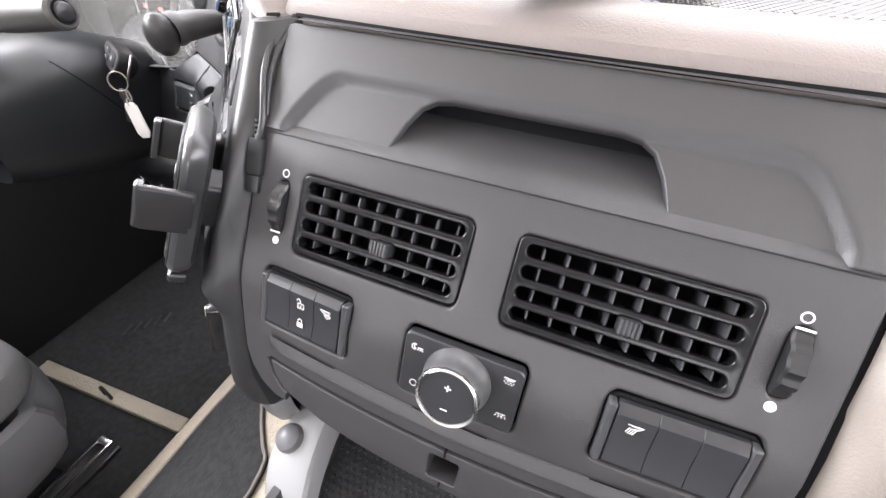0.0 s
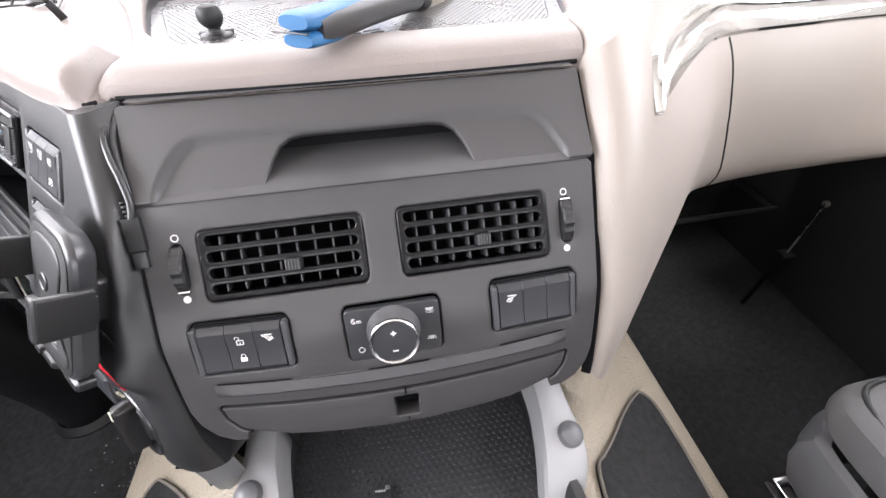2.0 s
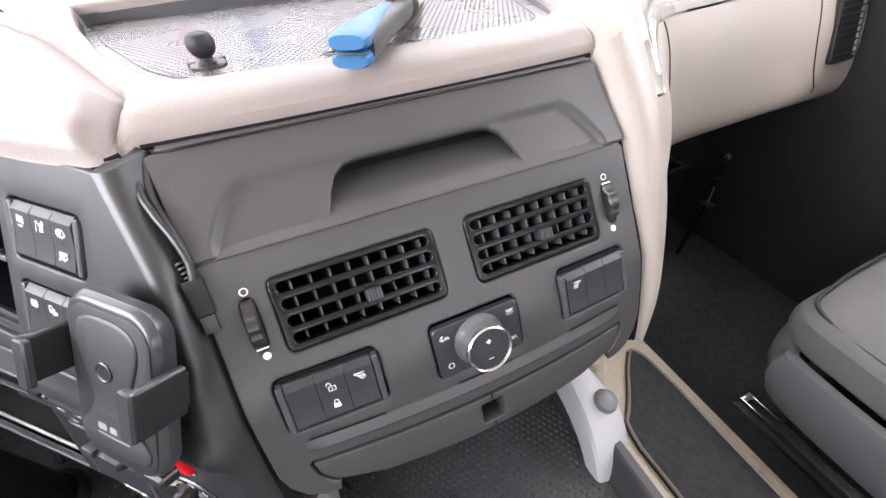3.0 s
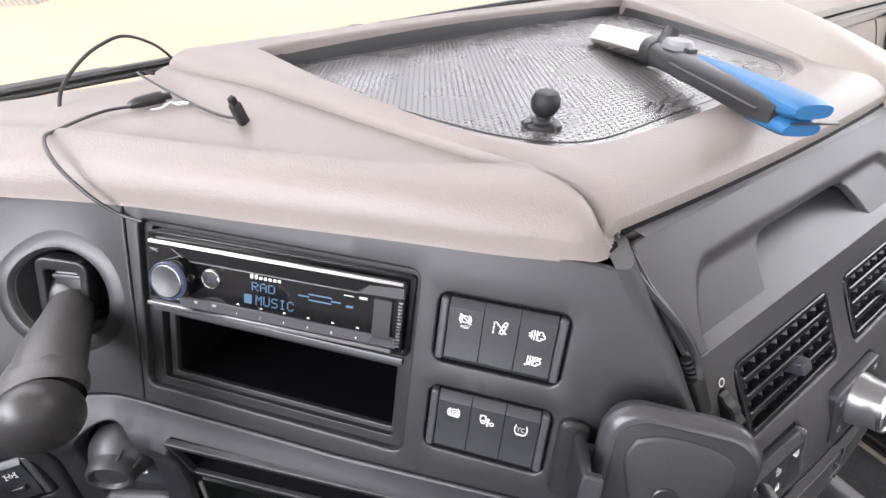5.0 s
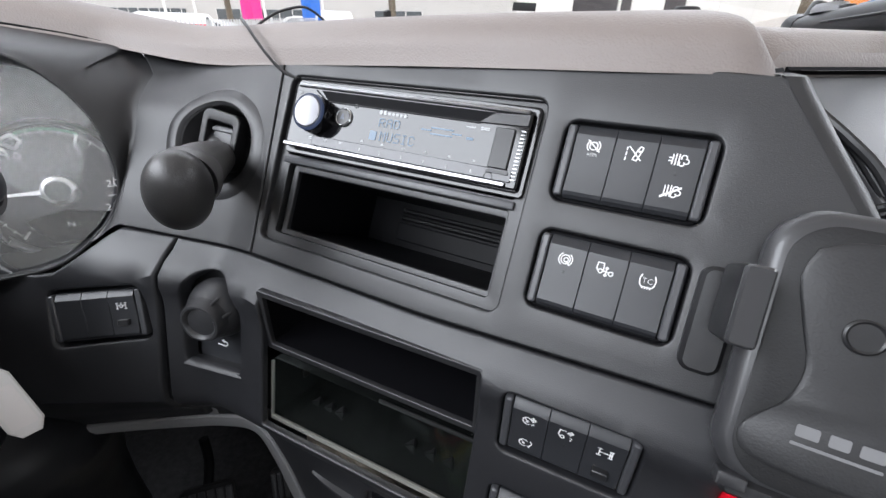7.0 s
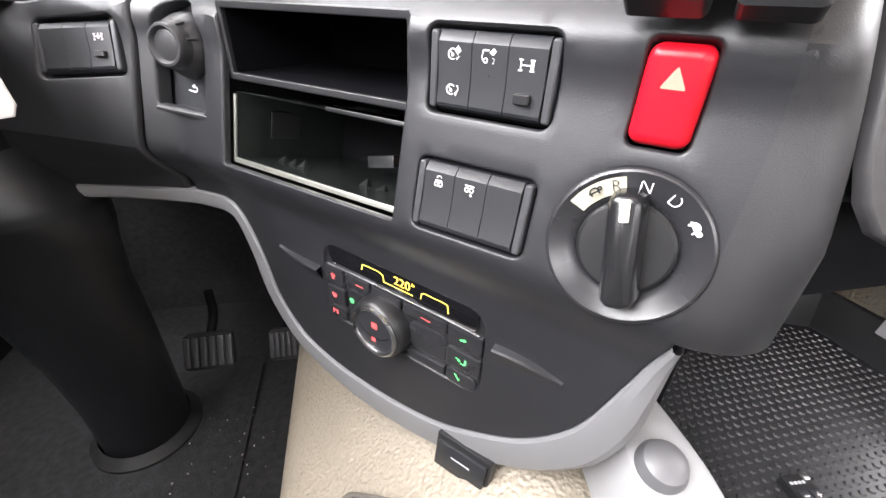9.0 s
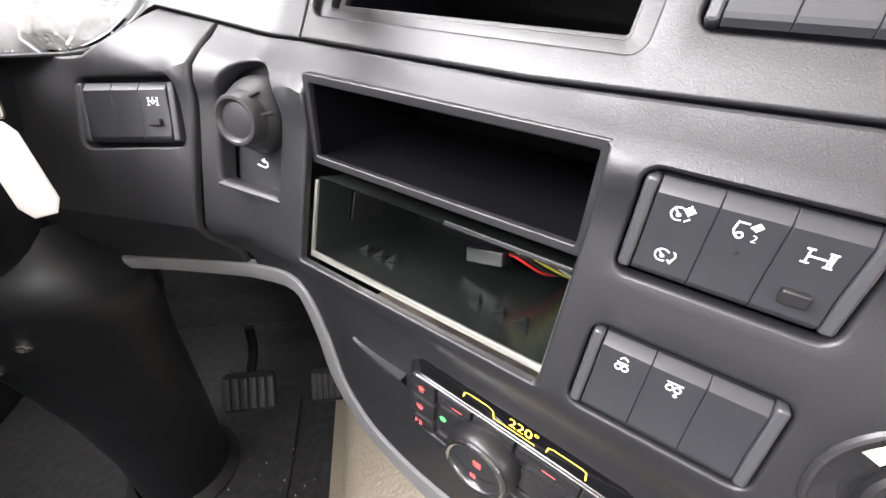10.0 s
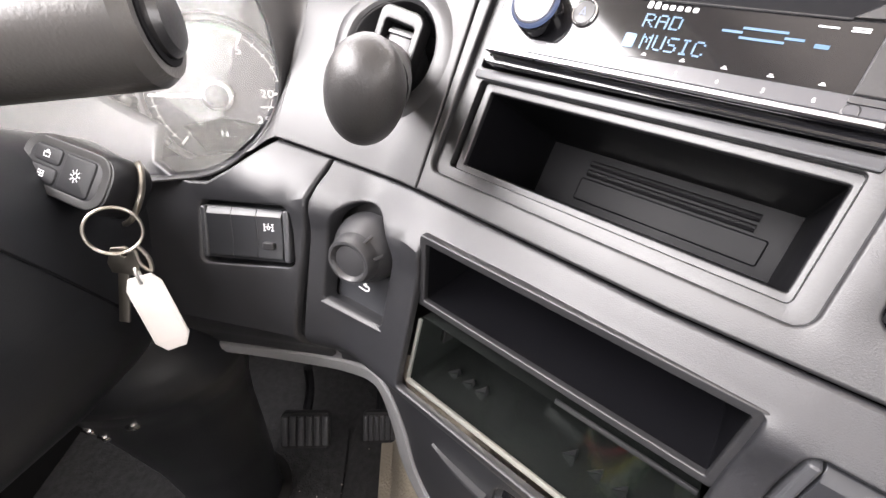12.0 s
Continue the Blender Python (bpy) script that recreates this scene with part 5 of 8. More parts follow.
mark(k1, [[(-5, 1.4), (-1.2, 0)], [(-2.4, 1.4), (-1.0, 0), (-2.8, -1.0)], [(3.4, 3), (3.2, -1.2), (1.8, -2.2), (-0.6, -2.4)], [(4.2, 2.6), (3.9, -1.4), (2.2, -2.9)]], 0.0670, -0.0125, M_GREEN, w=0.001)
k1 = key(0.0670, -0.0335, 0.029, 0.016, 0.005)
mark(k1, [[(-2, 3), (1.8, -2.6)], [(-1.2, 2.8), (2.2, -2.0)], [(2.0, -2.8), (1.9, -0.8)]], 0.0640, -0.0320, M_GREEN)
FAN = Matrix.Translation((-0.0135, -0.0170, 0)) @ Matrix.Diagonal((1.12, 1.12, 1.08, 1))
knob = part("fan_knob", lathe([(0.0262, 0.0), (0.0258, 0.008), (0.0246, 0.0135), (0.0230, 0.0155), (0.0218, 0.0162)], 48, cap=False, m=FAN), M_BLACK, heat)
part("knob_ring", lathe([(0.0225, 0.0150), (0.0222, 0.0172), (0.0208, 0.0180), (0.0192, 0.0172), (0.0188, 0.0150)], 48, cap=False, m=FAN), M_SATIN, knob)
part("knob_face", lathe([(0.0190, 0.0140), (0.0188, 0.0158), (0.012, 0.0160), (0.001, 0.0161)], 40, cap=False, m=FAN), M_SWITCH, knob)
part("face_split", strokes([arc_l(0, 14, 20, 222, 318, 12)], 0.0008, 0.01625, m=FAN), M_HOLE, knob, smooth=0)
mark(knob, [ring_l(-1.5, 1.5, 1.3, 8), ring_l(1.5, 1.5, 1.3, 8), ring_l(-1.5, -1.5, 1.3, 8), ring_l(1.5, -1.5, 1.3, 8)], -0.0120, -0.0095, M_REDL, 0.0178)
mark(knob, [ring_l(-0.9, 0.9, 0.8, 6), ring_l(0.9, 0.9, 0.8, 6), ring_l(-0.9, -0.9, 0.8, 6), ring_l(0.9, -0.9, 0.8, 6), [(-2, -2), (2, -2), (2, 2), (-2, 2), (-2, -2)]], -0.0140, -0.0255, M_REDL, 0.0178, 0.0005)
# raised swage lines beside it
for pts_, lab in (([(-0.216, 0.3855), (-0.20, 0.3835), (-0.178, 0.383), (-0.156, 0.3835)], "L"), ([(0.027, 0.392), (0.045, 0.3925), (0.062, 0.3905), (0.078, 0.3865)], "R")):
    rows = []
    for k, p in enumerate(spline([(x, z, 0) for x, z in pts_], 6)):
        t = k / 18
        w = 0.0165 * (math.sin(math.pi * (0.5 * t if lab == "L" else 0.5 - 0.5 * t)) ** 0.9 + 0.02)
        rows.append([driver(p.x, p.y + 0.0012, -0.0004), driver(p.x, p.y, 0.0040 * w / 0.0165 + 0.0012), driver(p.x, p.y - 0.0015, 0.0050 * w / 0.0165 + 0.0012), driver(p.x, p.y - w * 0.6, 0.0022), driver(p.x, p.y - w - 0.001, -0.0006)])
    part("swage_line", grid(rows), M_DASH_LOW, dash)

# ---- rotary light switch in its arched recess ----
bpy.context.view_layer.update()
lsw = thing("rotary_light_switch", on(driver, -0.2895, 0.551), "dark grey rotary light knob in an arched recess", "rotary switch")
part("recess_plate", stack(rr(0.068, 0.098, 0.01, 5, 0.002, 0.004), [(0, -0.015), (0, -0.0115)]), M_BLACK, lsw)
part("symbol_tile", stack(rr(0.050, 0.036, 0.003, 4, 0.0025, -0.0262), [(0, -0.012), (0, -0.0085), (0.001, -0.0078)]), M_SWITCH, lsw)
base_l = lsw.matrix_world.inverted() @ Vector((-0.5095, 0.3150, 0.5575))
kb = Matrix.Translation((base_l.x, base_l.y, -0.0115)) @ pose(0, 0, 0, 6, 9, 0)
M_KNOBGREY = mat("knob_grey", (0.030, 0.030, 0.032), 0.40, grain=0.3, grain_size=0.0008, var=0.08)
part("collar", lathe([(0.0262, 0.0), (0.0262, 0.006), (0.0250, 0.0105), (0.0222, 0.0165), (0.0190, 0.0215)], 40, m=kb), M_KNOBGREY, lsw)
part("knob", lathe([(0.0192, 0.0205), (0.0176, 0.0265), (0.0168, 0.0300), (0.0158, 0.0316), (0.0140, 0.0318), (0.0122, 0.0302), (0.0116, 0.0288), (0.0090, 0.0296), (0.001, 0.0300)], 40, cap=False, m=kb), M_KNOBGREY, lsw)
for deg in (62, 20):
    a = radians(deg)
    part("pointer_ridge", tube([kb @ Vector((0.0180 * math.cos(a), 0.0180 * math.sin(a), 0.0258)), kb @ Vector((0.0212 * math.cos(a), 0.0212 * math.sin(a), 0.0190))], 0.0012, 6, smoothed=False), M_KNOBGREY, lsw)
part("symbol", strokes([[(x * 1.9, y * 1.6) for x, y in line] for line in ICONS["arrow"]], 0.0011, -0.0075, m=Matrix.Translation((0.003, -0.0255, 0))), M_WHITE, lsw, smooth=0)
part("sill", grid([[driver(-0.3160, z, o).lerp(driver(-0.2575, z, o), q) for q in (0, 0.25, 0.5, 0.75, 1)] for z, o in ((0.5112, -0.0065), (0.5102, -0.0030), (0.5088, -0.0008), (0.5070, 0.0004), (0.5048, 0.0002))]), M_DASH_LOW, dash)

# ---- car radio and the pocket under it ----
RM = at1(-150.0, 21.5, -0.003) @ pose(0, 0, 0, 0, 2.2, 0)
surround = thing("radio_surround", at1(-155.5, -11.0), "black plastic double-height radio surround", "radio surround")


def box_ring(w, h, r, ow, oh, orad, z0, z1, cx=0.0, cy=0.0, ocx=0.0, ocy=0.0):
    return sheet(lambda x, y, o: Vector((x, y, z1 + o)), rr(ow, oh, orad, 5, ocx, ocy)(), [(rr(w, h, r, 4, cx, cy), z1 - z0)], 0.03, z1 - z0, 0.0006)


bms = sheet(lambda x, y, o: Vector((x, y, o - 0.005)), rr(0.206, 0.118 / 0.888, 0.008)(), [(rr(0.190, 0.056, 0.003, 4, -0.0, 0.032), 0.03), (rr(0.184, 0.056, 0.003, 4, 0.001, -0.030), 0.02)], 0.03, 0.006, 0.0008)
part("frame", bms, M_BLACK, surround)
part("divider", block(0.190, 0.0052, 0.004, 0.001, m=Matrix.Translation((0.0, 0.0005, -0.0065))), M_SWITCH_EDGE, surround)
part("edge_lip", tube([(-0.098, 0.0645, -0.0035), (0.098, 0.0645, -0.0035)], 0.0012, 8, smoothed=False), M_BLACK, surround)

radio = thing("car_radio", RM, "black car radio with a lit blue display and silver strip", "radio")
part("chassis", stack(rr(0.1860, 0.0545, 0.003, 4), [(0, -0.15), (0, 0.0020), (0.0012, 0.0034)]), M_GLOSS, radio)
part("trim_ring", sheet(lambda x, y, o: Vector((x, y, 0.0046 + o)), rr(0.1860, 0.0545, 0.003)(), [(rr(0.1795, 0.0485, 0.002), 0.003)], 0.03, 0.004, 0.0008), M_GLOSS, radio)
face = part("face", stack(rr(0.1780, 0.0465, 0.0015, 3), [(0, 0.002), (0, 0.0085), (0.0008, 0.0094)]), M_GLOSS, radio)
part("cd_slot", stack(poly([(-0.066, 0.0196), (0.070, 0.0196), (0.058, 0.0128), (-0.058, 0.0128)]), [(0, 0.0090), (0, 0.0097)]), M_HOLE, face)
part("slot_edge", tube([(-0.070, 0.0190, 0.0098), (-0.059, 0.0124, 0.0098), (0.058, 0.0124, 0.0098), (0.070, 0.0190, 0.0098)], 0.0005, 6, smoothed=False), M_TOOLGREY, face)
part("top_edge", stack(rr(0.174, 0.0030, 0.0006, 2, 0, 0), [(0, 0), (0, 0.0016), (0.0005, 0.0022)], m=Matrix.Translation((0, 0.0215, 0.0086)) @ pose(0, 0, 0, -24, 0, 0)), M_DIMSATIN, face, "bright bevelled top edge")
part("silver_strip", stack(rr(0.172, 0.0026, 0.0006, 2, -0.0035, -0.0216), [(0, 0.0090), (0, 0.0112), (0.0005, 0.0118)]), M_DIMSATIN, radio, "bright silver strip")
part("key_strip", stack(rr(0.150, 0.0070, 0.0006, 2, 0.010, -0.0165), [(0, 0.0092), (0, 0.0102), (0.0004, 0.0106)]), mat("key_strip_grey", (0.05, 0.05, 0.055), 0.25, var=0.05), radio)
for k in range(6):
    text("number", str(k + 1), 0.0028, M_WHITE, radio, Matrix.Translation((-0.0225 + 0.0165 * k, -0.0172, 0.0109)))
    part("key_mark", strokes([[(-1.0, 0), (1.0, 0)], [(-0.5, 0.7), (0.5, 0.7)]], 0.0005, 0.0098, m=Matrix.Translation((-0.0225 + 0.0165 * k, -0.0112, 0))), M_DIMPRINT, radio, smooth=0)
for k in range(3):
    part("key_mark", strokes([[(-1.4, 0.5), (1.4, 0.5)], [(-0.9, -0.5), (0.9, -0.5)]], 0.0005, 0.0109, m=Matrix.Translation((-0.066 + 0.0135 * k, -0.0150, 0))), M_DIMPRINT, radio, smooth=0)
text("src_letters", "SRC", 0.0034, M_DIMPRINT, radio, Matrix.Translation((-0.0835, 0.0160, 0.0096)))
rk = Matrix.Translation((-0.0640, 0.0010, 0.0085))
kn = part("volume_knob", lathe([(0.0135, 0.0), (0.0132, 0.008), (0.0126, 0.0115), (0.0118, 0.0126)], 48, cap=False, m=rk), M_GLOSS, radio)
part("light_ring", lathe([(0.0128, 0.0108), (0.0127, 0.0126), (0.0118, 0.0132), (0.0110, 0.0126)], 48, cap=False, m=rk), M_RING, kn)
part("spun_cap", lathe([(0.0114, 0.0116), (0.0110, 0.0132), (0.0102, 0.0136), (0.0060, 0.0131), (0.001, 0.0127)], 48, cap=False, m=rk), mat("spun_metal", (0.16, 0.16, 0.17), 0.38, 1.0, var=0.05), kn)
part("round_button", lathe([(0.0066, 0.0), (0.0065, 0.0016), (0.0058, 0.0022), (0.0050, 0.0016), (0.001, 0.0014)], 28, cap=False, m=Matrix.Translation((-0.0415, 0.0030, 0.009))), M_SATIN, radio)
part("round_button_face", lathe([(0.0053, 0.001), (0.0052, 0.0021), (0.001, 0.0024)], 24, cap=False, m=Matrix.Translation((-0.0415, 0.0030, 0.009))), M_BLACK, radio)
part("button_mark", strokes([[(-1.4, -1.6), (0, 2), (1.4, -1.6), (0, -0.8), (-1.4, -1.6)]], 0.0006, 0.0117, m=Matrix.Translation((-0.0415, 0.0030, 0))), M_RING, radio, smooth=0)
part("ir_eye", lathe([(0.0018, 0.0), (0.0016, 0.0008), (0.0004, 0.001)], 14, m=Matrix.Translation((-0.0335, 0.0120, 0.009))), M_BLACK, radio)
# maker's name as a plain bar shape, and the lit words
for k in range(7):
    part("maker_mark", stack(rr(0.0022, 0.0030 if k in (0, 1) else 0.0020, 0.0006, 3, -0.0125 + 0.0032 * k, 0.0098 + (0.0004 if k < 2 else 0)), [(0, 0.0092), (0, 0.0098)]), M_DIMPRINT, face)
GLYPHS = {"R": "1e11111e141211", "A": "0e11111f111111", "D": "1e11111111111e", "M": "111b1515111111", "U": "1111111111110e", "S": "0f10100e01011e", "I": "0e04040404040e", "C": "0e11101010110e"}


def dot_word(word, x, y, cw=0.00092, ch=0.00094):
    """Letters of lit dots, five by seven, from their lower left corner."""
    b = bmesh.new()
    for n_, letter in enumerate(word):
        for row in range(7):
            bits = int(GLYPHS[letter][2 * row:2 * row + 2], 16)
            for k in range(5):
                if bits >> (4 - k) & 1:
                    px_, py_ = x + (6 * n_ + k) * cw, y + (6 - row) * ch
                    b.faces.new([b.verts.new((px_ + u * cw, py_ + v * ch, 0.0098)) for u, v in ((0.06, 0.06), (0.94, 0.06), (0.94, 0.94), (0.06, 0.94))])
    return b


part("display_word", dot_word("RAD", -0.0125, 0.0006, 0.00096, 0.00084), M_LCD, face, smooth=0)
part("display_bar", stack(rr(0.0052, 0.0062, 0.0008, 2, -0.0152, -0.0058), [(0, 0.0092), (0, 0.0098)]), M_LCD, face)
part("display_word", dot_word("MUSIC", -0.0098, -0.0088), M_LCD, face, smooth=0)
part("level_bars", strokes([[(20, 3.4), (27, 3.4)], [(27, 5.2), (42, 5.2)], [(27, 1.4), (42, 1.4)], [(42, 3.2), (48, 3.2)], [(52, 1.6), (56, 1.6)], [(52, 2.2), (56, 2.2)]], 0.0010, 0.0097), M_LCD, face, smooth=0)
part("small_marks", strokes([[(50, 9), (56, 9)], [(60, 8.6), (65, 8.6)], [(60, 9.6), (65, 9.6)], [(70, 7.4), (70, 10.6)]], 0.0007, 0.0097), M_DIMPRINT, face, smooth=0)
part("open_key", stack(poly([(0.058, 0.0125), (0.066, 0.0190), (0.0885, 0.0205), (0.0885, 0.0135)]), [(0, 0.009), (0, 0.0104), (0.0006, 0.0110)]), M_TOOLGREY, radio)
part("usb_door", stack(rr(0.0118, 0.0240, 0.0008, 3, 0.0755, -0.0010), [(0, 0.009), (0, 0.0110), (0.0005, 0.0114)]), M_BLACK, radio)
part("usb_rim", stack(rr(0.0138, 0.0020, 0.0004, 2, 0.0760, -0.0150), [(0, 0.009), (0, 0.0116)]), M_TOOLGREY, radio)
part("aux_socket", lathe([(0.0034, 0.0), (0.0033, 0.0014), (0.0024, 0.0018), (0.0018, 0.0006), (0.0004, 0.0004)], 22, cap=False, m=Matrix.Translation((0.0715, -0.0185, 0.009))), M_TOOLGREY, radio)
for k in range(14):
    part("grip_rib", stack(rr(0.0030, 0.0011, 0.0004, 2, 0.0862, 0.0105 - 0.0022 * k), [(0, 0.009), (0.0002, 0.0106)]), M_DIMSATIN, radio)


M_LINER = mat("pocket_liner", (0.004, 0.004, 0.005), 0.45, spec=0.12, var=0.2)
M_LINERPLATE = mat("pocket_rib", (0.008, 0.008, 0.009), 0.24, spec=0.7, var=0.1)


def pocket(m, w, h, depth, label, ribs=False, lip=M_TOOLGREY):
    t = thing("storage_pocket", m, label, "storage pocket")
    part("rim", sheet(lambda x, y, o: Vector((x, y, o)), rr(w, h, 0.003)(), [(rr(w - 0.009, h - 0.009, 0.002, 3), 0.004)], 0.03, 0.005, 0.0012), lip, t)
    b = bmesh.new()
    loop = rr(w - 0.009, h - 0.009, 0.002, 3)
    stack(loop, [(0, -0.004), (0.002, -depth)], True, False, b)
    part("liner", b, M_LINER, t)
    if ribs:
        part("back_plate", stack(rr(0.128, 0.018, 0.002, 3, 0.012, -0.0070), [(0, -depth), (0, -depth + 0.0010), (0.001, -depth + 0.0016)]), M_LINER, t)
        for y0 in (0.0065, 0.0135):
            part("rib", tube([(-0.049, y0, -depth + 0.0010), (0.066, y0, -depth + 0.0010)], 0.0027, 10, smoothed=False), M_LINERPLATE, t)
    return t


pocket(at1(-152.0, -41.5, -0.009), 0.184, 0.057, 0.11, "empty black storage pocket under the radio with ribbed back", True)
pocket(at2(-135.5, 18.0, -0.003), 0.185, 0.056, 0.11, "empty black storage pocket above an open radio slot")
cage = thing("radio_slot", at2(-134.0, -45.5, -0.010), "open radio slot with bare metal cage, clips and loose wiring", "radio slot")
cw, ch = 0.184, 0.062
b = bmesh.new()
stack(rr(cw - 0.006, ch - 0.006, 0.001, 2), [(0, 0.0), (0, -0.13)], False, False, b)
part("cage_shell", b, mat("cage_metal", (0.20, 0.225, 0.215), 0.24, 0.95, grain=0.1, grain_size=0.004, var=0.25), cage)
# near-black plate in place of the slot's inner shade
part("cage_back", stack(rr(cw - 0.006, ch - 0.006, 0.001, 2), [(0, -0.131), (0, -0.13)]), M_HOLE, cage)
part("bottom_flange", block(cw - 0.004, 0.0042, 0.0022, 0.0005, m=Matrix.Translation((0, -ch / 2 + 0.0028, 0.0))), mat("bright_flange", (0.72, 0.71, 0.64), 0.32, 0.9, var=0.08), cage)
part("side_flange", block(0.0026, ch - 0.010, 0.0022, 0.0005, m=Matrix.Translation((-cw / 2 + 0.003, 0, 0.0))), mat("side_flange_zinc", (0.60, 0.60, 0.55), 0.35, 0.9, var=0.08), cage)
part("side_flange", block(0.0026, ch - 0.010, 0.0022, 0.0005, m=Matrix.Translation((cw / 2 - 0.003, 0, 0.0))), M_STEEL, cage)
part("top_flange", block(0.075, 0.0030, 0.0016, 0.0005, m=Matrix.Translation((0.05, ch / 2 - 0.0025, -0.002))), M_BLACK, cage)
for x, y, s in ((-0.070, -0.028, 1), (-0.056, -0.028, 1), (-0.044, -0.028, 1.2), (0.028, -0.028, 1.2), (0.046, -0.028, 1), (0.062, -0.028, 1)):
    bb = bmesh.new()
    vs = [bb.verts.new(p) for p in ((x - 0.004, y + 0.0004, -0.030), (x + 0.004 * s, y + 0.0004, -0.036), (x + 0.003, y + 0.0065 * s, -0.033), (x + 0.0045, y + 0.0004, -0.030))]
    bb.faces.new((vs[0], vs[2], vs[1]))
    bb.faces.new((vs[1], vs[2], vs[3]))
    part("retaining_clip", thicken(bb, (0, 0, -0.0008)), M_BLACK, cage)
part("side_plate", stack(rr(0.0335, 0.024, 0.001, 2), [(0, 0), (0.0003, 0.0012)], m=Matrix.Translation((-cw / 2 + 0.004, 0.002, -0.05)) @ pose(0, 0, 0, 0, 90, 0)), M_RUBBER, cage)
part("plug", block(0.030, 0.016, 0.011, 0.001, m=Matrix.Translation((0.012, -0.018, -0.080)) @ pose(0, 0, 0, -90, 0, 12)), M_BLACK, cage, "black plug with rows of pins")
for k, (col, dx) in enumerate((((0.5, 0.02, 0.02), 0.0), ((0.02, 0.02, 0.02), 0.004), ((0.75, 0.65, 0.08), 0.008), ((0.7, 0.7, 0.7), 0.012), ((0.1, 0.25, 0.1), 0.016))):
    part("wire", tube([(0.020 + dx * 0.5, -0.010, -0.090), (0.034 + dx, -0.006 + 0.004 * k, -0.078 + 0.004 * k), (0.052 + dx * 0.6, -0.014 + 0.003 * k, -0.088), (0.060 + dx, -0.020, -0.115), (0.062, -0.018, -0.129)], 0.0011, 6), mat("wire_colour", col, 0.45, var=0.05), cage)

# ---- air vents ----
vent_m = [on(centre, x, VENT_Z) for x in VENTS]


def vent(m):
    t = thing("air_vent", m, "black rectangular air vent with louvres and a centre tab", "air vent", "centre air vents")
    w, h = 0.1235, 0.0545
    hs = [(rr(w - 0.0085, 0.0100, 0.0048, 6, 0.0, y), 0.010) for y in (0.0189, 0.0063, -0.0063, -0.0189)]
    part("frame", sheet(lambda x, y, o: Vector((x, y, 0.0012 + o)), rr(w, h, 0.0055)(), hs, 0.012, 0.012, 0.0016), M_VENT, t)
    for k in range(8):
        part("fin", block(0.0013, h - 0.012, 0.016, 0.0004, m=Matrix.Translation((-0.049 + 0.0140 * k, 0, -0.019)) @ pose(0, 0, 0, 0, 8, 0)), M_SWITCH_EDGE, t)
    # near-black box that stands in for the duct's inner shade
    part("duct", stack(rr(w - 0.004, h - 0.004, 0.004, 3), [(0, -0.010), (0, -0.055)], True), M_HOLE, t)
    tab = part("tab", block(0.0118, 0.0090, 0.012, 0.0012, m=Matrix.Translation((0.006, -0.0062, -0.006))), M_SWITCH, t)
    for k in range(5):
        part("ridge", block(0.0011, 0.0086, 0.0012, 0.0003, m=Matrix.Translation((0.0014 + 0.0023 * k, -0.0062, 0.0058))), M_SWITCH_EDGE, tab)
    return t


v1 = vent(vent_m[0])
copy_thing(v1, vent_m[1])
for x, sx in ((-0.1525, -1), (0.1535, 1)):
    m = on(centre, x, vz(0))
    t = thing("vent_wheel", m, "black ribbed thumbwheel that shuts the air vent", "thumbwheel", "vent thumbwheels")
    bw = bmesh.new()
    n = 56
    rings = []
    for zz, k in ((-0.0046, 0.92), (-0.0036, 1.0), (0.0036, 1.0), (0.0046, 0.92)):
        rings.append([bw.verts.new((zz, 0.0215 * k * (1 + (0.035 if (j // 2) % 2 else -0.02)) * math.cos(2 * math.pi * j / n), -0.0135 + 0.0215 * k * (1 + (0.035 if (j // 2) % 2 else -0.02)) * math.sin(2 * math.pi * j / n))) for j in range(n)])
    for p, q in zip(rings, rings[1:]):
        for j in range(n):
            bw.faces.new((p[j - 1], p[j], q[j], q[j - 1]))
    bw.faces.new(rings[0])
    bw.faces.new(rings[-1])
    part("wheel", bw, M_BLACK, t)
    part("well", stack(rr(0.0118, 0.040, 0.005, 4), [(0, -0.0145), (0, -0.0115)]), M_HOLE, t)
    part("index_line", block(0.0085, 0.0012, 0.0006, 0.0002, m=Matrix.Translation((0, 0.0178 * (1 if sx > 0 else -1), 0.0010))), M_WHITE, t)
    part("open_mark", strokes([ring_l(0, 0, 2.5, 18)], 0.0009, 0.0006, m=Matrix.Translation((-0.0008 * sx, 0.0235, 0))), M_WHITE, t, smooth=0)
    part("shut_mark", stack(circ(0.0029, 20, -0.001 * sx, -0.0238), [(0, 0.0), (0.0002, 0.0006)]), M_WHITE, t)

# ---- cab light knob ----
lk = thing("cab_light_knob", on(centre, 0.0, wz(-6)), "black dimmer knob with bright ring on a four-symbol plate", "knob")
part("plate", stack(rr(0.0765, 0.0455, 0.0045, 5), [(0, -0.006), (0, 0.0000), (0.001, 0.0010)]), M_SWITCH, lk)
km = Matrix.Translation((-0.0005, 0.0012, 0))
kk = part("knob", lathe([(0.0218, 0.0008), (0.0215, 0.004), (0.0200, 0.0072), (0.0192, 0.0125), (0.0192, 0.0180), (0.0185, 0.0196)], 48, cap=False, m=km), mat("knob_dark_metal", (0.16, 0.16, 0.165), 0.32, 0.6, var=0.06), lk)
part("knob_ring", lathe([(0.0194, 0.0178), (0.0193, 0.0202), (0.0184, 0.0212), (0.0172, 0.0204), (0.0168, 0.0185)], 52, cap=False, m=km), M_SATIN, kk, "bright metal ring")
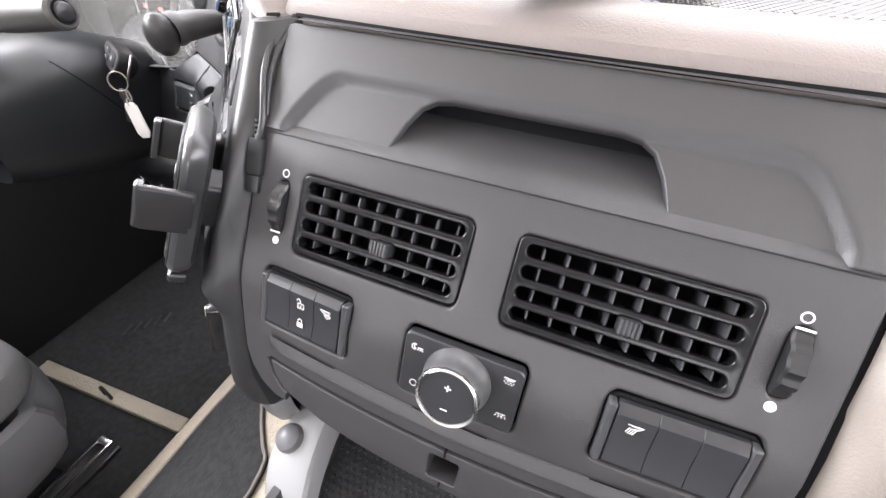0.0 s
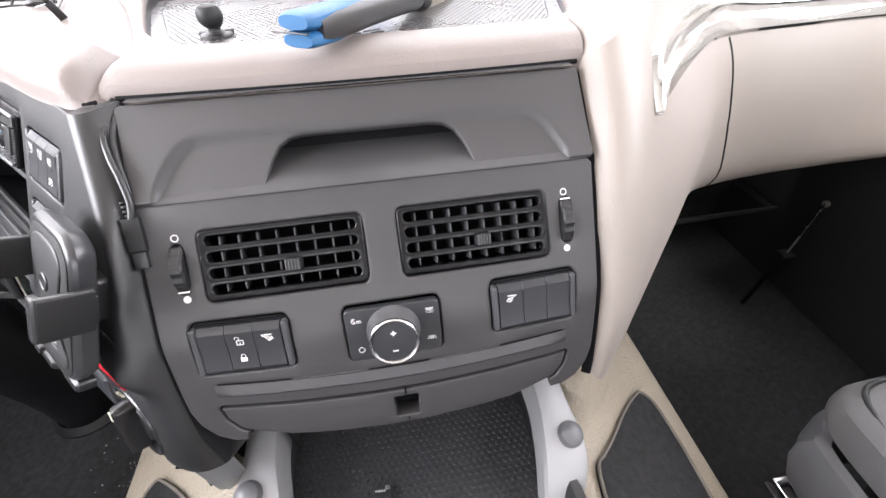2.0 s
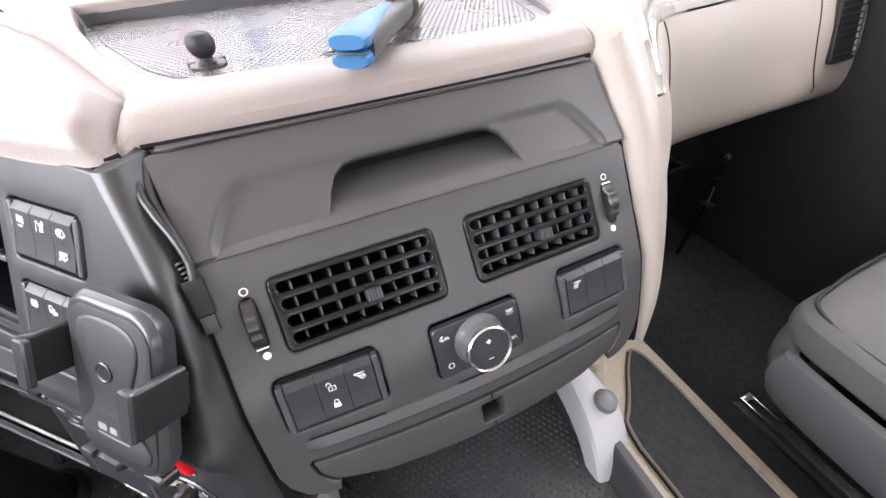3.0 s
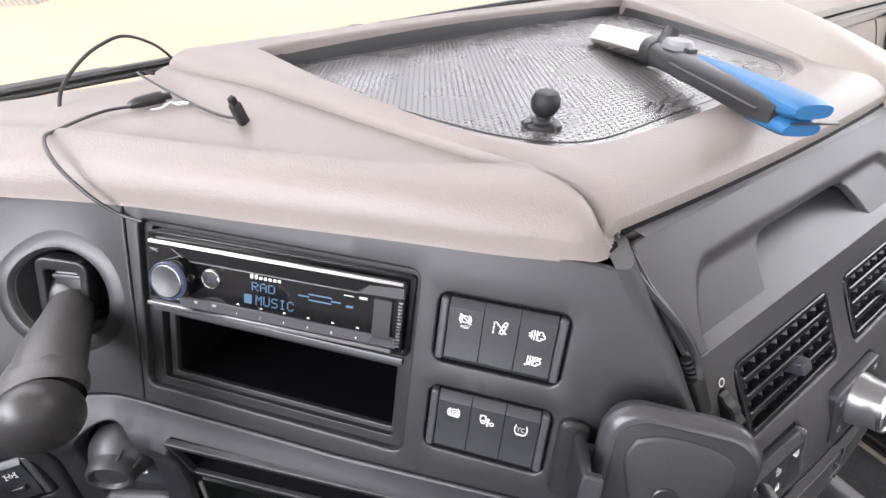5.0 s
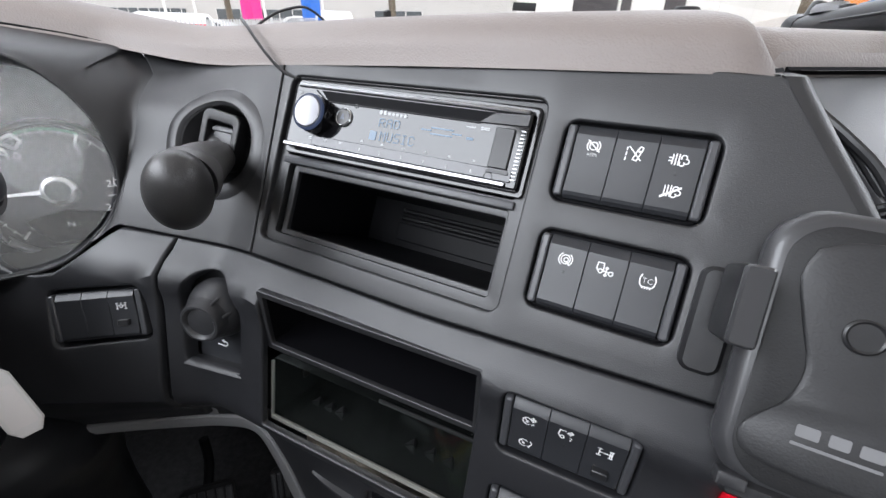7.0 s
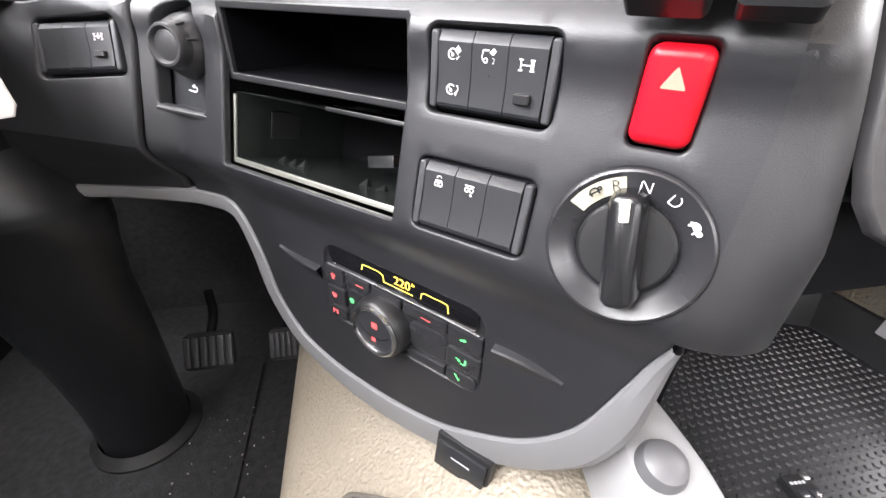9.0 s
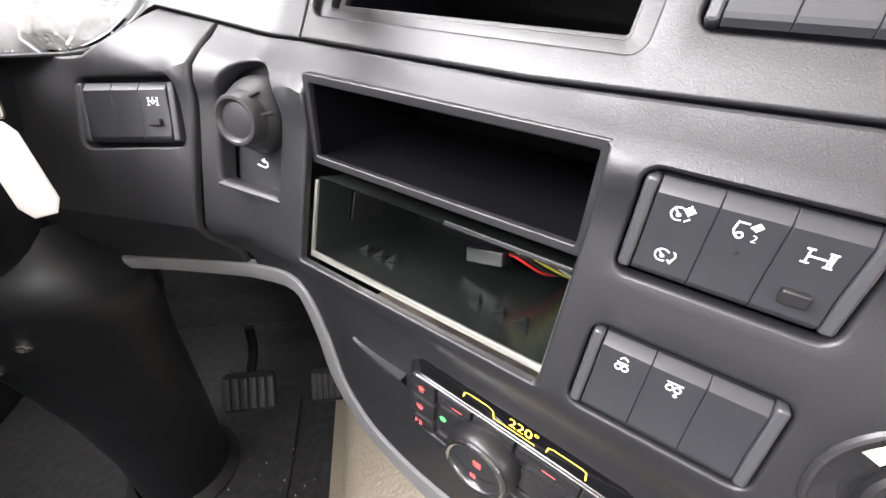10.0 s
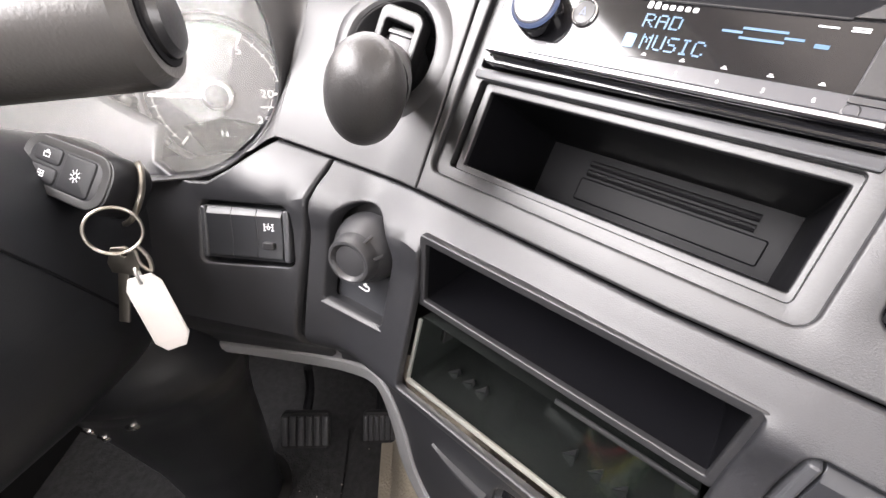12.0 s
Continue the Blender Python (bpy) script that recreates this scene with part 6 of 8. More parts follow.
part("knob_face", lathe([(0.0170, 0.0185), (0.0168, 0.0196), (0.001, 0.0200)], 44, cap=False, m=km), M_SWITCH, kk)
part("plus_minus", strokes([[(-1.8, 7.2), (1.8, 7.2)], [(0, 5.4), (0, 9.0)], [(-1.9, -8.0), (1.9, -8.0)]], 0.0009, 0.02015, m=km), M_WHITE, kk, smooth=0)
for what, x, y in (("night", -0.0290, 0.0130), ("full", 0.0300, 0.0140), ("half", 0.0300, -0.0110)):
    part("symbol", strokes([[(px_ * 0.9, py_ * 0.9) for px_, py_ in line] for line in ICONS[what]], 0.0006, 0.0012, m=Matrix.Translation((x, y, 0))), M_WHITE, lk, smooth=0)
part("symbol", strokes([ring_l(0, 0, 2.3, 14)], 0.0007, 0.0012, m=Matrix.Translation((-0.0280, -0.0130, 0))), M_WHITE, lk, smooth=0)


# ---- phone holder ----
PM = at1(95.0, -47.0, 0.019)
ph = thing("phone_holder", PM, "black plastic phone holder with rubber pad and spring claws", "phone holder")
part("back_shell", stack(rr(0.076, 0.118, 0.020, 8), [(0.010, -0.010), (0.003, -0.007), (0.0, -0.001), (0.0, 0.003), (0.0016, 0.0056), (0.0036, 0.0072), (0.0050, 0.0076)], True, True), mat("holder_grey", (0.032, 0.032, 0.034), 0.30, grain=0.1, grain_size=0.001, var=0.08), ph)
pad_l = [(-0.022, 0.042), (-0.010, 0.047), (0.010, 0.047), (0.022, 0.042), (0.025, 0.030), (0.020, 0.012), (0.015, -0.004), (0.018, -0.018), (0.028, -0.030), (0.030, -0.038), (0.024, -0.045), (0.0, -0.047), (-0.024, -0.045), (-0.030, -0.038), (-0.028, -0.030), (-0.018, -0.018), (-0.015, -0.004), (-0.020, 0.012), (-0.025, 0.030)]
pl = [(p.x, p.y) for p in spline([(*p, 0) for p in pad_l + pad_l[:1]], 3)][:-1]
part("front_face", stack(rr(0.0655, 0.1075, 0.0165, 8, 0.0015, -0.001), [(0, 0.0070), (0, 0.0080), (0.0008, 0.0084)]), M_RUBBER, ph, "matt black face inside a grey rim")
part("rubber_pad", stack(poly(pl), [(-0.0006, 0.0080), (-0.0004, 0.0089), (0.0004, 0.0095), (0.0014, 0.0098)]), mat("pad_rubber", (0.016, 0.016, 0.017), 0.5, grain=0.3, grain_size=0.0012, var=0.2), ph)
part("centre_button", lathe([(0.0070, 0.0085), (0.0068, 0.0104), (0.0060, 0.0110), (0.0052, 0.0104), (0.001, 0.0103)], 28, cap=False, m=Matrix.Translation((-0.002, 0.013, 0))), M_BLACK, ph)
for k, w in enumerate((0.0075, 0.0065, 0.0075)):
    part("logo_bar", stack(rr(w, 0.0048, 0.0008, 3, -0.0095 + 0.0098 * k, -0.0285), [(0, 0.0092), (0, 0.0101)]), mat("faded_print", (0.16, 0.16, 0.165), 0.6), ph)
part("logo_bar", stack(rr(0.028, 0.0012, 0.0004, 2, 0, -0.0340), [(0, 0.0092), (0, 0.0101)]), mat("faded_print", (0.16, 0.16, 0.165), 0.6), ph)
for sx, y0 in ((-1, 0.014), (1, 0.012)):
    cl = part("claw", stack(rr(0.0060, 0.032, 0.002, 3, sx * 0.0455, y0), [(0, -0.002), (0, 0.024), (0.0008, 0.0265)], True, True), M_BLACK, ph)
    part("claw_tip", stack(rr(0.0100, 0.032, 0.002, 3, sx * 0.0425, y0), [(0, 0.0245), (0, 0.0275), (0.001, 0.0288)], True, True), mat("claw_grey", (0.035, 0.035, 0.037), 0.25, var=0.06), cl)
    part("claw_arm", block(0.018, 0.022, 0.005, 0.001, m=Matrix.Translation((sx * 0.039, y0, -0.004))), M_BLACK, ph)
part("foot", stack(rr(0.030, 0.009, 0.003, 4, -0.016, -0.0605), [(0, -0.006), (0, 0.006), (0.002, 0.009)], True, True), M_BLACK, ph)
part("foot", stack(rr(0.026, 0.009, 0.003, 4, 0.020, -0.0605), [(0, -0.006), (0, 0.004), (0.002, 0.006)], True, True), M_BLACK, ph)
part("foot_lip", block(0.011, 0.006, 0.008, 0.001, m=Matrix.Translation((-0.028, -0.058, 0.003))), M_TOOLGREY, ph)
part("bracket", stack(rr(0.030, 0.036, 0.004, 4), [(0, -0.020), (0, -0.004)], True, True, m=Matrix.Translation((0.004, 0.0, 0))), M_BLACK, ph)
part("clip_plate", stack(rr(0.018, 0.052, 0.006, 4, -0.046, 0.002), [(0, -0.0185), (0, -0.0150), (0.002, -0.0125)], True, True), M_BLACK, ph)

# ---- ball mount on the tray ----
bmnt = thing("ball_mount", Matrix.Translation((-0.134, 0.273, 0.7636)), "small black ball mount standing on the rubber tray", "ball mount")
part("base", lathe([(0.0150, 0.0), (0.0150, 0.0018), (0.0135, 0.0032), (0.0090, 0.0040), (0.0070, 0.0060)], 30), M_BLACK, bmnt)
for k in range(3):
    part("base_tab", block(0.009, 0.007, 0.0045, 0.001, m=pose(0, 0, 0, 0, 0, 40 + 120 * k) @ Matrix.Translation((0.0125, 0, 0))), M_BLACK, bmnt)
part("stem", lathe([(0.0068, 0.003), (0.0056, 0.006), (0.0062, 0.011)], 24), M_BLACK, bmnt)
bmb = bmesh.new()
bmesh.ops.create_uvsphere(bmb, u_segments=26, v_segments=16, radius=0.0116, matrix=Matrix.Translation((0, 0, 0.0180)))
for v in bmb.verts:
    v.co.z = min(v.co.z, 0.0268)
part("ball", bmb, M_RUBBER, bmnt)

# ---- cleaning brush with a blue and grey grip ----
AX0, AX1 = Vector((-0.036, 0.1430, 0.7955)), Vector((0.064, 0.315, 0.7790))
bx = (AX1 - AX0).normalized()
side = bx.cross(Vector((0, 0, 1))).normalized()
upv = side.cross(bx)
BM = Matrix(((bx.x, side.x, upv.x, AX0.x), (bx.y, side.y, upv.y, AX0.y), (bx.z, side.z, upv.z, AX0.z), (0, 0, 0, 1)))
br = thing("cleaning_brush", BM, "cleaning brush with blue and grey grip lying across the tray edge", "brush")
L = (AX1 - AX0).length


def grip(secs, n=20):
    """Rounded sections along x: (x, half width, half height, drop)."""
    b = bmesh.new()
    rings = []
    for x, w, h, dz in secs:
        rings.append([b.verts.new((x, w * math.copysign(abs(math.cos(2 * math.pi * k / n)) ** 0.75, math.cos(2 * math.pi * k / n)), dz + h * math.copysign(abs(math.sin(2 * math.pi * k / n)) ** 0.75, math.sin(2 * math.pi * k / n)))) for k in range(n)])
    for p, q in zip(rings, rings[1:]):
        for k in range(n):
            b.faces.new((p[k - 1], p[k], q[k], q[k - 1]))
    b.faces.new(rings[0])
    b.faces.new(rings[-1][::-1])
    return b


part("grip", grip([(0.006, 0.0150, 0.0125, 0), (0.03, 0.0150, 0.0130, 0), (0.08, 0.0135, 0.0120, 0), (0.13, 0.0130, 0.0115, 0), (L - 0.012, 0.0135, 0.0118, 0), (L + 0.006, 0.0115, 0.0105, 0)]), M_TOOLGREY, br)
part("grip_stripe", tube([(0.02, -0.0152, -0.001), (0.09, -0.0138, 0.0), (0.15, -0.0132, 0.001)], 0.0012, 6), M_BLACK, br)
part("blue_end", grip([(-0.008, 0.0120, 0.0046, 0.0058), (-0.004, 0.0140, 0.0060, 0.0058), (0.004, 0.0143, 0.0068, 0.0056), (0.035, 0.0128, 0.0066, 0.0066), (0.075, 0.0090, 0.0050, 0.0084), (0.125, 0.0045, 0.0030, 0.0098)]), M_BLUE, br, "blue rubber inlay")
part("blue_end", grip([(-0.006, 0.0120, 0.0042, -0.0064), (-0.002, 0.0138, 0.0056, -0.0062), (0.006, 0.0140, 0.0064, -0.0060), (0.030, 0.0124, 0.0060, -0.0072), (0.055, 0.0080, 0.0040, -0.0088)]), M_BLUE, br, "blue rubber inlay")
part("end_split", block(0.0024, 0.030, 0.0012, 0.0004, m=Matrix.Translation((-0.0125, 0, -0.0005))), M_BLACK, br)
part("thumb_button", lathe([(0.0155, 0.0), (0.0155, 0.004), (0.0130, 0.0075), (0.001, 0.0085)], 30, cap=False, m=Matrix.Translation((L - 0.030, 0.0, 0.0105)) @ Matrix.Diagonal((1.25, 0.78, 1, 1))), M_GREY, br)
part("button_clip", block(0.011, 0.008, 0.004, 0.001, m=Matrix.Translation((L - 0.054, 0.0, 0.0105))), M_BLACK, br)
part("collar", grip([(L + 0.002, 0.0125, 0.0120, 0), (L + 0.010, 0.0160, 0.0150, 0), (L + 0.016, 0.0155, 0.0145, 0), (L + 0.020, 0.0110, 0.0110, 0)]), M_BLACK, br)
part("locking_wheel", lathe([(0.0085, 0.0), (0.0085, 0.014), (0.0075, 0.016)], 22, m=Matrix.Translation((L + 0.004, 0.004, 0.008)) @ pose(0, 0, 0, -20, 0, 0)), M_BLACK, br)
hm = Matrix.Translation((L + 0.016, 0, 0.002)) @ pose(0, 0, 0, -36, 4, -6)
part("brush_head", stack(poly([(0.0, -0.012), (0.050, -0.017), (0.112, -0.018), (0.117, -0.014), (0.117, 0.012), (0.112, 0.016), (0.050, 0.015), (0.0, 0.011)]), [(0.001, -0.011), (0, -0.009), (0, 0.006), (0.002, 0.008)], True, True, m=hm), M_WOOD, br, "pale wooden brush head")
bb = bmesh.new()
rnd = random.Random(5)
for k in range(320):
    x, y = 0.004 + 0.114 * rnd.random(), -0.012 + 0.021 * rnd.random()
    dx, dy = rnd.uniform(-0.004, 0.004), rnd.uniform(-0.012, 0.004)
    p, q = hm @ Vector((x, y, -0.010)), hm @ Vector((x + dx, y + dy, -0.0205))
    s = Vector((0.0007, 0.0004, 0))
    bb.faces.new([bb.verts.new(v) for v in (p - s, p + s, q + s, q - s)])
part("bristles", bb, M_BLACK, br, "dark bristles", 0, "stuff")

# ---- loose cables on the dashboard ----
lc = thing("aerial_cable", Matrix(), "thin black loose cable looped over the dashboard top", "cable")
part("cable", tube([(-0.478, 0.545, 0.7440), (-0.468, 0.566, 0.7640), (-0.446, 0.588, 0.7805), (-0.424, 0.606, 0.7890), (-0.402, 0.620, 0.7905), (-0.378, 0.634, 0.7730), (-0.363, 0.640, 0.7440)], 0.0016, 8), M_CABLE, lc)
pc = thing("power_cable", Matrix(), "thin black power cable running from the dashboard top to the radio", "cable")
part("cable", tube([(-0.410, 0.490, 0.7625), (-0.430, 0.492, 0.7625), (-0.448, 0.482, 0.7630), (-0.462, 0.456, 0.7665), (-0.464, 0.420, 0.7750), (-0.458, 0.385, 0.7700), (-0.447, 0.364, 0.7530), (-0.436, 0.354, 0.7400), (-0.425, 0.346, 0.7345)], 0.0013, 8), M_CABLE, pc)
part("connector", tube([(-0.416, 0.4905, 0.7630), (-0.408, 0.4915, 0.7645), (-0.392, 0.4935, 0.7650), (-0.388, 0.4940, 0.7650)], [0.0026, 0.0048, 0.0052, 0.0046], 12), M_BLACK, pc)
part("connector_tip", tube([(-0.388, 0.4940, 0.7650), (-0.382, 0.4948, 0.7650)], 0.0032, 10, smoothed=False), M_BLACK, pc)
uc = thing("usb_plug_cable", Matrix(), "thin grey cable ending in a black right-angle plug", "cable")
part("cable", tube([(-0.392, 0.600, 0.7560), (-0.404, 0.585, 0.7640), (-0.400, 0.560, 0.7660), (-0.386, 0.520, 0.7640), (-0.366, 0.465, 0.7625), (-0.350, 0.430, 0.7620), (-0.338, 0.415, 0.7625)], 0.0013, 8), M_CABLE, uc)
part("plug", block(0.009, 0.007, 0.020, 0.0015, m=Matrix.Translation((-0.337, 0.412, 0.760)) @ pose(0, 0, 0, 12, -18, 30)), M_BLACK, uc)
part("plug_tip", block(0.0055, 0.0045, 0.006, 0.0006, m=Matrix.Translation((-0.337, 0.412, 0.760)) @ pose(0, 0, 0, 12, -18, 30) @ Matrix.Translation((0, 0, 0.020))), M_RUBBER, uc)
kt = thing("metal_clip", Matrix.Translation((-0.386, 0.474, 0.7615)), "small crumpled wire clip lying by the connector", "clip")
part("wire", tube([(-0.014, 0.003, 0), (-0.006, -0.004, 0.002), (0.002, 0.002, 0.003), (0.008, -0.005, 0.002), (0.016, -0.001, 0.001), (0.008, 0.005, 0.001), (-0.004, 0.004, 0.002)], 0.0010, 6), M_STEEL, kt)
ch = thing("charging_cable", Matrix(), "black charging cable hanging down the console edge with its plug", "cable")
part("cable", tube([(-0.184, 0.1560, 0.7565), (-0.1870, 0.1440, 0.7500), (-0.1885, 0.1240, 0.7400), (-0.1840, 0.1090, 0.7300), (-0.1780, 0.0965, 0.7190), (-0.1745, 0.0855, 0.7050), (-0.1760, 0.0790, 0.6955)], 0.0025, 10), M_CABLE, ch)
part("cable", tube([(-0.180, 0.1560, 0.7550), (-0.1825, 0.1400, 0.7480), (-0.1835, 0.1230, 0.7365), (-0.1800, 0.1080, 0.7260), (-0.1750, 0.0910, 0.7080)], 0.0023, 10), M_CABLE, ch)
for k in range(4):
    part("strain_relief", tube([(-0.1778 - 0.0006 * k, 0.0822 + 0.002 * k, 0.6960 + 0.0026 * k), (-0.1780 - 0.0006 * k, 0.0830 + 0.002 * k, 0.6972 + 0.0026 * k)], 0.0034, 10, smoothed=False), M_CABLE, ch)
part("plug_body", block(0.0125, 0.0075, 0.026, 0.002, m=Matrix.Translation((-0.1775, 0.0815, 0.6955)) @ pose(0, 0, 0, 146, 0, 4)), M_RUBBER, ch)
part("plug_tip", block(0.0095, 0.0050, 0.012, 0.0006, m=Matrix.Translation((-0.1775, 0.0815, 0.6955)) @ pose(0, 0, 0, 146, 0, 4) @ Matrix.Translation((0, 0, 0.026))), M_BLACK, ch)

# ---- gear stalk in its round socket ----
st = thing("stalk_lever", on(driver, *HOLE_C), "dark grey stalk lever with a rounded grip in a black socket", "lever")
sm = on(driver, *HOLE_C)
inv = sm.inverted()
rim_rows = []
for q, o in ((1.42, -0.0012), (1.34, 0.0006), (1.22, 0.0022), (1.12, 0.0030), (1.04, 0.0026), (0.985, 0.0006), (0.965, -0.004), (0.955, -0.030)):
    rim_rows.append([driver(HOLE_C[0] + 0.0335 * q * math.cos(t), HOLE_C[1] + 0.0305 * q * math.sin(t), o) for t in [2 * math.pi * k / 48 for k in range(49)]])
part("socket_collar", grid(rim_rows), M_DASH, dash)
part("socket", stack(circ(0.0330, 40), [(-0.001, -0.004), (0.0, -0.026), (0.006, -0.044), (0.016, -0.050)], True, False), M_HOLE, st)
bmb = bmesh.new()
bmesh.ops.create_uvsphere(bmb, u_segments=28, v_segments=18, radius=1.0, matrix=Matrix.Translation((-0.007, -0.006, -0.026)) @ Matrix.Diagonal((0.0235, 0.0250, 0.0240, 1)))
part("boot", bmb, M_TOOLGREY, st)
part("slider_frame", sheet(lambda x, y, o: Vector((x, y, o)), rr(0.029, 0.040, 0.006, 4)(), [(rr(0.0215, 0.0310, 0.003, 3, 0.0, -0.002), 0.010)], 0.02, 0.012, 0.0014), M_BLACK, st).matrix_local = Matrix.Translation((-0.001, 0.003, -0.001)) @ pose(0, 0, 0, 6, 0, -4) @ Matrix.Diagonal((1.2, 1.2, 1, 1))
part("slider", block(0.0205, 0.016, 0.006, 0.0015, m=Matrix.Translation((0.001, 0.008, -0.011))), M_TOOLGREY, st)
part("slider_lip", block(0.0200, 0.003, 0.003, 0.0006, m=Matrix.Translation((0.001, 0.0125, -0.006))), M_SWITCH_EDGE, st)
M_STALK = mat("stalk_sleeve", (0.030, 0.029, 0.029), 0.36, grain=0.3, grain_size=0.0012, var=0.2)
arm = [inv @ Vector(p) for p in ((-0.496, 0.366, 0.672), (-0.497, 0.340, 0.676), (-0.500, 0.312, 0.679), (-0.502, 0.284, 0.680))]
M_SLEEVE = mat("stalk_rubber", (0.060, 0.058, 0.058), 0.40, grain=0.3, grain_size=0.0012, var=0.2)
part("arm", tube(arm, [0.0128, 0.0150, 0.0176, 0.0188], 24), M_SLEEVE, st)
rnd = random.Random(21)
cuff = []
for q, r0 in ((0.0, 0.0196), (0.004, 0.0206), (0.010, 0.0206), (0.017, 0.0192)):
    ring = []
    for k in range(41):
        t = 2 * math.pi * k / 40
        rag = (0.0032 * math.sin(3 * t + 0.6) + 0.0018 * math.sin(7 * t) + 0.0012 * math.sin(13 * t + 1)) if q == 0.0 else 0.0
        ring.append(inv @ Vector((-0.502 + r0 * math.cos(t), 0.292 - q + rag, 0.680 + r0 * math.sin(t))))
    cuff.append(ring)
part("torn_cuff", grid(cuff), M_SLEEVE, st, "torn black sleeve edge")
kn_b = bmesh.new()
bmesh.ops.create_uvsphere(kn_b, u_segments=32, v_segments=22, radius=1.0, matrix=inv @ Matrix.Translation((-0.5035, 0.2655, 0.6780)) @ pose(0, 0, 0, 10, 10, 6) @ Matrix.Diagonal((0.0196, 0.0182, 0.0268, 1)))
part("grip", kn_b, M_STALK, st)

# ---- instrument cluster ----
GC = Vector((-0.650, 0.366, 0.660))
GM = Matrix.Translation(GC) @ pose(0, 0, 0, 78, 0, 8)
clu = thing("instrument_cluster", GM, "round rev counter under clear glass in a deep grey bezel", "instrument cluster")
GLASS_R = [(-90, 0.0720), (-52, 0.0670), (-30, 0.0690), (-8, 0.0725), (16, 0.0745), (42, 0.0830), (66, 0.0925), (92, 0.1000), (116, 0.1130), (140, 0.150)]


def glass_edge(deg, d=0.0):
    r = lerp_table(GLASS_R, deg) + d
    return Vector((r * math.cos(radians(deg)), r * math.sin(radians(deg)), 0))


gl_pts = [glass_edge(a) for a in range(-90, 141, 10)] + [Vector(p) for p in ((-0.19, 0.102, 0), (-0.262, 0.090, 0), (-0.285, 0.02, 0), (-0.262, -0.055, 0), (-0.19, -0.073, 0), (-0.10, -0.076, 0))]
GLASS = [(p.x, p.y) for p in spline(gl_pts + gl_pts[:1], 3)][:-1]
part("bezel", stack(poly(GLASS), [(0.0022, -0.112), (0.0014, -0.012), (0.0009, -0.0085), (0.0, -0.0066), (-0.0010, -0.0068)], False, False), M_DASH, clu)
blend = []
RIM = [(driver(q.x, q.y, -0.0006), q.z, (driver(q.x - 0.02, q.y) - driver(q.x, q.y)).normalized()) for q in spline([(-0.3835, 0.6035, -52), (-0.388, 0.630, -30), (-0.392, 0.660, -10), (-0.398, 0.690, 12), (-0.412, 0.722, 34), (-0.430, 0.735, 44), (-0.445, 0.7445, 54)], 4)]
RIM += [(Vector((q.x, q.y, q.z)), 54 + (140 - 54) * k / 12, None) for k, q in enumerate(spline([tuple(RIM[-1][0]), (-0.605, 0.470, 0.7580), (-0.66, 0.466, 0.7670), (-0.75, 0.460, 0.7750), (-0.85, 0.456, 0.779)], 3)) if k]
for b1, deg, in_ in RIM:
    b0 = GM @ (glass_edge(deg, 0.0006) + Vector((0, 0, -0.0066)))
    out_ = (GM.to_3x3() @ Vector((math.cos(radians(deg)), math.sin(radians(deg)), -0.12))).normalized()
    d_ = (b1 - b0).length
    soft = (b0 - b1).normalized()
    c0_, c1_ = b0 + (b1 - b0) * 0.20 + out_ * d_ * 0.10, b1 + (soft if in_ is None or deg > 50 else (in_ * 0.6 + soft * 0.4)) * d_ * 0.30
    blend.append([b0 * (1 - t) ** 3 + c0_ * 3 * t * (1 - t) ** 2 + c1_ * 3 * t * t * (1 - t) + b1 * t ** 3 for t in [j / 10 for j in range(11)]])
part("cluster_cowl", grid(blend), M_DASH, dash)
M_DIAL = mat("dial_grey", (0.030, 0.030, 0.034), 0.45, var=0.05)
part("dial", lathe([(0.0675, -0.081), (0.0640, -0.080), (0.001, -0.080)], 64, cap=False), M_DIAL, clu)
part("dial_ring", lathe([(0.0665, -0.080), (0.0660, -0.0720), (0.0640, -0.0700), (0.0620, -0.0725), (0.0612, -0.079)], 64, cap=False), M_SATIN, clu, "bright ring round the dial")
part("green_band", strokes([arc_l(0, 0, 57.5, 128, 62, 22)], 0.0016, -0.0785), lit("green_scale", (0.10, 0.45, 0.22), 0.5), clu, smooth=0)
part("red_band", strokes([arc_l(0, 0, 57.5, -8, -34, 10)], 0.0016, -0.0785), lit("red_scale", (0.55, 0.07, 0.05), 0.5), clu, smooth=0)
part("scale_line", strokes([arc_l(0, 0, 55.0, 232, -36, 60)], 0.0006, -0.0786), M_DIMPRINT, clu, smooth=0)
DIAL_DEG = [(0, 228), (5, 180), (10, 126), (15, 62), (20, 2), (25, -31)]
for k in range(26):
    a = radians(lerp_table(DIAL_DEG, k))
    l = 8.0 if k % 5 == 0 else 4.0
    part("scale_mark", strokes([[(57.0 * math.cos(a), 57.0 * math.sin(a)), ((57.0 - l) * math.cos(a), (57.0 - l) * math.sin(a))]], 0.0020 if k % 5 == 0 else 0.0006, -0.0784), M_WHITE, clu, smooth=0)
for k, deg in DIAL_DEG:
    a = radians(deg)
    text("numeral", str(k), 0.0098, M_WHITE, clu, Matrix.Translation((0.0425 * math.cos(a), 0.0425 * math.sin(a), -0.0784)) @ Matrix.Diagonal((1.3, 1, 1, 1)))
part("unit_bars", strokes([[(36, -10), (41, -10)], [(42.5, -10), (47, -10)]], 0.0012, -0.0784), M_DIMPRINT, clu, smooth=0)
part("needle", stack(poly([(-0.052, 0.0009), (-0.052, -0.0009), (0.010, -0.0024), (0.010, 0.0024)]), [(0, -0.0765), (0, -0.0750)]), M_WHITE, clu)
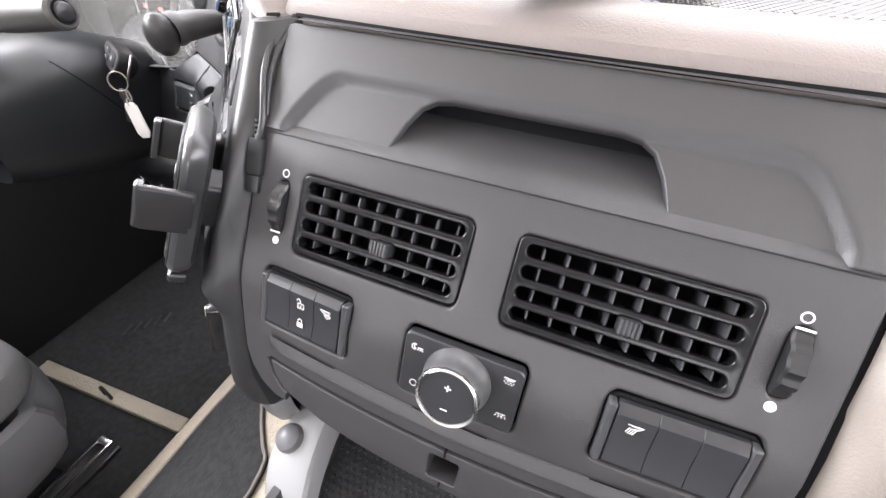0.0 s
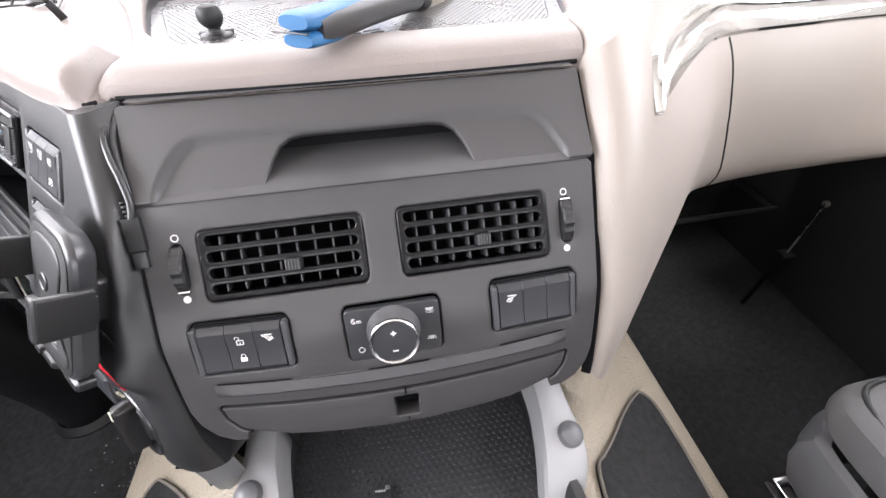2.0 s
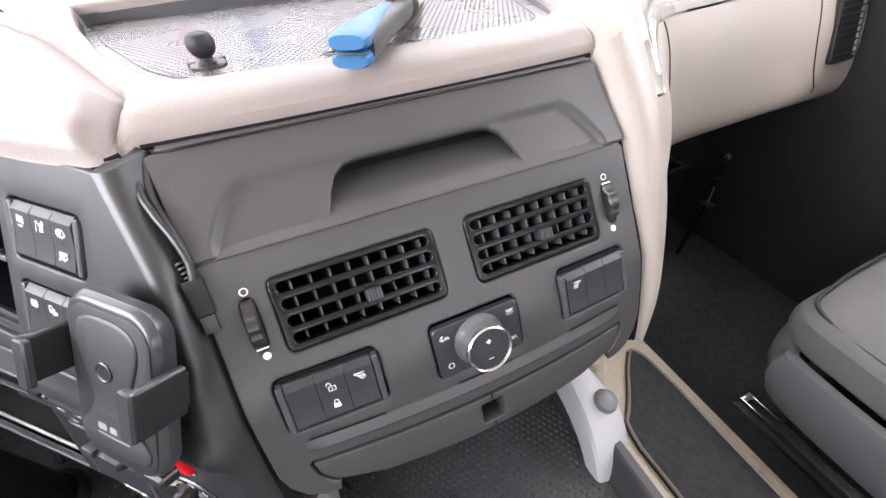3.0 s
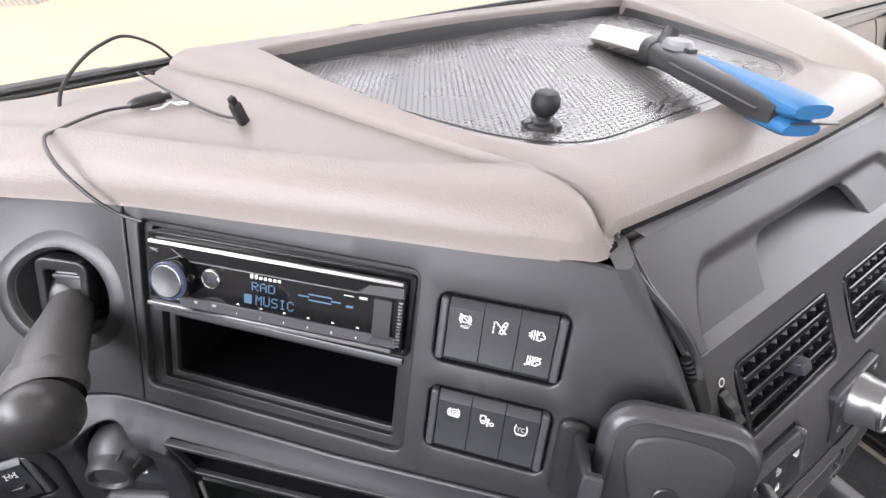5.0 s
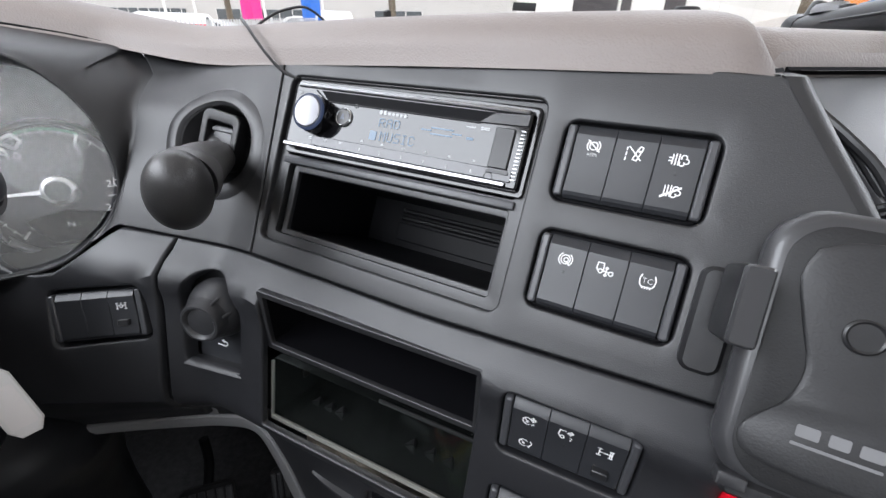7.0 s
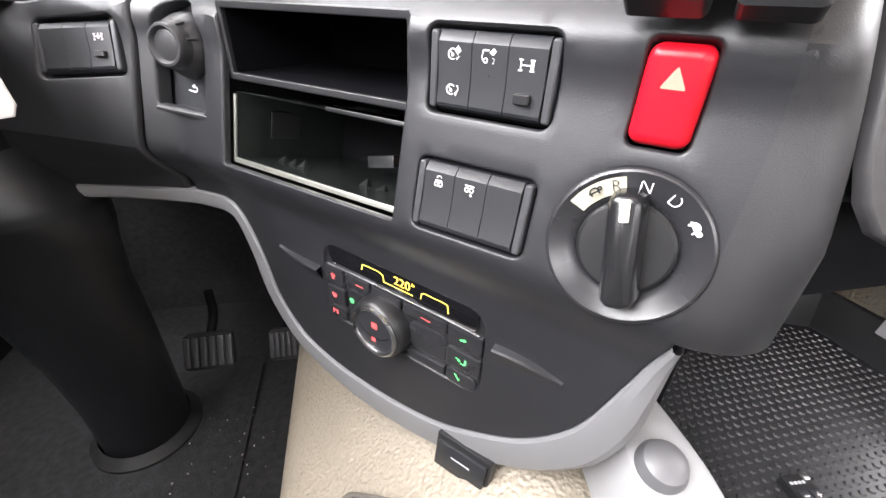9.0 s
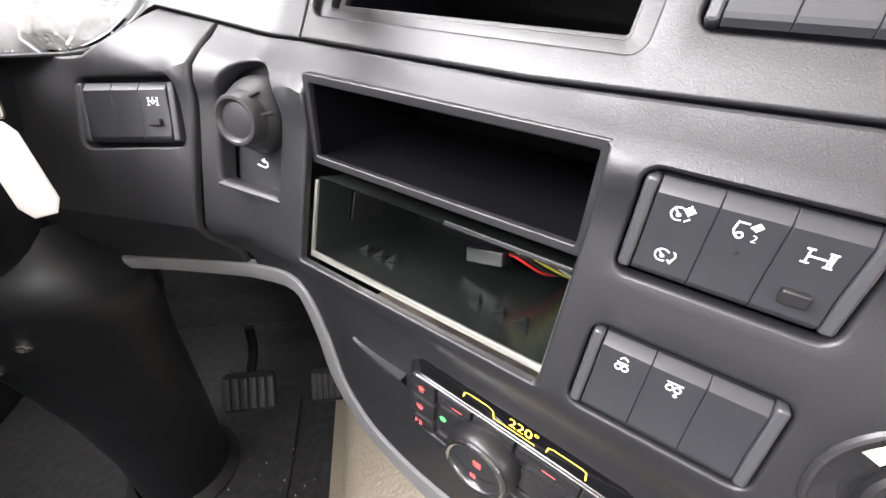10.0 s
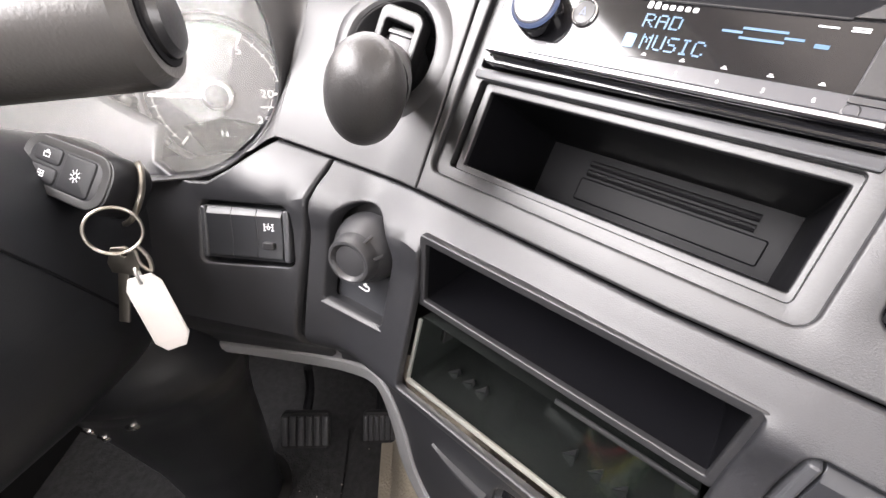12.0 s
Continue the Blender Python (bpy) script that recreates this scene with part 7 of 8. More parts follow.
part("needle_hub", lathe([(0.0140, -0.079), (0.0138, -0.0752), (0.0120, -0.0740), (0.0100, -0.0738)], 32, cap=False), M_SATIN, clu)
part("hub_cap", lathe([(0.0102, -0.077), (0.0100, -0.0728), (0.001, -0.0724)], 28, cap=False), M_BLACK, clu)
part("small_display", stack(poly([(-0.018, -0.050), (0.018, -0.050), (0.034, -0.026), (0.0, -0.019), (-0.034, -0.026)]), [(0, -0.079), (0, -0.0782)]), M_GLOSS, clu)
text("gear_letter", "N", 0.0085, M_WHITE, clu, Matrix.Translation((0.0, -0.034, -0.0779)))
bpy.context.view_layer.update()
for ob in clu.children:
    if ob.name.split(".")[0] in ("dial", "dial_ring", "green_band", "red_band", "scale_line", "scale_mark", "numeral", "unit_bars", "needle", "needle_hub", "hub_cap", "small_display", "gear_letter"):
        ob.matrix_local = Matrix.Translation((0.004, -0.016, -0.019)) @ ob.matrix_local
LENS = Matrix.Translation((0, 0, -0.022)) @ pose(0, 0, 0, -7, -8, 0)
lens = part("lens", stack(poly(GLASS), [(0.0026, -0.0015), (0.0026, 0.0)], True, True, m=LENS), M_LENS, clu)
lens.visible_shadow = False
part("housing_back", stack(poly(GLASS), [(0.003, -0.1100), (0.003, -0.1050)]), mat("dial_surround", (0.020, 0.020, 0.022), 0.4, var=0.05), clu)
part("centre_display", stack(rr(0.130, 0.110, 0.006, 5, -0.138, -0.012), [(0, -0.104), (0, -0.092)]), M_GLOSS, clu)
part("display_icon", strokes([[(-128, -2), (-108, 2), (-106, 22), (-124, 24), (-130, 14), (-128, -2)], ring_l(-118, -8, 6, 14), [(-106, -4), (-60, -8)]], 0.0018, -0.0915), lit("white_icon", (0.75, 0.75, 0.75), 0.5), clu, smooth=0)
part("display_icon", strokes([[(-112, 10), (-107, 10)], [(-82, 6), (-76, 6)]], 0.0060, -0.0915), M_REDL, clu, smooth=0)
part("display_icon", strokes([[(-105, -7), (-98, -8)], [(-92, -8), (-84, -9)]], 0.0034, -0.0915), lit("amber_icon", (0.9, 0.45, 0.08), 0.5), clu, smooth=0)
part("reset_pin", lathe([(0.0050, -0.10), (0.0052, -0.084), (0.0044, -0.080), (0.001, -0.079)], 20, m=Matrix.Translation((-0.064, -0.020, 0))), M_BLACK, clu)

# ---- steering column with stalk, key fob and tag ----
col = thing("steering_column", Matrix(), "black plastic steering column shroud with screws", "steering column")
CS = [(0.10, 0.570, 0.098, 0.080), (0.16, 0.562, 0.104, 0.096), (0.24, 0.548, 0.108, 0.106), (0.32, 0.532, 0.105, 0.106), (0.40, 0.505, 0.098, 0.098), (0.50, 0.470, 0.090, 0.085)]


def shroud_ring(y):
    z, w, h = [lerp_table([(c[0], c[k]) for c in CS], y) for k in (1, 2, 3)]
    ring = []
    for k in range(41):
        a = 2 * math.pi * k / 40
        c, s = math.cos(a), math.sin(a)
        ring.append(Vector((-0.790 + w * math.copysign(abs(c) ** 0.60, c), y, z + h * math.copysign(abs(s) ** 0.60, s))))
    return ring


def shroud_side(y, z, off=0.0):
    """A place on the shroud's right flank."""
    zc, w, h = [lerp_table([(c[0], c[k]) for c in CS], y) for k in (1, 2, 3)]
    q = min(1.0, abs(z - zc) / h) ** (1 / 0.60)
    return Vector((-0.790 + w * max(0.0, 1 - q * q) ** 0.30 + off, y, z))


M_COLUMN = mat("column_plastic", (0.0105, 0.0112, 0.0130), 0.36, spec=0.38, grain=0.25, grain_size=0.0008, var=0.12)
part("shroud", grid([shroud_ring(0.10 + 0.02 * k) for k in range(21)]), M_COLUMN, col)
part("shroud_seam", tube([shroud_side(y, 0.592 - 1.75 * (y - 0.245), 0.0) for y in [0.222 + 0.006 * k for k in range(12)]], 0.0010, 6, smoothed=False), M_HOLE, col)
COVER = [(0.470, -0.755, 0.342, 0.072, 0.056), (0.442, -0.752, 0.346, 0.080, 0.064), (0.426, -0.750, 0.350, 0.088, 0.072), (0.412, -0.749, 0.352, 0.093, 0.076), (0.400, -0.748, 0.354, 0.096, 0.077), (0.388, -0.748, 0.356, 0.096, 0.074), (0.372, -0.748, 0.358, 0.095, 0.069), (0.340, -0.750, 0.365, 0.087, 0.066), (0.27, -0.753, 0.380, 0.078, 0.064), (0.17, -0.758, 0.402, 0.071, 0.062), (0.05, -0.768, 0.424, 0.067, 0.063), (-0.080, -0.780, 0.440, 0.068, 0.064)]


def cover_at(z, deg, off=0.0):
    cx, cy, rx, ry = [lerp_table([(c[0], c[k]) for c in COVER[::-1]], z) for k in (1, 2, 3, 4)]
    return Vector((cx + (rx + off) * math.cos(radians(deg)), cy + (ry + off) * math.sin(radians(deg)), z))


part("lower_cover", grid([[cover_at(q.x, 360 * k / 48) for k in range(49)] for q in spline([(c[0], 0, 0) for c in COVER], 4)]), M_COLUMN, col)
for deg, z in ((-79, 0.374), (-114, 0.377), (-112, 0.352), (-109, 0.334)):
    p = cover_at(z, deg)
    n_ = (cover_at(z, deg + 3) - p).cross(cover_at(z + 0.004, deg) - p).normalized()
    part("screw", lathe([(0.0062, -0.002), (0.0060, 0.002), (0.0040, 0.0034), (0.0018, 0.0024)], 16, m=Matrix.Translation(p) @ n_.to_track_quat("Z", "Y").to_matrix().to_4x4()), M_SATIN, col)
part("boot", lathe([(0.086, 0.0), (0.085, 0.010), (0.078, 0.016), (0.070, 0.024)], 40, cap=False, m=Matrix.Translation((-0.780, 0.440, -0.081))), M_RUBBER, col)
wst = thing("wiper_stalk", Matrix(), "thick grey and black steering column stalk with end button", "stalk")
e0, e1 = Vector((-0.5540, 0.1985, 0.7120)), Vector((-0.735, 0.172, 0.690))
ax = (e0 - e1).normalized()
part("stalk_body", tube([e1, e1 + ax * 0.08], [0.013, 0.0165], 24, smoothed=False), M_BLACK, wst)
sl = part("twist_sleeve", tube([e1 + ax * 0.08, e1 + ax * 0.10, e0 - ax * 0.012, e0 - ax * 0.004, e0], [0.0170, 0.0178, 0.0186, 0.0184, 0.0158], 28, smoothed=False), mat("stalk_grey", (0.052, 0.050, 0.048), 0.34, grain=0.2, grain_size=0.001, var=0.05), wst)
part("button_well", tube([e0 - ax * 0.003, e0 + ax * 0.0006], [0.0128, 0.0128], 28, smoothed=False), M_HOLE, wst)
part("end_button", tube([e0 - ax * 0.002, e0 + ax * 0.002, e0 + ax * 0.0040, e0 + ax * 0.0050], [0.0108, 0.0106, 0.0088, 0.0050], 24, smoothed=False), M_BLACK, wst)
part("lever_tip", strokes([[(0, 0), (6, 3), (9, 0), (6, -3), (0, 0)]], 0.0012, 0.0, m=Matrix.Translation(e0 + Vector((0.004, 0.012, 0.012))) @ pose(0, 0, 0, 80, 0, 0)), M_SATIN, wst, smooth=0)
kf = thing("key_fob", Matrix.Translation((-0.6726, 0.2870, 0.6203)) @ pose(0, 0, 0, 53, 6, -25) @ Matrix.Translation((-0.0115, 0, -0.0095)), "black remote key fob in the ignition lock", "key fob")
part("fob_body", stack(rr(0.076, 0.036, 0.014, 7), [(0.006, -0.019), (0.001, -0.015), (0, -0.010), (0, 0.003), (0.002, 0.0075), (0.005, 0.0085)], True, True), mat("fob_shell", (0.007, 0.007, 0.008), 0.42, spec=0.18, var=0.15), kf)
part("fob_rim", sheet(lambda x, y, o: Vector((x, y, 0.0086 + o)), rr(0.070, 0.033, 0.0125)(), [(rr(0.058, 0.024, 0.008), 0.002)], 0.02, 0.003, 0.001), mat("fob_rim_grey", (0.010, 0.010, 0.010), 0.40, spec=0.25, var=0.15), kf)
for x, y, w, h, what in ((-0.014, 0.0062, 0.0225, 0.0104, 0), (-0.014, -0.0058, 0.0225, 0.0104, 1), (0.0115, 0.0, 0.0250, 0.0225, 2)):
    b_ = part("fob_button", stack(rr(w, h, 0.003, 4, x, y), [(0, 0.0070), (0, 0.0084), (0.0008, 0.0092), (0.002, 0.0095)]), mat("fob_key", (0.006, 0.006, 0.007), 0.5, spec=0.15, var=0.15), kf)
    sun_l = [ring_l(0, 0, 1.7, 12)] + [[(2.5 * math.cos(q), 2.5 * math.sin(q)), (3.9 * math.cos(q), 3.9 * math.sin(q))] for q in [math.pi * j / 4 for j in range(8)]]
    lines = [[[(-2.4, -1.6), (2.4, -1.6), (2.4, 0.8), (-2.4, 0.8), (-2.4, -1.6)], arc_l(0, 0.8, 1.5, 0, 180, 6)], [[(-2.2, -1.6), (2.2, -1.6), (2.2, 1.6), (-2.2, 1.6), (-2.2, -1.6)], [(-2.2, 0), (2.2, 0)], [(0, -1.6), (0, 1.6)]], sun_l][what]
    part("button_mark", strokes(lines, 0.0006, 0.0097, m=Matrix.Translation((x, y, 0))), M_DIMPRINT, b_, smooth=0)
M_RINGSTEEL = mat("worn_ring_steel", (0.26, 0.24, 0.21), 0.32, 1.0, var=0.2)
part("end_loop", tube([(0.0300, 0.0185, -0.007), (0.0365, 0.0150, -0.005), (0.0415, 0.0060, -0.005), (0.0420, -0.0040, -0.006), (0.0390, -0.0140, -0.008), (0.0330, -0.0190, -0.010)], 0.0018, 8), M_RINGSTEEL, kf, "worn steel loop")
kr = thing("key_ring", Matrix.Translation((-0.6500, 0.2680, 0.5960)) @ pose(0, 0, 0, 74, 0, 30), "steel split key ring hanging from the fob", "key ring")
part("ring", tube([(0.0135 * math.cos(2 * math.pi * k / 24), 0.0135 * math.sin(2 * math.pi * k / 24), 0.0003 * k / 24) for k in range(25)], 0.0009, 8), M_RINGSTEEL, kr)
part("ring", tube([(0.0135 * math.cos(2 * math.pi * k / 24 + 0.2), 0.0135 * math.sin(2 * math.pi * k / 24 + 0.2), 0.0016) for k in range(25)], 0.0009, 8), M_RINGSTEEL, kr)
part("clasp", tube([(0.008, -0.0115, 0.001), (0.011, -0.020, 0.001), (0.010, -0.028, 0.001), (0.006, -0.022, 0.001), (0.006, -0.013, 0.001)], 0.0013, 8), M_RINGSTEEL, kr)
tg = thing("key_tag", Matrix.Translation((-0.6400, 0.2610, 0.5390)) @ pose(0, 0, 0, 80, 14, 22) @ pose(0, 0, 0, 0, 0, 20), "milky white plastic key tag with clipped corners", "key tag")
part("tag_plate", stack(poly([(-0.0095, 0.021), (-0.006, 0.0275), (0.006, 0.0275), (0.0095, 0.021), (0.0100, -0.020), (0.0055, -0.0280), (-0.0055, -0.0280), (-0.0100, -0.020)]), [(0.001, -0.0018), (0, -0.001), (0, 0.001), (0.001, 0.0018)], True, True), M_TAG, tg)
part("tag_loop", tube([(0.0, 0.0235, -0.003), (0.0, 0.030, -0.003), (0.0, 0.033, 0.0), (0.0, 0.030, 0.003), (0.0, 0.0235, 0.003)], 0.0010, 8), M_STEEL, tg)
part("tag_inlay", stack(rr(0.0145, 0.034, 0.002, 3, 0, -0.003), [(0, 0.0016), (0, 0.0020)]), mat("tag_card", (0.86, 0.82, 0.80), 0.5, var=0.03), tg)

sk = thing("small_key", Matrix.Translation((-0.6535, 0.2630, 0.5640)) @ pose(0, 0, 0, 80, 14, 2), "worn steel key hanging behind the milky tag", "key")
part("key_bow", sheet(lambda x, y, o: Vector((x, y, o)), poly([(-0.006, 0.004), (-0.0085, 0.010), (-0.007, 0.020), (0.0, 0.0225), (0.007, 0.020), (0.0085, 0.010), (0.006, 0.004)])(), [(circ(0.0022, 12, 0.0, 0.0175), 0.0018)], 0.006, 0.0018, 0.0004), M_RINGSTEEL, sk)
part("key_blade", block(0.0060, 0.036, 0.0016, 0.0004, m=Matrix.Translation((0, -0.013, -0.0016))), M_RINGSTEEL, sk)

# ---- pedals ----
def pedal(name, x, y, z, w, h, tilt, label):
    t = thing(name, Matrix.Translation((x, y, z)) @ pose(0, 0, 0, tilt, 0, 0), label, "pedal")
    part("plate", stack(rr(w, h, 0.010, 5), [(0, -0.008), (0, 0.0), (0.001, 0.002)], True, True), M_RUBBER, t)
    n = 6
    for k in range(n):
        part("tread_rib", block(w * 0.70 / n, h - 0.014, 0.004, 0.0012, m=Matrix.Translation((-w / 2 + w * (k + 0.5) / n, 0, 0.0018))), M_SWITCH_EDGE, t)
    part("lever", tube([(0, h * 0.3, -0.006), (0, h * 0.9, -0.035), (0, h * 1.6, -0.02)], 0.008, 10), M_HOLE, t)
    return t


pedal("throttle_pedal", -0.535, 0.497, 0.036, 0.060, 0.060, 60, "black ribbed rubber accelerator pedal")
pedal("brake_pedal", -0.663, 0.485, 0.050, 0.084, 0.066, 60, "wide black ribbed rubber brake pedal")

# ---- floor mats and rails ----
fm = part("footwell_mat", thicken(grid([[Vector((x, y, z)) for x in (-1.12, -0.9, -0.72, -0.605)] for y, z in ((0.02, -0.076), (0.2, -0.076), (0.40, -0.076), (0.56, -0.070))]), (0, 0, -0.004)), M_CARPET, None, "black felt footwell mat", 30)
tagged(fm, category="floor mat")
part("label_bars", strokes([[(-6, 0), (-2, 6)], [(0, 0), (4, 6)], [(6, 0), (10, 6)], [(12, 0), (16, 6)], [(18, 0), (22, 6)]], 0.002, 0.0, m=Matrix.Translation((-0.965, 0.16, -0.074)) @ Matrix.Diagonal((4, 4, 1, 1)) @ pose(0, 0, 0, 0, 0, 50)), M_TOOLGREY, fm, smooth=0)
rnd = random.Random(9)
cr = bmesh.new()
for k in range(60):
    x, y = rnd.uniform(-0.72, -0.56), rnd.uniform(0.22, 0.52)
    s = rnd.uniform(0.0006, 0.0018)
    stack(circ(s, 5, x, y), [(0, -0.0755), (s * 0.3, -0.0755 + s)], bm=cr)
cr_ob = part("crumbs", cr, M_WOOD, None, "pale crumbs scattered on the footwell mat", 0, "stuff")
tagged(cr_ob, category="crumbs")
pf = part("passenger_mat", thicken(grid([[Vector((x, y, -0.076)) for x in (0.61, 0.8, 1.12)] for y in (-0.10, 0.2, 0.55)]), (0, 0, -0.004)), M_CARPET, None, "black felt passenger footwell mat", 30)
tagged(pf, category="floor mat")
for sgn in (-1,):
    sl = part("sill_strip", block(0.44, 0.032, 0.022, 0.004, m=Matrix.Translation((sgn * 0.845, 0.010, -0.080)) @ pose(0, 0, 0, 0, 0, -4 * sgn)), M_BEIGE, None, "beige plastic step strip across the footwell edge", 38)
    tagged(sl, category="step strip")
hl = thing("floor_hook", Matrix.Translation((-0.842, 0.006, -0.058)), "black spring loop fixed to the footwell edge", "hook")
part("loop", tube([(-0.006, 0, 0), (-0.008, 0.002, 0.02), (0.0, 0.003, 0.032), (0.014, 0.0, 0.018), (0.016, -0.002, 0.0)], 0.0035, 10), M_BLACK, hl)

fb = thing("footwell_bar", Matrix.Translation((0.92, 0.600, 0.122)), "narrow dark grey bar across the passenger footwell", "bar")
part("bar", block(0.44, 0.012, 0.012, 0.003), M_TOOLGREY, fb)
for x in (-0.20, 0.20):
    part("bracket", block(0.018, 0.150, 0.010, 0.002, m=Matrix.Translation((x, 0.078, 0.002))), M_BLACK, fb)
rd = thing("door_stay", Matrix(), "thin metal stay beside the passenger door", "stay")
part("rod", tube([(1.000, 0.415, 0.141), (1.128, 0.490, 0.222)], 0.0025, 8, smoothed=False), M_DIMSATIN, rd)
part("end_eye", lathe([(0.009, 0.0), (0.009, 0.006), (0.006, 0.008)], 16, m=Matrix.Translation((1.128, 0.490, 0.222)) @ pose(0, 0, 0, 0, 90, 0)), M_STEEL, rd)
part("foot_plate", block(0.030, 0.030, 0.004, 0.001, m=Matrix.Translation((1.000, 0.415, 0.136))), M_BLACK, rd)
part("foot_post", tube([(1.000, 0.415, 0.137), (1.000, 0.430, -0.076)], 0.006, 8, smoothed=False), M_HOLE, rd)

# ---- seats ----
def truck_chair(sx, back, label):
    t = thing("truck_chair", Matrix.Translation((sx * (0.80 + 0.4 * back), -0.30 - back, -0.08)) @ Matrix.Diagonal((sx, 1, 1, 1)), label, "seat", "cab seats")
    rows = []
    front = [(0.225 + 0.078 * math.cos(radians(a)), 0.165 + 0.090 * math.sin(radians(a)) ** 0.6, 0.412 - 0.056 * math.sin(radians(a)) ** 0.8, 0.412 + 0.058 * math.sin(radians(a)) ** 0.8) for a in (4, 14, 26, 38, 50, 62, 75, 90)]
    for y, w, z0, z1 in front + [(0.10, 0.258, 0.355, 0.466), (-0.30, 0.255, 0.355, 0.47)]:
        ring = []
        for k in range(29):
            a = 2 * math.pi * k / 28
            c, s = math.cos(a), math.sin(a)
            ring.append(Vector((w * math.copysign(abs(c) ** 0.5, c), y, (z0 + z1) / 2 + (z1 - z0) / 2 * math.copysign(abs(s) ** 0.6, s))))
        rows.append(ring)
    part("cushion", grid(rows), M_SEAT, t)
    part("cushion_front", grid([rows[0], [Vector((0, 0.304, 0.412))] * 29]), M_SEAT, t)
    part("piping", tube([(-0.236, -0.28, 0.452), (-0.238, 0.10, 0.446), (-0.225, 0.262, 0.448), (-0.15, 0.292, 0.447), (0.0, 0.299, 0.447), (0.15, 0.292, 0.447), (0.225, 0.262, 0.448), (0.238, 0.10, 0.446), (0.236, -0.28, 0.452)], 0.0035, 8), M_RUBBER, t)
    sh = []
    for z, w, y0 in ((0.372, 0.250, 0.285), (0.366, 0.260, 0.297), (0.345, 0.266, 0.303), (0.31, 0.266, 0.298), (0.275, 0.260, 0.285), (0.255, 0.250, 0.268), (0.245, 0.232, 0.245)):
        sh.append([Vector(p) for p in spline(((-w, -0.30, z), (-w, y0 - 0.10, z), (-w + 0.03, y0 - 0.03, z), (-w + 0.10, y0, z), (0, y0 + 0.008, z), (w - 0.10, y0, z), (w - 0.03, y0 - 0.03, z), (w, y0 - 0.10, z), (w, -0.30, z)), 5)])
    part("seat_shell", grid(sh), M_SEATLITE, t)
    for k in range(6):
        z = 0.235 - 0.030 * k
        w = 0.138 + (0.010 if k % 2 else 0)
        part("bellows_fold", stack(rr(2 * w, 0.46, 0.05, 5, 0.095, 0.0), [(0.016, z - 0.030), (0.0, z - 0.015), (0.016, z)], True, True), M_RUBBER, t)
    part("back_rest", stack(rr(0.46, 0.62, 0.10, 7), [(0.02, -0.05), (0, -0.02), (0, 0.05), (0.03, 0.09)], True, True, m=Matrix.Translation((0, -0.30, 0.78)) @ pose(0, 0, 0, 80, 0, 0)), M_SEAT, t)
    part("base", block(0.26, 0.42, 0.05, 0.006, m=Matrix.Translation((0.095, 0, 0))), M_BLACK, t)
    for x in (-0.086, -0.058):
        part("rail", block(0.0045, 0.52, 0.020, 0.001, m=Matrix.Translation((x, 0.03, 0.006))), M_CHROME, t)
    part("rail_bed", block(0.050, 0.52, 0.006, 0.001, m=Matrix.Translation((-0.072, 0.03, 0.001))), M_BLACK, t)
    part("rail_stop", block(0.030, 0.012, 0.016, 0.002, m=Matrix.Translation((-0.072, 0.284, 0.012))), M_SATIN, t)
    return t


truck_chair(-1, 0.05, "dark grey fabric driver seat on black rubber bellows")
truck_chair(1, 0.0, "dark grey fabric passenger seat on black rubber bellows")

# ---- the bin on the tunnel ----
bn = thing("tunnel_bin", Matrix.Translation((0, -0.10, 0.268)), "dark studded storage bin between two pale grey arms", "storage bin")
bo = [(-0.160, -0.40), (0.160, -0.40), (0.166, -0.10), (0.168, 0.10), (0.166, 0.22), (0.130, 0.28), (-0.130, 0.28), (-0.166, 0.22), (-0.168, 0.10), (-0.166, -0.10)]
bs_ = [(p.x, p.y) for p in spline([(*p, 0) for p in bo + bo[:1]], 3)][:-1]
bf = bmesh.new()
bf.faces.new([bf.verts.new((x, y, 0.0)) for x, y in bs_])
part("bin_mat", bf, M_STUDS, bn)
part("stud_field", studs(bs_, 0.0094, 0.0034, 0.0016), M_STUDS, bn, kind="stuff")
bw_ = bmesh.new()
stack(poly(bs_), [(0.0, -0.004), (-0.006, 0.022), (-0.010, 0.040), (-0.014, 0.046), (-0.022, 0.046), (-0.026, 0.036)], False, False, bw_)
part("bin_wall", bw_, M_TOOLGREY, bn)
for sx in (-1, 1):
    ar = []
    arm_s = spline([(0.215, 0.168, 0.214, ), (0.155, 0.169, 0.213), (0.100, 0.161, 0.2185), (0.065, 0.155, 0.213), (0.040, 0.153, 0.199), (0.022, 0.153, 0.190)], 3)
    arm_z = spline([(0.215, 0.082, 0), (0.155, 0.080, 0), (0.100, 0.069, 0), (0.065, 0.045, 0), (0.040, 0.004, 0), (0.022, -0.06, 0)], 3)
    for p, q in zip(arm_s, arm_z):
        x0, x1, z = p.y, p.z, q.y
        ar.append([Vector((sx * x, p.x, z + dz)) for x, dz in ((x0 - 0.003, -0.045), (x0, -0.006), (x0 + 0.004, 0.001), (x0 + 0.012, 0.005), ((x0 + x1) / 2, 0.006), (x1 - 0.012, 0.004), (x1 - 0.003, -0.001), (x1, -0.008), (x1 + 0.002, -0.075))])
    part("arm", grid(ar), M_ARM, bn, "pale grey plastic arm")
    part("bolt_cap", lathe([(0.0165, 0.0), (0.0165, 0.004), (0.0140, 0.0105), (0.0085, 0.0145), (0.001, 0.0155)], 30, cap=False, m=Matrix.Translation((sx * 0.1985, 0.106, 0.0735)) @ pose(0, 0, 0, 14, sx * 4, 0)), mat("cap_grey", (0.115, 0.115, 0.12), 0.40, var=0.08), bn)
rc = thing("remote_control", Matrix.Translation((-0.052, -0.030, 0.2700)) @ pose(0, 0, 0, 0, 0, -4), "small black remote control lying in the bin", "remote control")
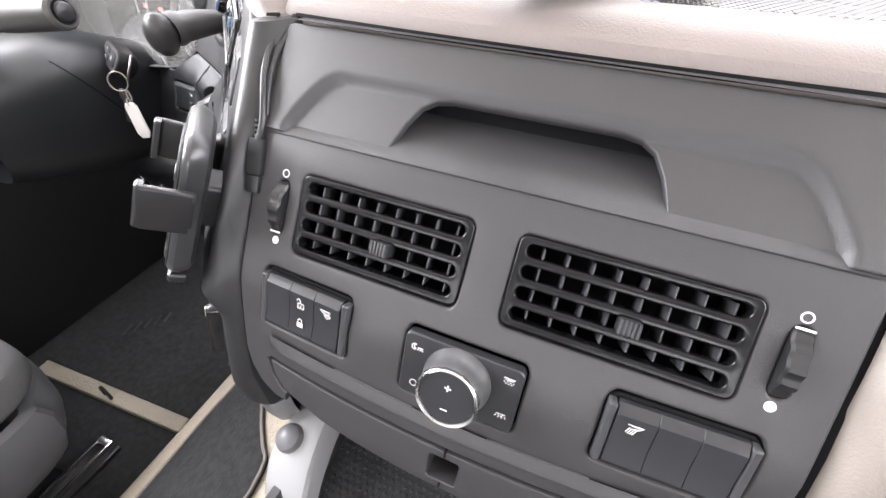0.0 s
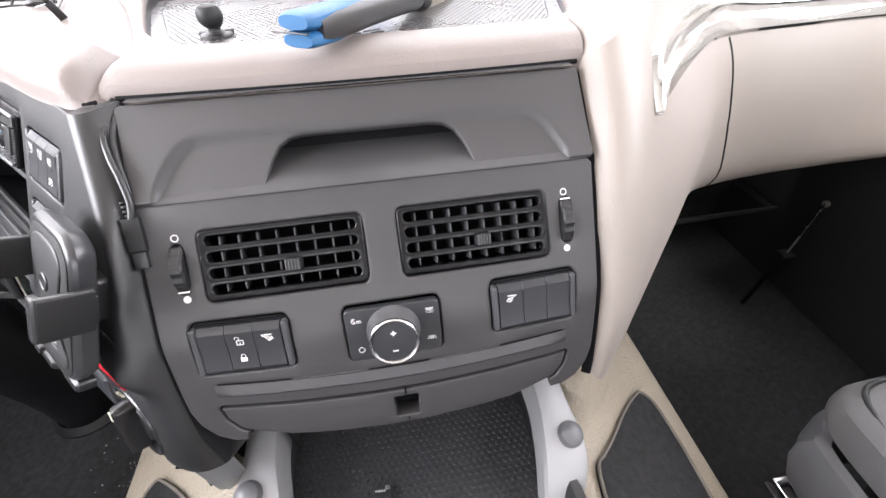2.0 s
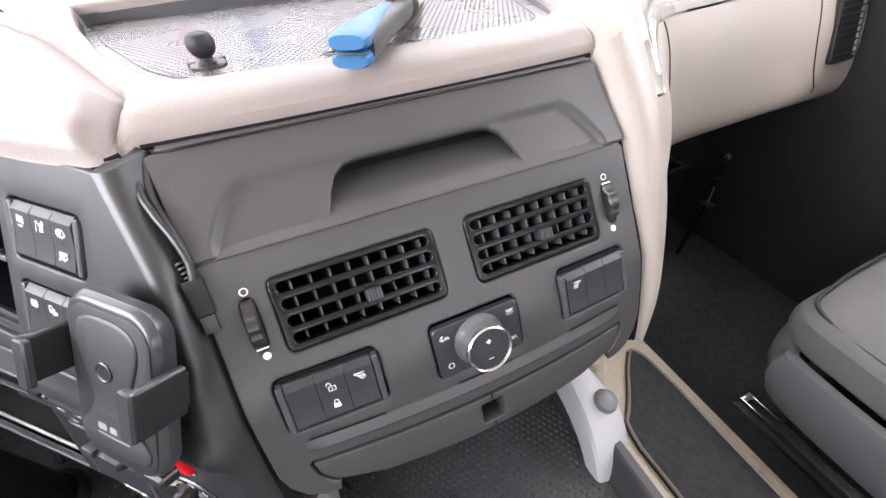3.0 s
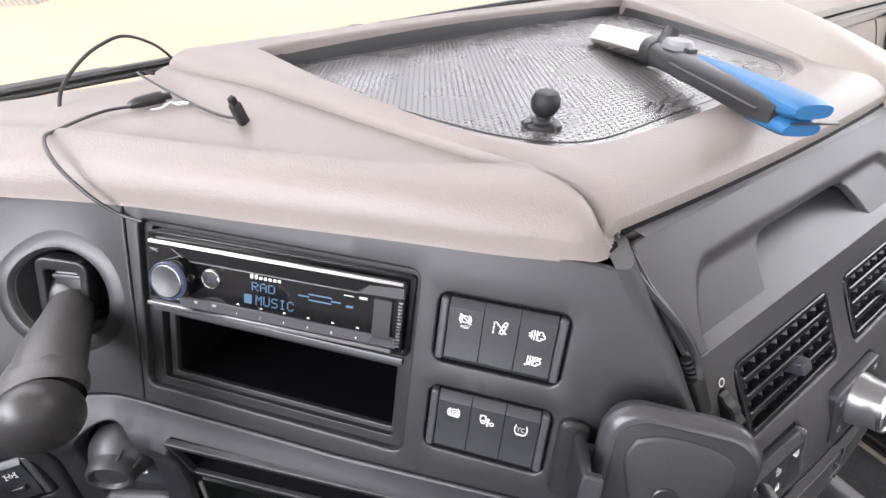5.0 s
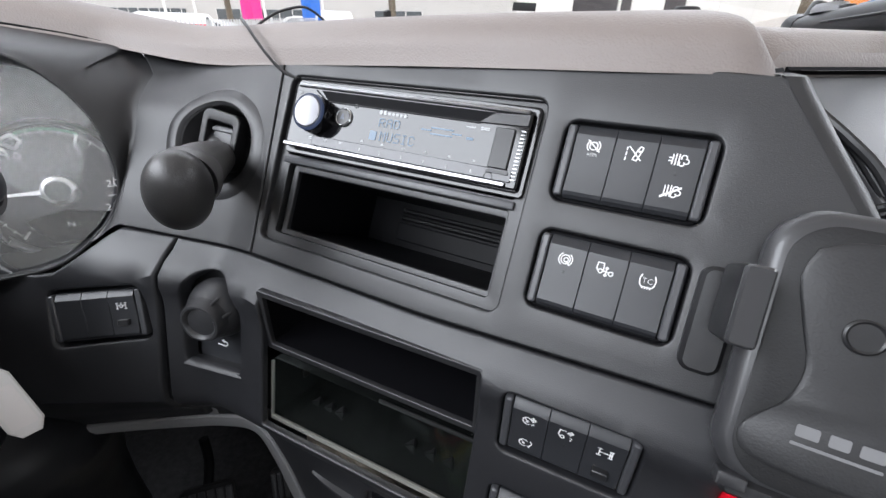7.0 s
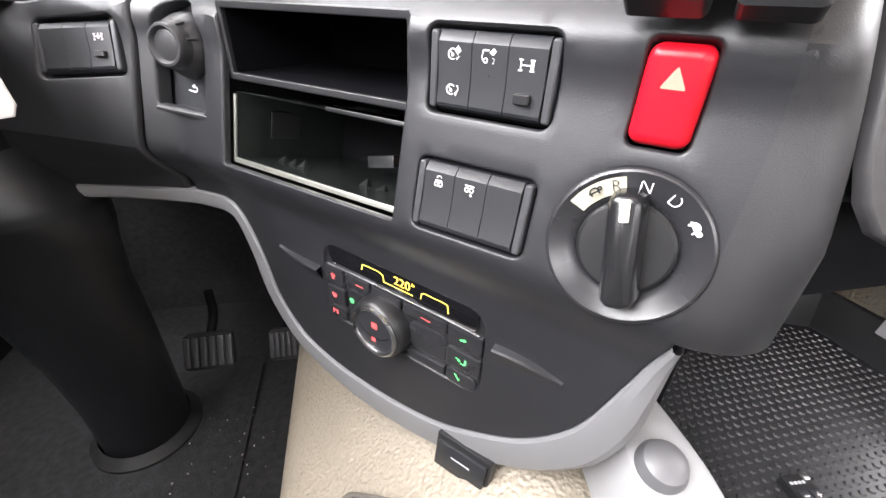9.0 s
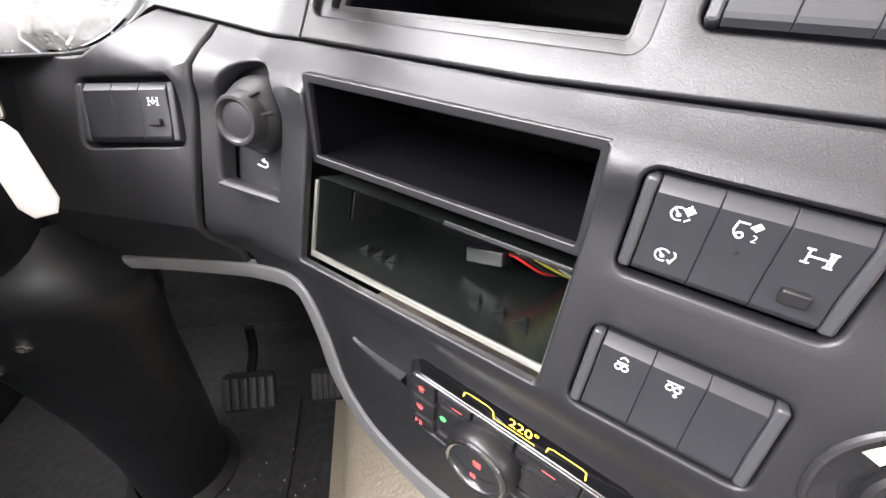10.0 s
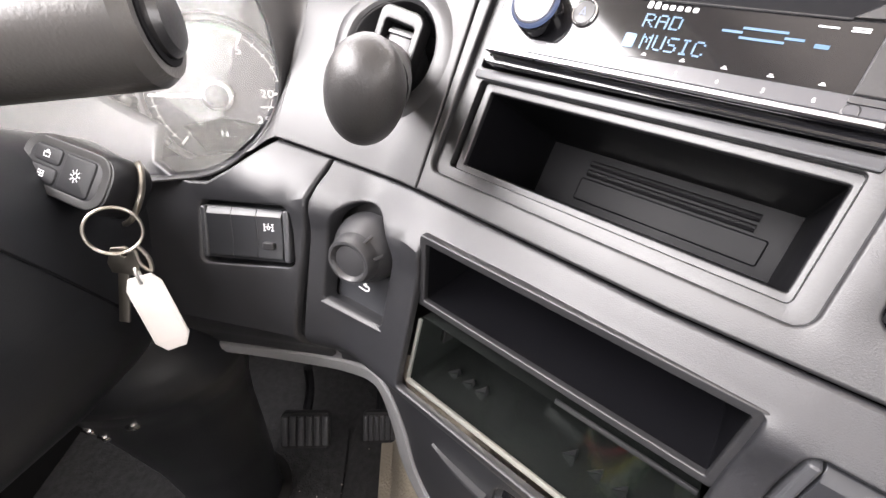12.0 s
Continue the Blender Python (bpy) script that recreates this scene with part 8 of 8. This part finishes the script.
part("case", block(0.0235, 0.082, 0.009, 0.002), M_BLACK, rc)
part("end_light", block(0.006, 0.005, 0.0015, 0.0004, m=Matrix.Translation((0.007, 0.037, 0.009))), M_SATIN, rc)
for k in range(4):
    part("name_bar", block(0.0026, 0.0022, 0.0004, 0.0, m=Matrix.Translation((-0.0080 + 0.0036 * k, 0.0335, 0.009))), M_DIMPRINT, rc)
for r_ in range(4):
    for c_ in range(2):
        kb_ = part("key", block(0.0085, 0.0095, 0.0012, 0.0004, m=Matrix.Translation((-0.005 + 0.0105 * c_, 0.0225 - 0.0135 * r_, 0.009))), M_SWITCH, rc)
        part("key_mark", strokes([[(-1.8, 0), (1.8, 0)]] + ([[(0, -1.6), (0, 1.6)]] if c_ else []), 0.0009, 0.0104, m=Matrix.Translation((-0.005 + 0.0105 * c_, 0.0225 - 0.0135 * r_, 0))), M_WHITE, kb_, smooth=0)
# latch on the lower edge of the trim band
la = thing("panel_latch", on(driver, 0.0145, 0.246) @ Matrix.Translation((0, 0, -0.002)) @ pose(0, 0, 0, -8, 0, 0), "small black latch under the grey trim band", "latch")
part("latch_body", block(0.056, 0.040, 0.012, 0.002), M_BLACK, la)
part("latch_face", block(0.048, 0.026, 0.003, 0.001, m=Matrix.Translation((0, 0.002, 0.012))), M_SWITCH, la)
part("latch_bar", strokes([[(-9, 4), (9, 4)]], 0.002, 0.0152), M_DIMPRINT, la, smooth=0)



# ---- outside: the yard in front of the truck ----
def ground_z(x, y):
    return -1.25 + 0.033 * y + 0.015 * x


M_YARD = mat("pale_paving", (0.34, 0.285, 0.20), 0.9, grain=0.4, grain_size=0.03, var=0.16, var_size=1.6)
M_GRASS = mat("dry_grass", (0.19, 0.18, 0.055), 0.95, grain=1.0, grain_size=0.03, var=0.45, var_size=0.7)
M_VAN = mat("white_car_paint", (0.80, 0.80, 0.80), 0.25, var=0.02, coat=0.5)
M_CARBLACK = mat("black_car_paint", (0.02, 0.021, 0.024), 0.22, var=0.05, coat=0.6)
M_GLASSDARK = mat("car_window", (0.05, 0.06, 0.065), 0.08, var=0.1)
M_STICKER = mat("pink_red_sticker", (0.72, 0.05, 0.10), 0.45, var=0.05)
M_PLATE = mat("amber_plate", (0.75, 0.42, 0.05), 0.5, var=0.05)
M_CLAD = mat("white_cladding", (0.72, 0.71, 0.69), 0.6, grain=0.2, grain_size=0.05, var=0.06, var_size=2.0)
M_CLADGREY = mat("grey_cladding", (0.50, 0.49, 0.48), 0.6, grain=0.2, grain_size=0.05, var=0.08, var_size=2.0)
M_DARKDOOR = mat("dark_door", (0.035, 0.03, 0.032), 0.5, var=0.3, var_size=0.6)
M_ORANGE = mat("orange_paint", (0.70, 0.22, 0.03), 0.5, var=0.08)
M_MAROON = mat("maroon_door", (0.10, 0.02, 0.03), 0.5, var=0.2)
M_GALV = mat("galvanised_steel", (0.50, 0.51, 0.52), 0.5, 0.6, var=0.1)
M_FENCEWHITE = mat("white_fence_paint", (0.75, 0.75, 0.73), 0.6, var=0.05)
M_BARK = mat("bark", (0.14, 0.115, 0.085), 0.9, grain=1.0, grain_size=0.03, var=0.3, var_size=0.2)
M_LEAF = mat("leaves", (0.07, 0.105, 0.025), 0.7, var=0.3, var_size=0.3)
M_MAGENTA = mat("magenta_flag", (0.70, 0.03, 0.26), 0.7, var=0.1)
M_FLAGBLUE = mat("blue_flag", (0.03, 0.16, 0.60), 0.7, var=0.1)

gs = [-600, -200, -80, -40, -20, -10, 0, 10, 20, 40, 80, 200, 600]
part("ground", grid([[Vector((x, y, ground_z(x, y))) for x in gs] for y in gs]), M_YARD, None, "pale sandy paving of a yard", 0, "structure")


def lawn(name, pts_):
    b = sheet(lambda x, y, o: Vector((x, y, ground_z(x, y) + 0.05 + o)), pts_, (), 1.0, 0.06, 0.01)
    tagged(part(name, b, M_GRASS, None, "dry yellow-green grass verge with a kerb edge", 30, "stuff"), category="grass")


lawn("grass_verge", [(1.9, 23.6), (4.7, 19.9), (6.8, 20.2), (9.4, 21.2), (9.0, 22.4), (5.0, 26.6), (2.5, 27.0)])
lawn("grass_verge", [(-16, 24.0), (0.5, 23.4), (0.5, 25.5), (-16, 26.5)])


def at_ground(x, y, heading):
    return Matrix.Translation((x, y, ground_z(x, y))) @ pose(0, 0, 0, 0, 0, heading)


def vehicle(name, m, profile, glassp, w, paint, label, rear_red=False, group=""):
    """A parked vehicle; its front looks along +y, its rear stands at y = 0."""
    t = thing(name, m, label, "van" if "van" in name else "car", group)
    rows = []
    for x, k in ((-w / 2, 0.93), (-w / 2 + 0.03, 0.985), (-w / 2 + 0.10, 1.0), (w / 2 - 0.10, 1.0), (w / 2 - 0.03, 0.985), (w / 2, 0.93)):
        ymid = sum(p[0] for p in profile) / len(profile)
        lean = []
        for y, z in profile:
            xx = x * (1 - 0.10 * max(0, z - 0.95) / 0.9)
            lean.append(Vector((xx, ymid + (y - ymid) * (0.97 + 0.03 * k if k < 1 else 1), 0.75 + (z - 0.75) * (k if z > 0.75 else 1))))
        rows.append(lean + lean[:1])
    b = grid(rows)
    b.faces.new([b.verts.new(p) for p in rows[0][:-1]])
    b.faces.new([b.verts.new(p) for p in rows[-1][:-1]][::-1])
    body = part("body", b, paint, t)
    length = max(p[0] for p in profile)
    for sx in (-1, 1):
        for pts_ in glassp:
            bb = bmesh.new()
            bb.faces.new([bb.verts.new((sx * ((w / 2 + 0.004) * (1 - 0.10 * max(0, z - 0.95) / 0.9)), y, z)) for y, z in pts_])
            part("side_window", thicken(bb, (sx * 0.006, 0, 0)), M_GLASSDARK, t)
        for y in (0.62, length - 0.80):
            wh = part("wheel", lathe([(0.20, 0.0), (0.30, 0.0), (0.315, 0.03), (0.315, 0.16), (0.30, 0.19), (0.20, 0.19)], 24, m=Matrix.Translation((sx * (w / 2 - 0.09) - 0.095, y, 0.315)) @ pose(0, 0, 0, 0, 90, 0)), M_RUBBER, t)
            part("rim", lathe([(0.20, -0.005), (0.18, -0.02), (0.05, -0.01), (0.01, -0.02)], 20, m=Matrix.Translation((sx * (w / 2 + 0.005), y, 0.315)) @ pose(0, 0, 0, 0, -90 * sx, 0)), M_GALV, wh)
        part("tail_lamp", block(0.10, 0.05, 0.34, 0.02, m=Matrix.Translation((sx * (w / 2 - 0.07), 0.0, 0.78))), M_RED, t)
        part("headlamp", block(0.30, 0.06, 0.16, 0.03, m=Matrix.Translation((sx * (w / 2 - 0.24), length - 0.05, 0.68))), M_CHROME, t)
        part("mirror", block(0.16, 0.10, 0.16, 0.03, m=Matrix.Translation((sx * (w / 2 + 0.10), length - 1.45, 1.02))), M_BLACK, t)
    part("number_plate", block(0.50, 0.012, 0.11, 0.004, m=Matrix.Translation((0, -0.012, 0.50))), M_PLATE, t)
    part("number_plate", block(0.50, 0.012, 0.11, 0.004, m=Matrix.Translation((0, length + 0.012, 0.42))), M_PLATE, t)
    part("rear_bumper", block(w * 0.96, 0.10, 0.22, 0.03, m=Matrix.Translation((0, 0.0, 0.28))), M_BLACK if paint is M_CARBLACK else paint, t)
    part("grille", block(w * 0.5, 0.03, 0.22, 0.02, m=Matrix.Translation((0, length + 0.002, 0.52))), M_BLACK, t)
    if rear_red:
        part("rear_sticker", block(w * 0.66, 0.010, 0.55, 0.02, m=Matrix.Translation((0.08, 0.002, 1.02)) @ pose(0, 0, 0, -4, 0, 0)), M_STICKER, t, "pink-red advertising panel")
        for k in range(4):
            part("sticker_bar", block(0.15, 0.006, 0.16, 0.01, m=Matrix.Translation((-0.22 + 0.20 * k, -0.010, 1.27)) @ pose(0, 0, 0, -4, 0, 0)), M_VAN, t)
        part("sticker_bar", block(0.90, 0.006, 0.06, 0.01, m=Matrix.Translation((0.08, -0.004, 1.10)) @ pose(0, 0, 0, -4, 0, 0)), M_VAN, t)
        part("handle", block(0.16, 0.02, 0.03, 0.006, m=Matrix.Translation((0.18, -0.01, 0.90))), M_BLACK, t)
        for sx in (-1, 1):
            part("side_sticker", block(0.008, 0.85, 0.46, 0.003, m=Matrix.Translation((sx * (w / 2 - 0.022), 1.05, 1.05)) @ pose(0, 0, 0, 0, -sx * 5, 0)), M_STICKER, t, "pink-red advertising panel")
    return t


VANP = [(0.02, 0.30), (0.0, 0.75), (0.04, 1.35), (0.10, 1.72), (0.30, 1.83), (1.6, 1.86), (2.55, 1.82), (3.20, 1.30), (4.00, 1.06), (4.28, 0.85), (4.35, 0.50), (4.28, 0.28)]
CARP = [(0.02, 0.32), (0.0, 0.70), (0.08, 0.98), (0.45, 1.40), (0.90, 1.50), (2.0, 1.52), (2.55, 1.42), (3.15, 1.02), (3.95, 0.86), (4.20, 0.70), (4.22, 0.40), (4.15, 0.28)]
VG = [[(1.75, 1.12), (1.75, 1.62), (2.48, 1.60), (3.00, 1.15)]]
CG = [[(0.35, 1.0), (0.62, 1.36), (1.35, 1.40), (1.35, 1.0)], [(1.42, 1.0), (1.42, 1.40), (2.30, 1.38), (2.85, 1.02)]]
for x, y, h in ((-3.30, 14.45, 24), (-6.9, 16.6, 26), (-10.3, 19.0, 27)):
    v = vehicle("parked_van", at_ground(x, y, h), VANP, VG, 1.80, M_VAN, "small white delivery van with pink-red panels, parked", True, "parked delivery vans")
vehicle("parked_car", at_ground(0.35, 22.2, 188), CARP, CG, 1.76, M_CARBLACK, "black parked hatchback car beside the fence")
vehicle("parked_van", at_ground(1.15, 25.2, 187), VANP, VG, 1.90, M_VAN, "plain white van parked behind a black car")
for x, y, h in ((-2.6, 22.0, 80), (1.9, 30.5, 82), (-7.0, 26.0, 80)):
    vehicle("parked_car", at_ground(x, y, h), CARP, CG, 1.76, M_VAN, "white parked car behind the fence", False, "white cars behind the fence")


def fence(name, a, b, h, pitch, w, rail_z, mt, label):
    a, b = Vector(a), Vector(b)
    n = int((b - a).length / pitch)
    t = thing(name, Matrix.Translation((a.x, a.y, ground_z(a.x, a.y))), label, "fence")
    d = (b - a).normalized()
    rot = Matrix.Rotation(math.atan2(d.y, d.x), 4, "Z")
    slat = None
    for k in range(n + 1):
        p = a + d * pitch * k
        loc = Vector((p.x - a.x, p.y - a.y, ground_z(p.x, p.y) - ground_z(a.x, a.y)))
        if slat is None:
            slat = part("slat", block(w, 0.02, h, 0.004), mt, t)
            slat.matrix_local = Matrix.Translation(loc) @ rot
        else:
            s = new("slat", slat.data)
            s.parent = t
            s.matrix_local = Matrix.Translation(loc) @ rot
    for z in rail_z:
        e = Vector((b.x - a.x, b.y - a.y, ground_z(b.x, b.y) - ground_z(a.x, a.y) + z))
        part("rail", tube([Vector((0, 0.02, z)), e + Vector((0, 0.02, 0))], 0.022, 8, smoothed=False), mt, t)
    m_ = max(2, int((b - a).length / 2.4))
    for k in range(m_ + 1):
        p = a.lerp(b, k / m_)
        part("post", block(0.07, 0.07, h + 0.06, 0.01, m=Matrix.Translation((p.x - a.x, p.y - a.y + 0.05, ground_z(p.x, p.y) - ground_z(a.x, a.y)))), mt, t)
    return t


fence("metal_fence", (-2.4, 12.7), (0.40, 16.7), 1.72, 0.10, 0.038, (0.15, 1.55), M_GALV, "tall galvanised steel slat fence")
fence("metal_fence", (-7.5, 13.9), (-2.4, 12.7), 1.72, 0.10, 0.032, (0.15, 1.55), M_GALV, "tall galvanised steel slat fence")
fence("picket_fence", (4.6, 26.4), (9.8, 22.1), 0.95, 0.16, 0.06, (0.2, 0.75), M_FENCEWHITE, "low white picket fence before the hall")
fence("picket_fence", (29.3, 18.7), (39.5, 17.7), 1.9, 0.42, 0.10, (0.3, 1.5), M_FENCEWHITE, "tall white picket fence at the yard's end")

# the hall
FM = Matrix(((0.8, 0.6, 0, 16.54), (-0.6, 0.8, 0, 33.55), (0, 0, 1, 0.10), (0, 0, 0, 1)))
hall = thing("warehouse", FM, "long white industrial hall with dark doors", "building")
hw = bmesh.new()
for s0, s1 in ((-55, 70),):
    b = block(s1 - s0, 12, 9.0, 0.05, m=Matrix.Translation(((s0 + s1) / 2, 6.10, -2.5)))
part("wall", b, M_CLADGREY, hall)
part("roof", block(126, 13, 0.35, 0.05, m=Matrix.Translation((7.5, 6.1, 6.5))), M_RUBBER, hall)
for s0, s1, z1, mt, nm in ((-0.07, 4.2, 5.0, M_CLAD, "wall_panel"), (4.25, 7.37, 4.6, M_DARKDOOR, "roller_door"), (7.45, 7.60, 4.8, M_FENCEWHITE, "door_post"), (7.66, 8.30, 3.0, M_DARKDOOR, "side_door"), (8.36, 10.5, 4.8, M_CLAD, "roller_door"), (10.55, 11.85, 3.0, M_DARKDOOR, "side_door"), (11.9, 20.3, 5.0, M_CLAD, "wall_panel"), (20.35, 20.9, 3.0, M_DARKDOOR, "side_door"), (20.95, 22.2, 5.0, M_ORANGE, "orange_frame"), (22.3, 25.6, 4.4, M_MAROON, "roller_door"), (25.7, 50.0, 5.0, M_CLAD, "wall_panel")):
    d = part(nm, block(s1 - s0, 0.10, z1 + 0.6, 0.01, m=Matrix.Translation(((s0 + s1) / 2, 0.04, -0.6))), mt, hall)
    if nm == "side_door":
        part("door_window", block(0.22, 0.02, 0.5, 0.01, m=Matrix.Translation(((s0 + s1) / 2, -0.02, 1.5))), M_CLAD, d)
    if nm == "wall_panel":
        for k in range(1, int((s1 - s0) / 2.1)):
            part("panel_joint", block(0.025, 0.012, z1, 0.003, m=Matrix.Translation((s0 + 2.1 * k, -0.014, -0.2))), M_CLADGREY, d)
for s0, s1 in ((-12.5, -8.0), (-30, -17), (-48, -34)):
    wn_ = part("window_band", block(s1 - s0, 0.08, 0.9, 0.01, m=Matrix.Translation(((s0 + s1) / 2, 0.03, 1.05))), M_GLASSDARK, hall)
    for k in range(int((s1 - s0) / 1.5) + 1):
        part("mullion", block(0.06, 0.03, 0.9, 0.004, m=Matrix.Translation((s0 + 1.5 * k, -0.02, 1.05))), M_CLAD, wn_)


def tree(x, y, r, h, seed, label):
    rnd = random.Random(seed)
    t = thing("tree", Matrix.Translation((x, y, ground_z(x, y) - 0.05)), label, "tree", "trees in the yard")
    part("trunk", tube([(0, 0, 0), (0.03, 0.02, h * 0.2), (-0.02, 0.05, h * 0.45), (0.05, 0, h * 0.75), (0, 0, h)], [r * 1.25, r, r * 0.85, r * 0.5, r * 0.15], 12), M_BARK, t)
    tips = []
    for k in range(9):
        a, z0 = 2.4 * k + rnd.random(), h * (0.38 + 0.055 * k)
        l = h * (0.34 - 0.018 * k)
        tip = Vector((l * math.cos(a), l * math.sin(a), z0 + l * 0.75))
        part("limb", tube([(0, 0, z0), tuple(tip * 0.5 + Vector((0, 0, z0 * 0.45))), tuple(tip)], [r * 0.42, r * 0.25, r * 0.06], 7), M_BARK, t)
        tips.append((Vector((0, 0, z0)), tip))
    b = bmesh.new()
    for a, tip in tips:
        for k in range(170):
            c = a.lerp(tip, 0.45 + 0.65 * rnd.random()) + Vector([rnd.gauss(0, 0.42) for _ in range(3)])
            u = Vector([rnd.uniform(-1, 1) for _ in range(3)]).normalized()
            v = u.orthogonal().normalized()
            s = rnd.uniform(0.07, 0.14)
            b.faces.new([b.verts.new(c + q) for q in (u * s, v * s * 0.5, -u * s, -v * s * 0.5)])
    part("crown", b, M_LEAF, t)


tree(4.75, 24.9, 0.20, 8.5, 3, "slim tree with grey-brown bark on a grass verge")
tree(28.0, 19.6, 0.30, 9.5, 5, "stout tree with grey-brown bark by the hall")
tree(-3.6, 27.5, 0.16, 8.0, 8, "slim tree behind the parked cars")

for x, y, mt, nm in ((-1.43, 20.0, M_MAGENTA, "magenta"), (0.85, 20.4, M_FLAGBLUE, "blue"), (-4.9, 20.0, None, ""), (-3.9, 20.0, None, "")):
    t = thing("flag_pole", Matrix.Translation((x, y, ground_z(x, y))), ("white pole with a hanging %s banner" % nm) if mt else "bare white pole behind the fence", "flag pole", "flag poles")
    part("pole", tube([(0, 0, 0), (0.02, 0, 3), (0, 0, 7)], [0.055, 0.045, 0.03], 10), M_FENCEWHITE, t)
    if mt:
        part("banner", thicken(grid([[Vector((-0.08 - 0.75 * u / 6, 0.07 * math.sin(u * 1.4 + z * 2.1), z)) for u in range(7)] for z in (1.55, 2.2, 3.0, 4.0, 5.4, 6.6)]), (0, 0.006, 0)), mt, t)
t = thing("marker_post", Matrix.Translation((21.1, 19.5, ground_z(21.1, 19.5))), "white marker post with a small sign plate", "post")
part("pole", tube([(0, 0, 0), (0, 0, 2.4)], 0.06, 10, smoothed=False), M_FENCEWHITE, t)
part("plate", block(0.5, 0.03, 0.4, 0.01, m=Matrix.Translation((0.3, 0, 1.2))), M_FENCEWHITE, t)

# ---- wipers and the sticker on the windscreen ----
def glass_y(x, z):
    return 0.655 - 0.10 * (x / 1.1) ** 2 - 0.13 * (z - 0.74)


def wiper(x0, x1, z0, z1, label):
    t = thing("windscreen_wiper", Matrix(), label, "wiper", "windscreen wipers")
    pts_ = []
    for k in range(9):
        x = x0 + (x1 - x0) * k / 8
        z = z0 + (z1 - z0) * k / 8
        pts_.append((x, glass_y(x, z) + 0.022, z))
    part("blade_frame", tube(pts_, 0.0052, 8, smoothed=False), M_BLACK, t)
    part("rubber_lip", tube([(x, y - 0.012, z - 0.004) for x, y, z in pts_], 0.0026, 6, smoothed=False), M_RUBBER, t)
    part("arm", tube([(x, y + 0.012, z - 0.001) for x, y, z in pts_[:6]], [0.007, 0.007, 0.0065, 0.006, 0.005, 0.0045], 8, smoothed=False), M_BLACK, t)
    part("tip_cap", block(0.022, 0.012, 0.012, 0.003, m=Matrix.Translation((x1, glass_y(x1, z1) + 0.020, z1 - 0.006))), M_BLACK, t)


wiper(-0.95, -0.128, 0.738, 0.7555, "black windscreen wiper resting low on the glass")
wiper(0.95, -0.083, 0.7860, 0.7550, "black windscreen wiper resting low on the glass")
sticker = part("windscreen_sticker", block(0.040, 0.0010, 0.0115, 0.0006), M_BLACK, None, "small black rectangular sticker on the windscreen")
tagged(sticker, category="sticker")
sticker.matrix_world = Matrix.Translation((-0.078, glass_y(-0.078, 0.80) - 0.0015, 0.7985)) @ pose(0, 0, 0, 7, 0, 0)
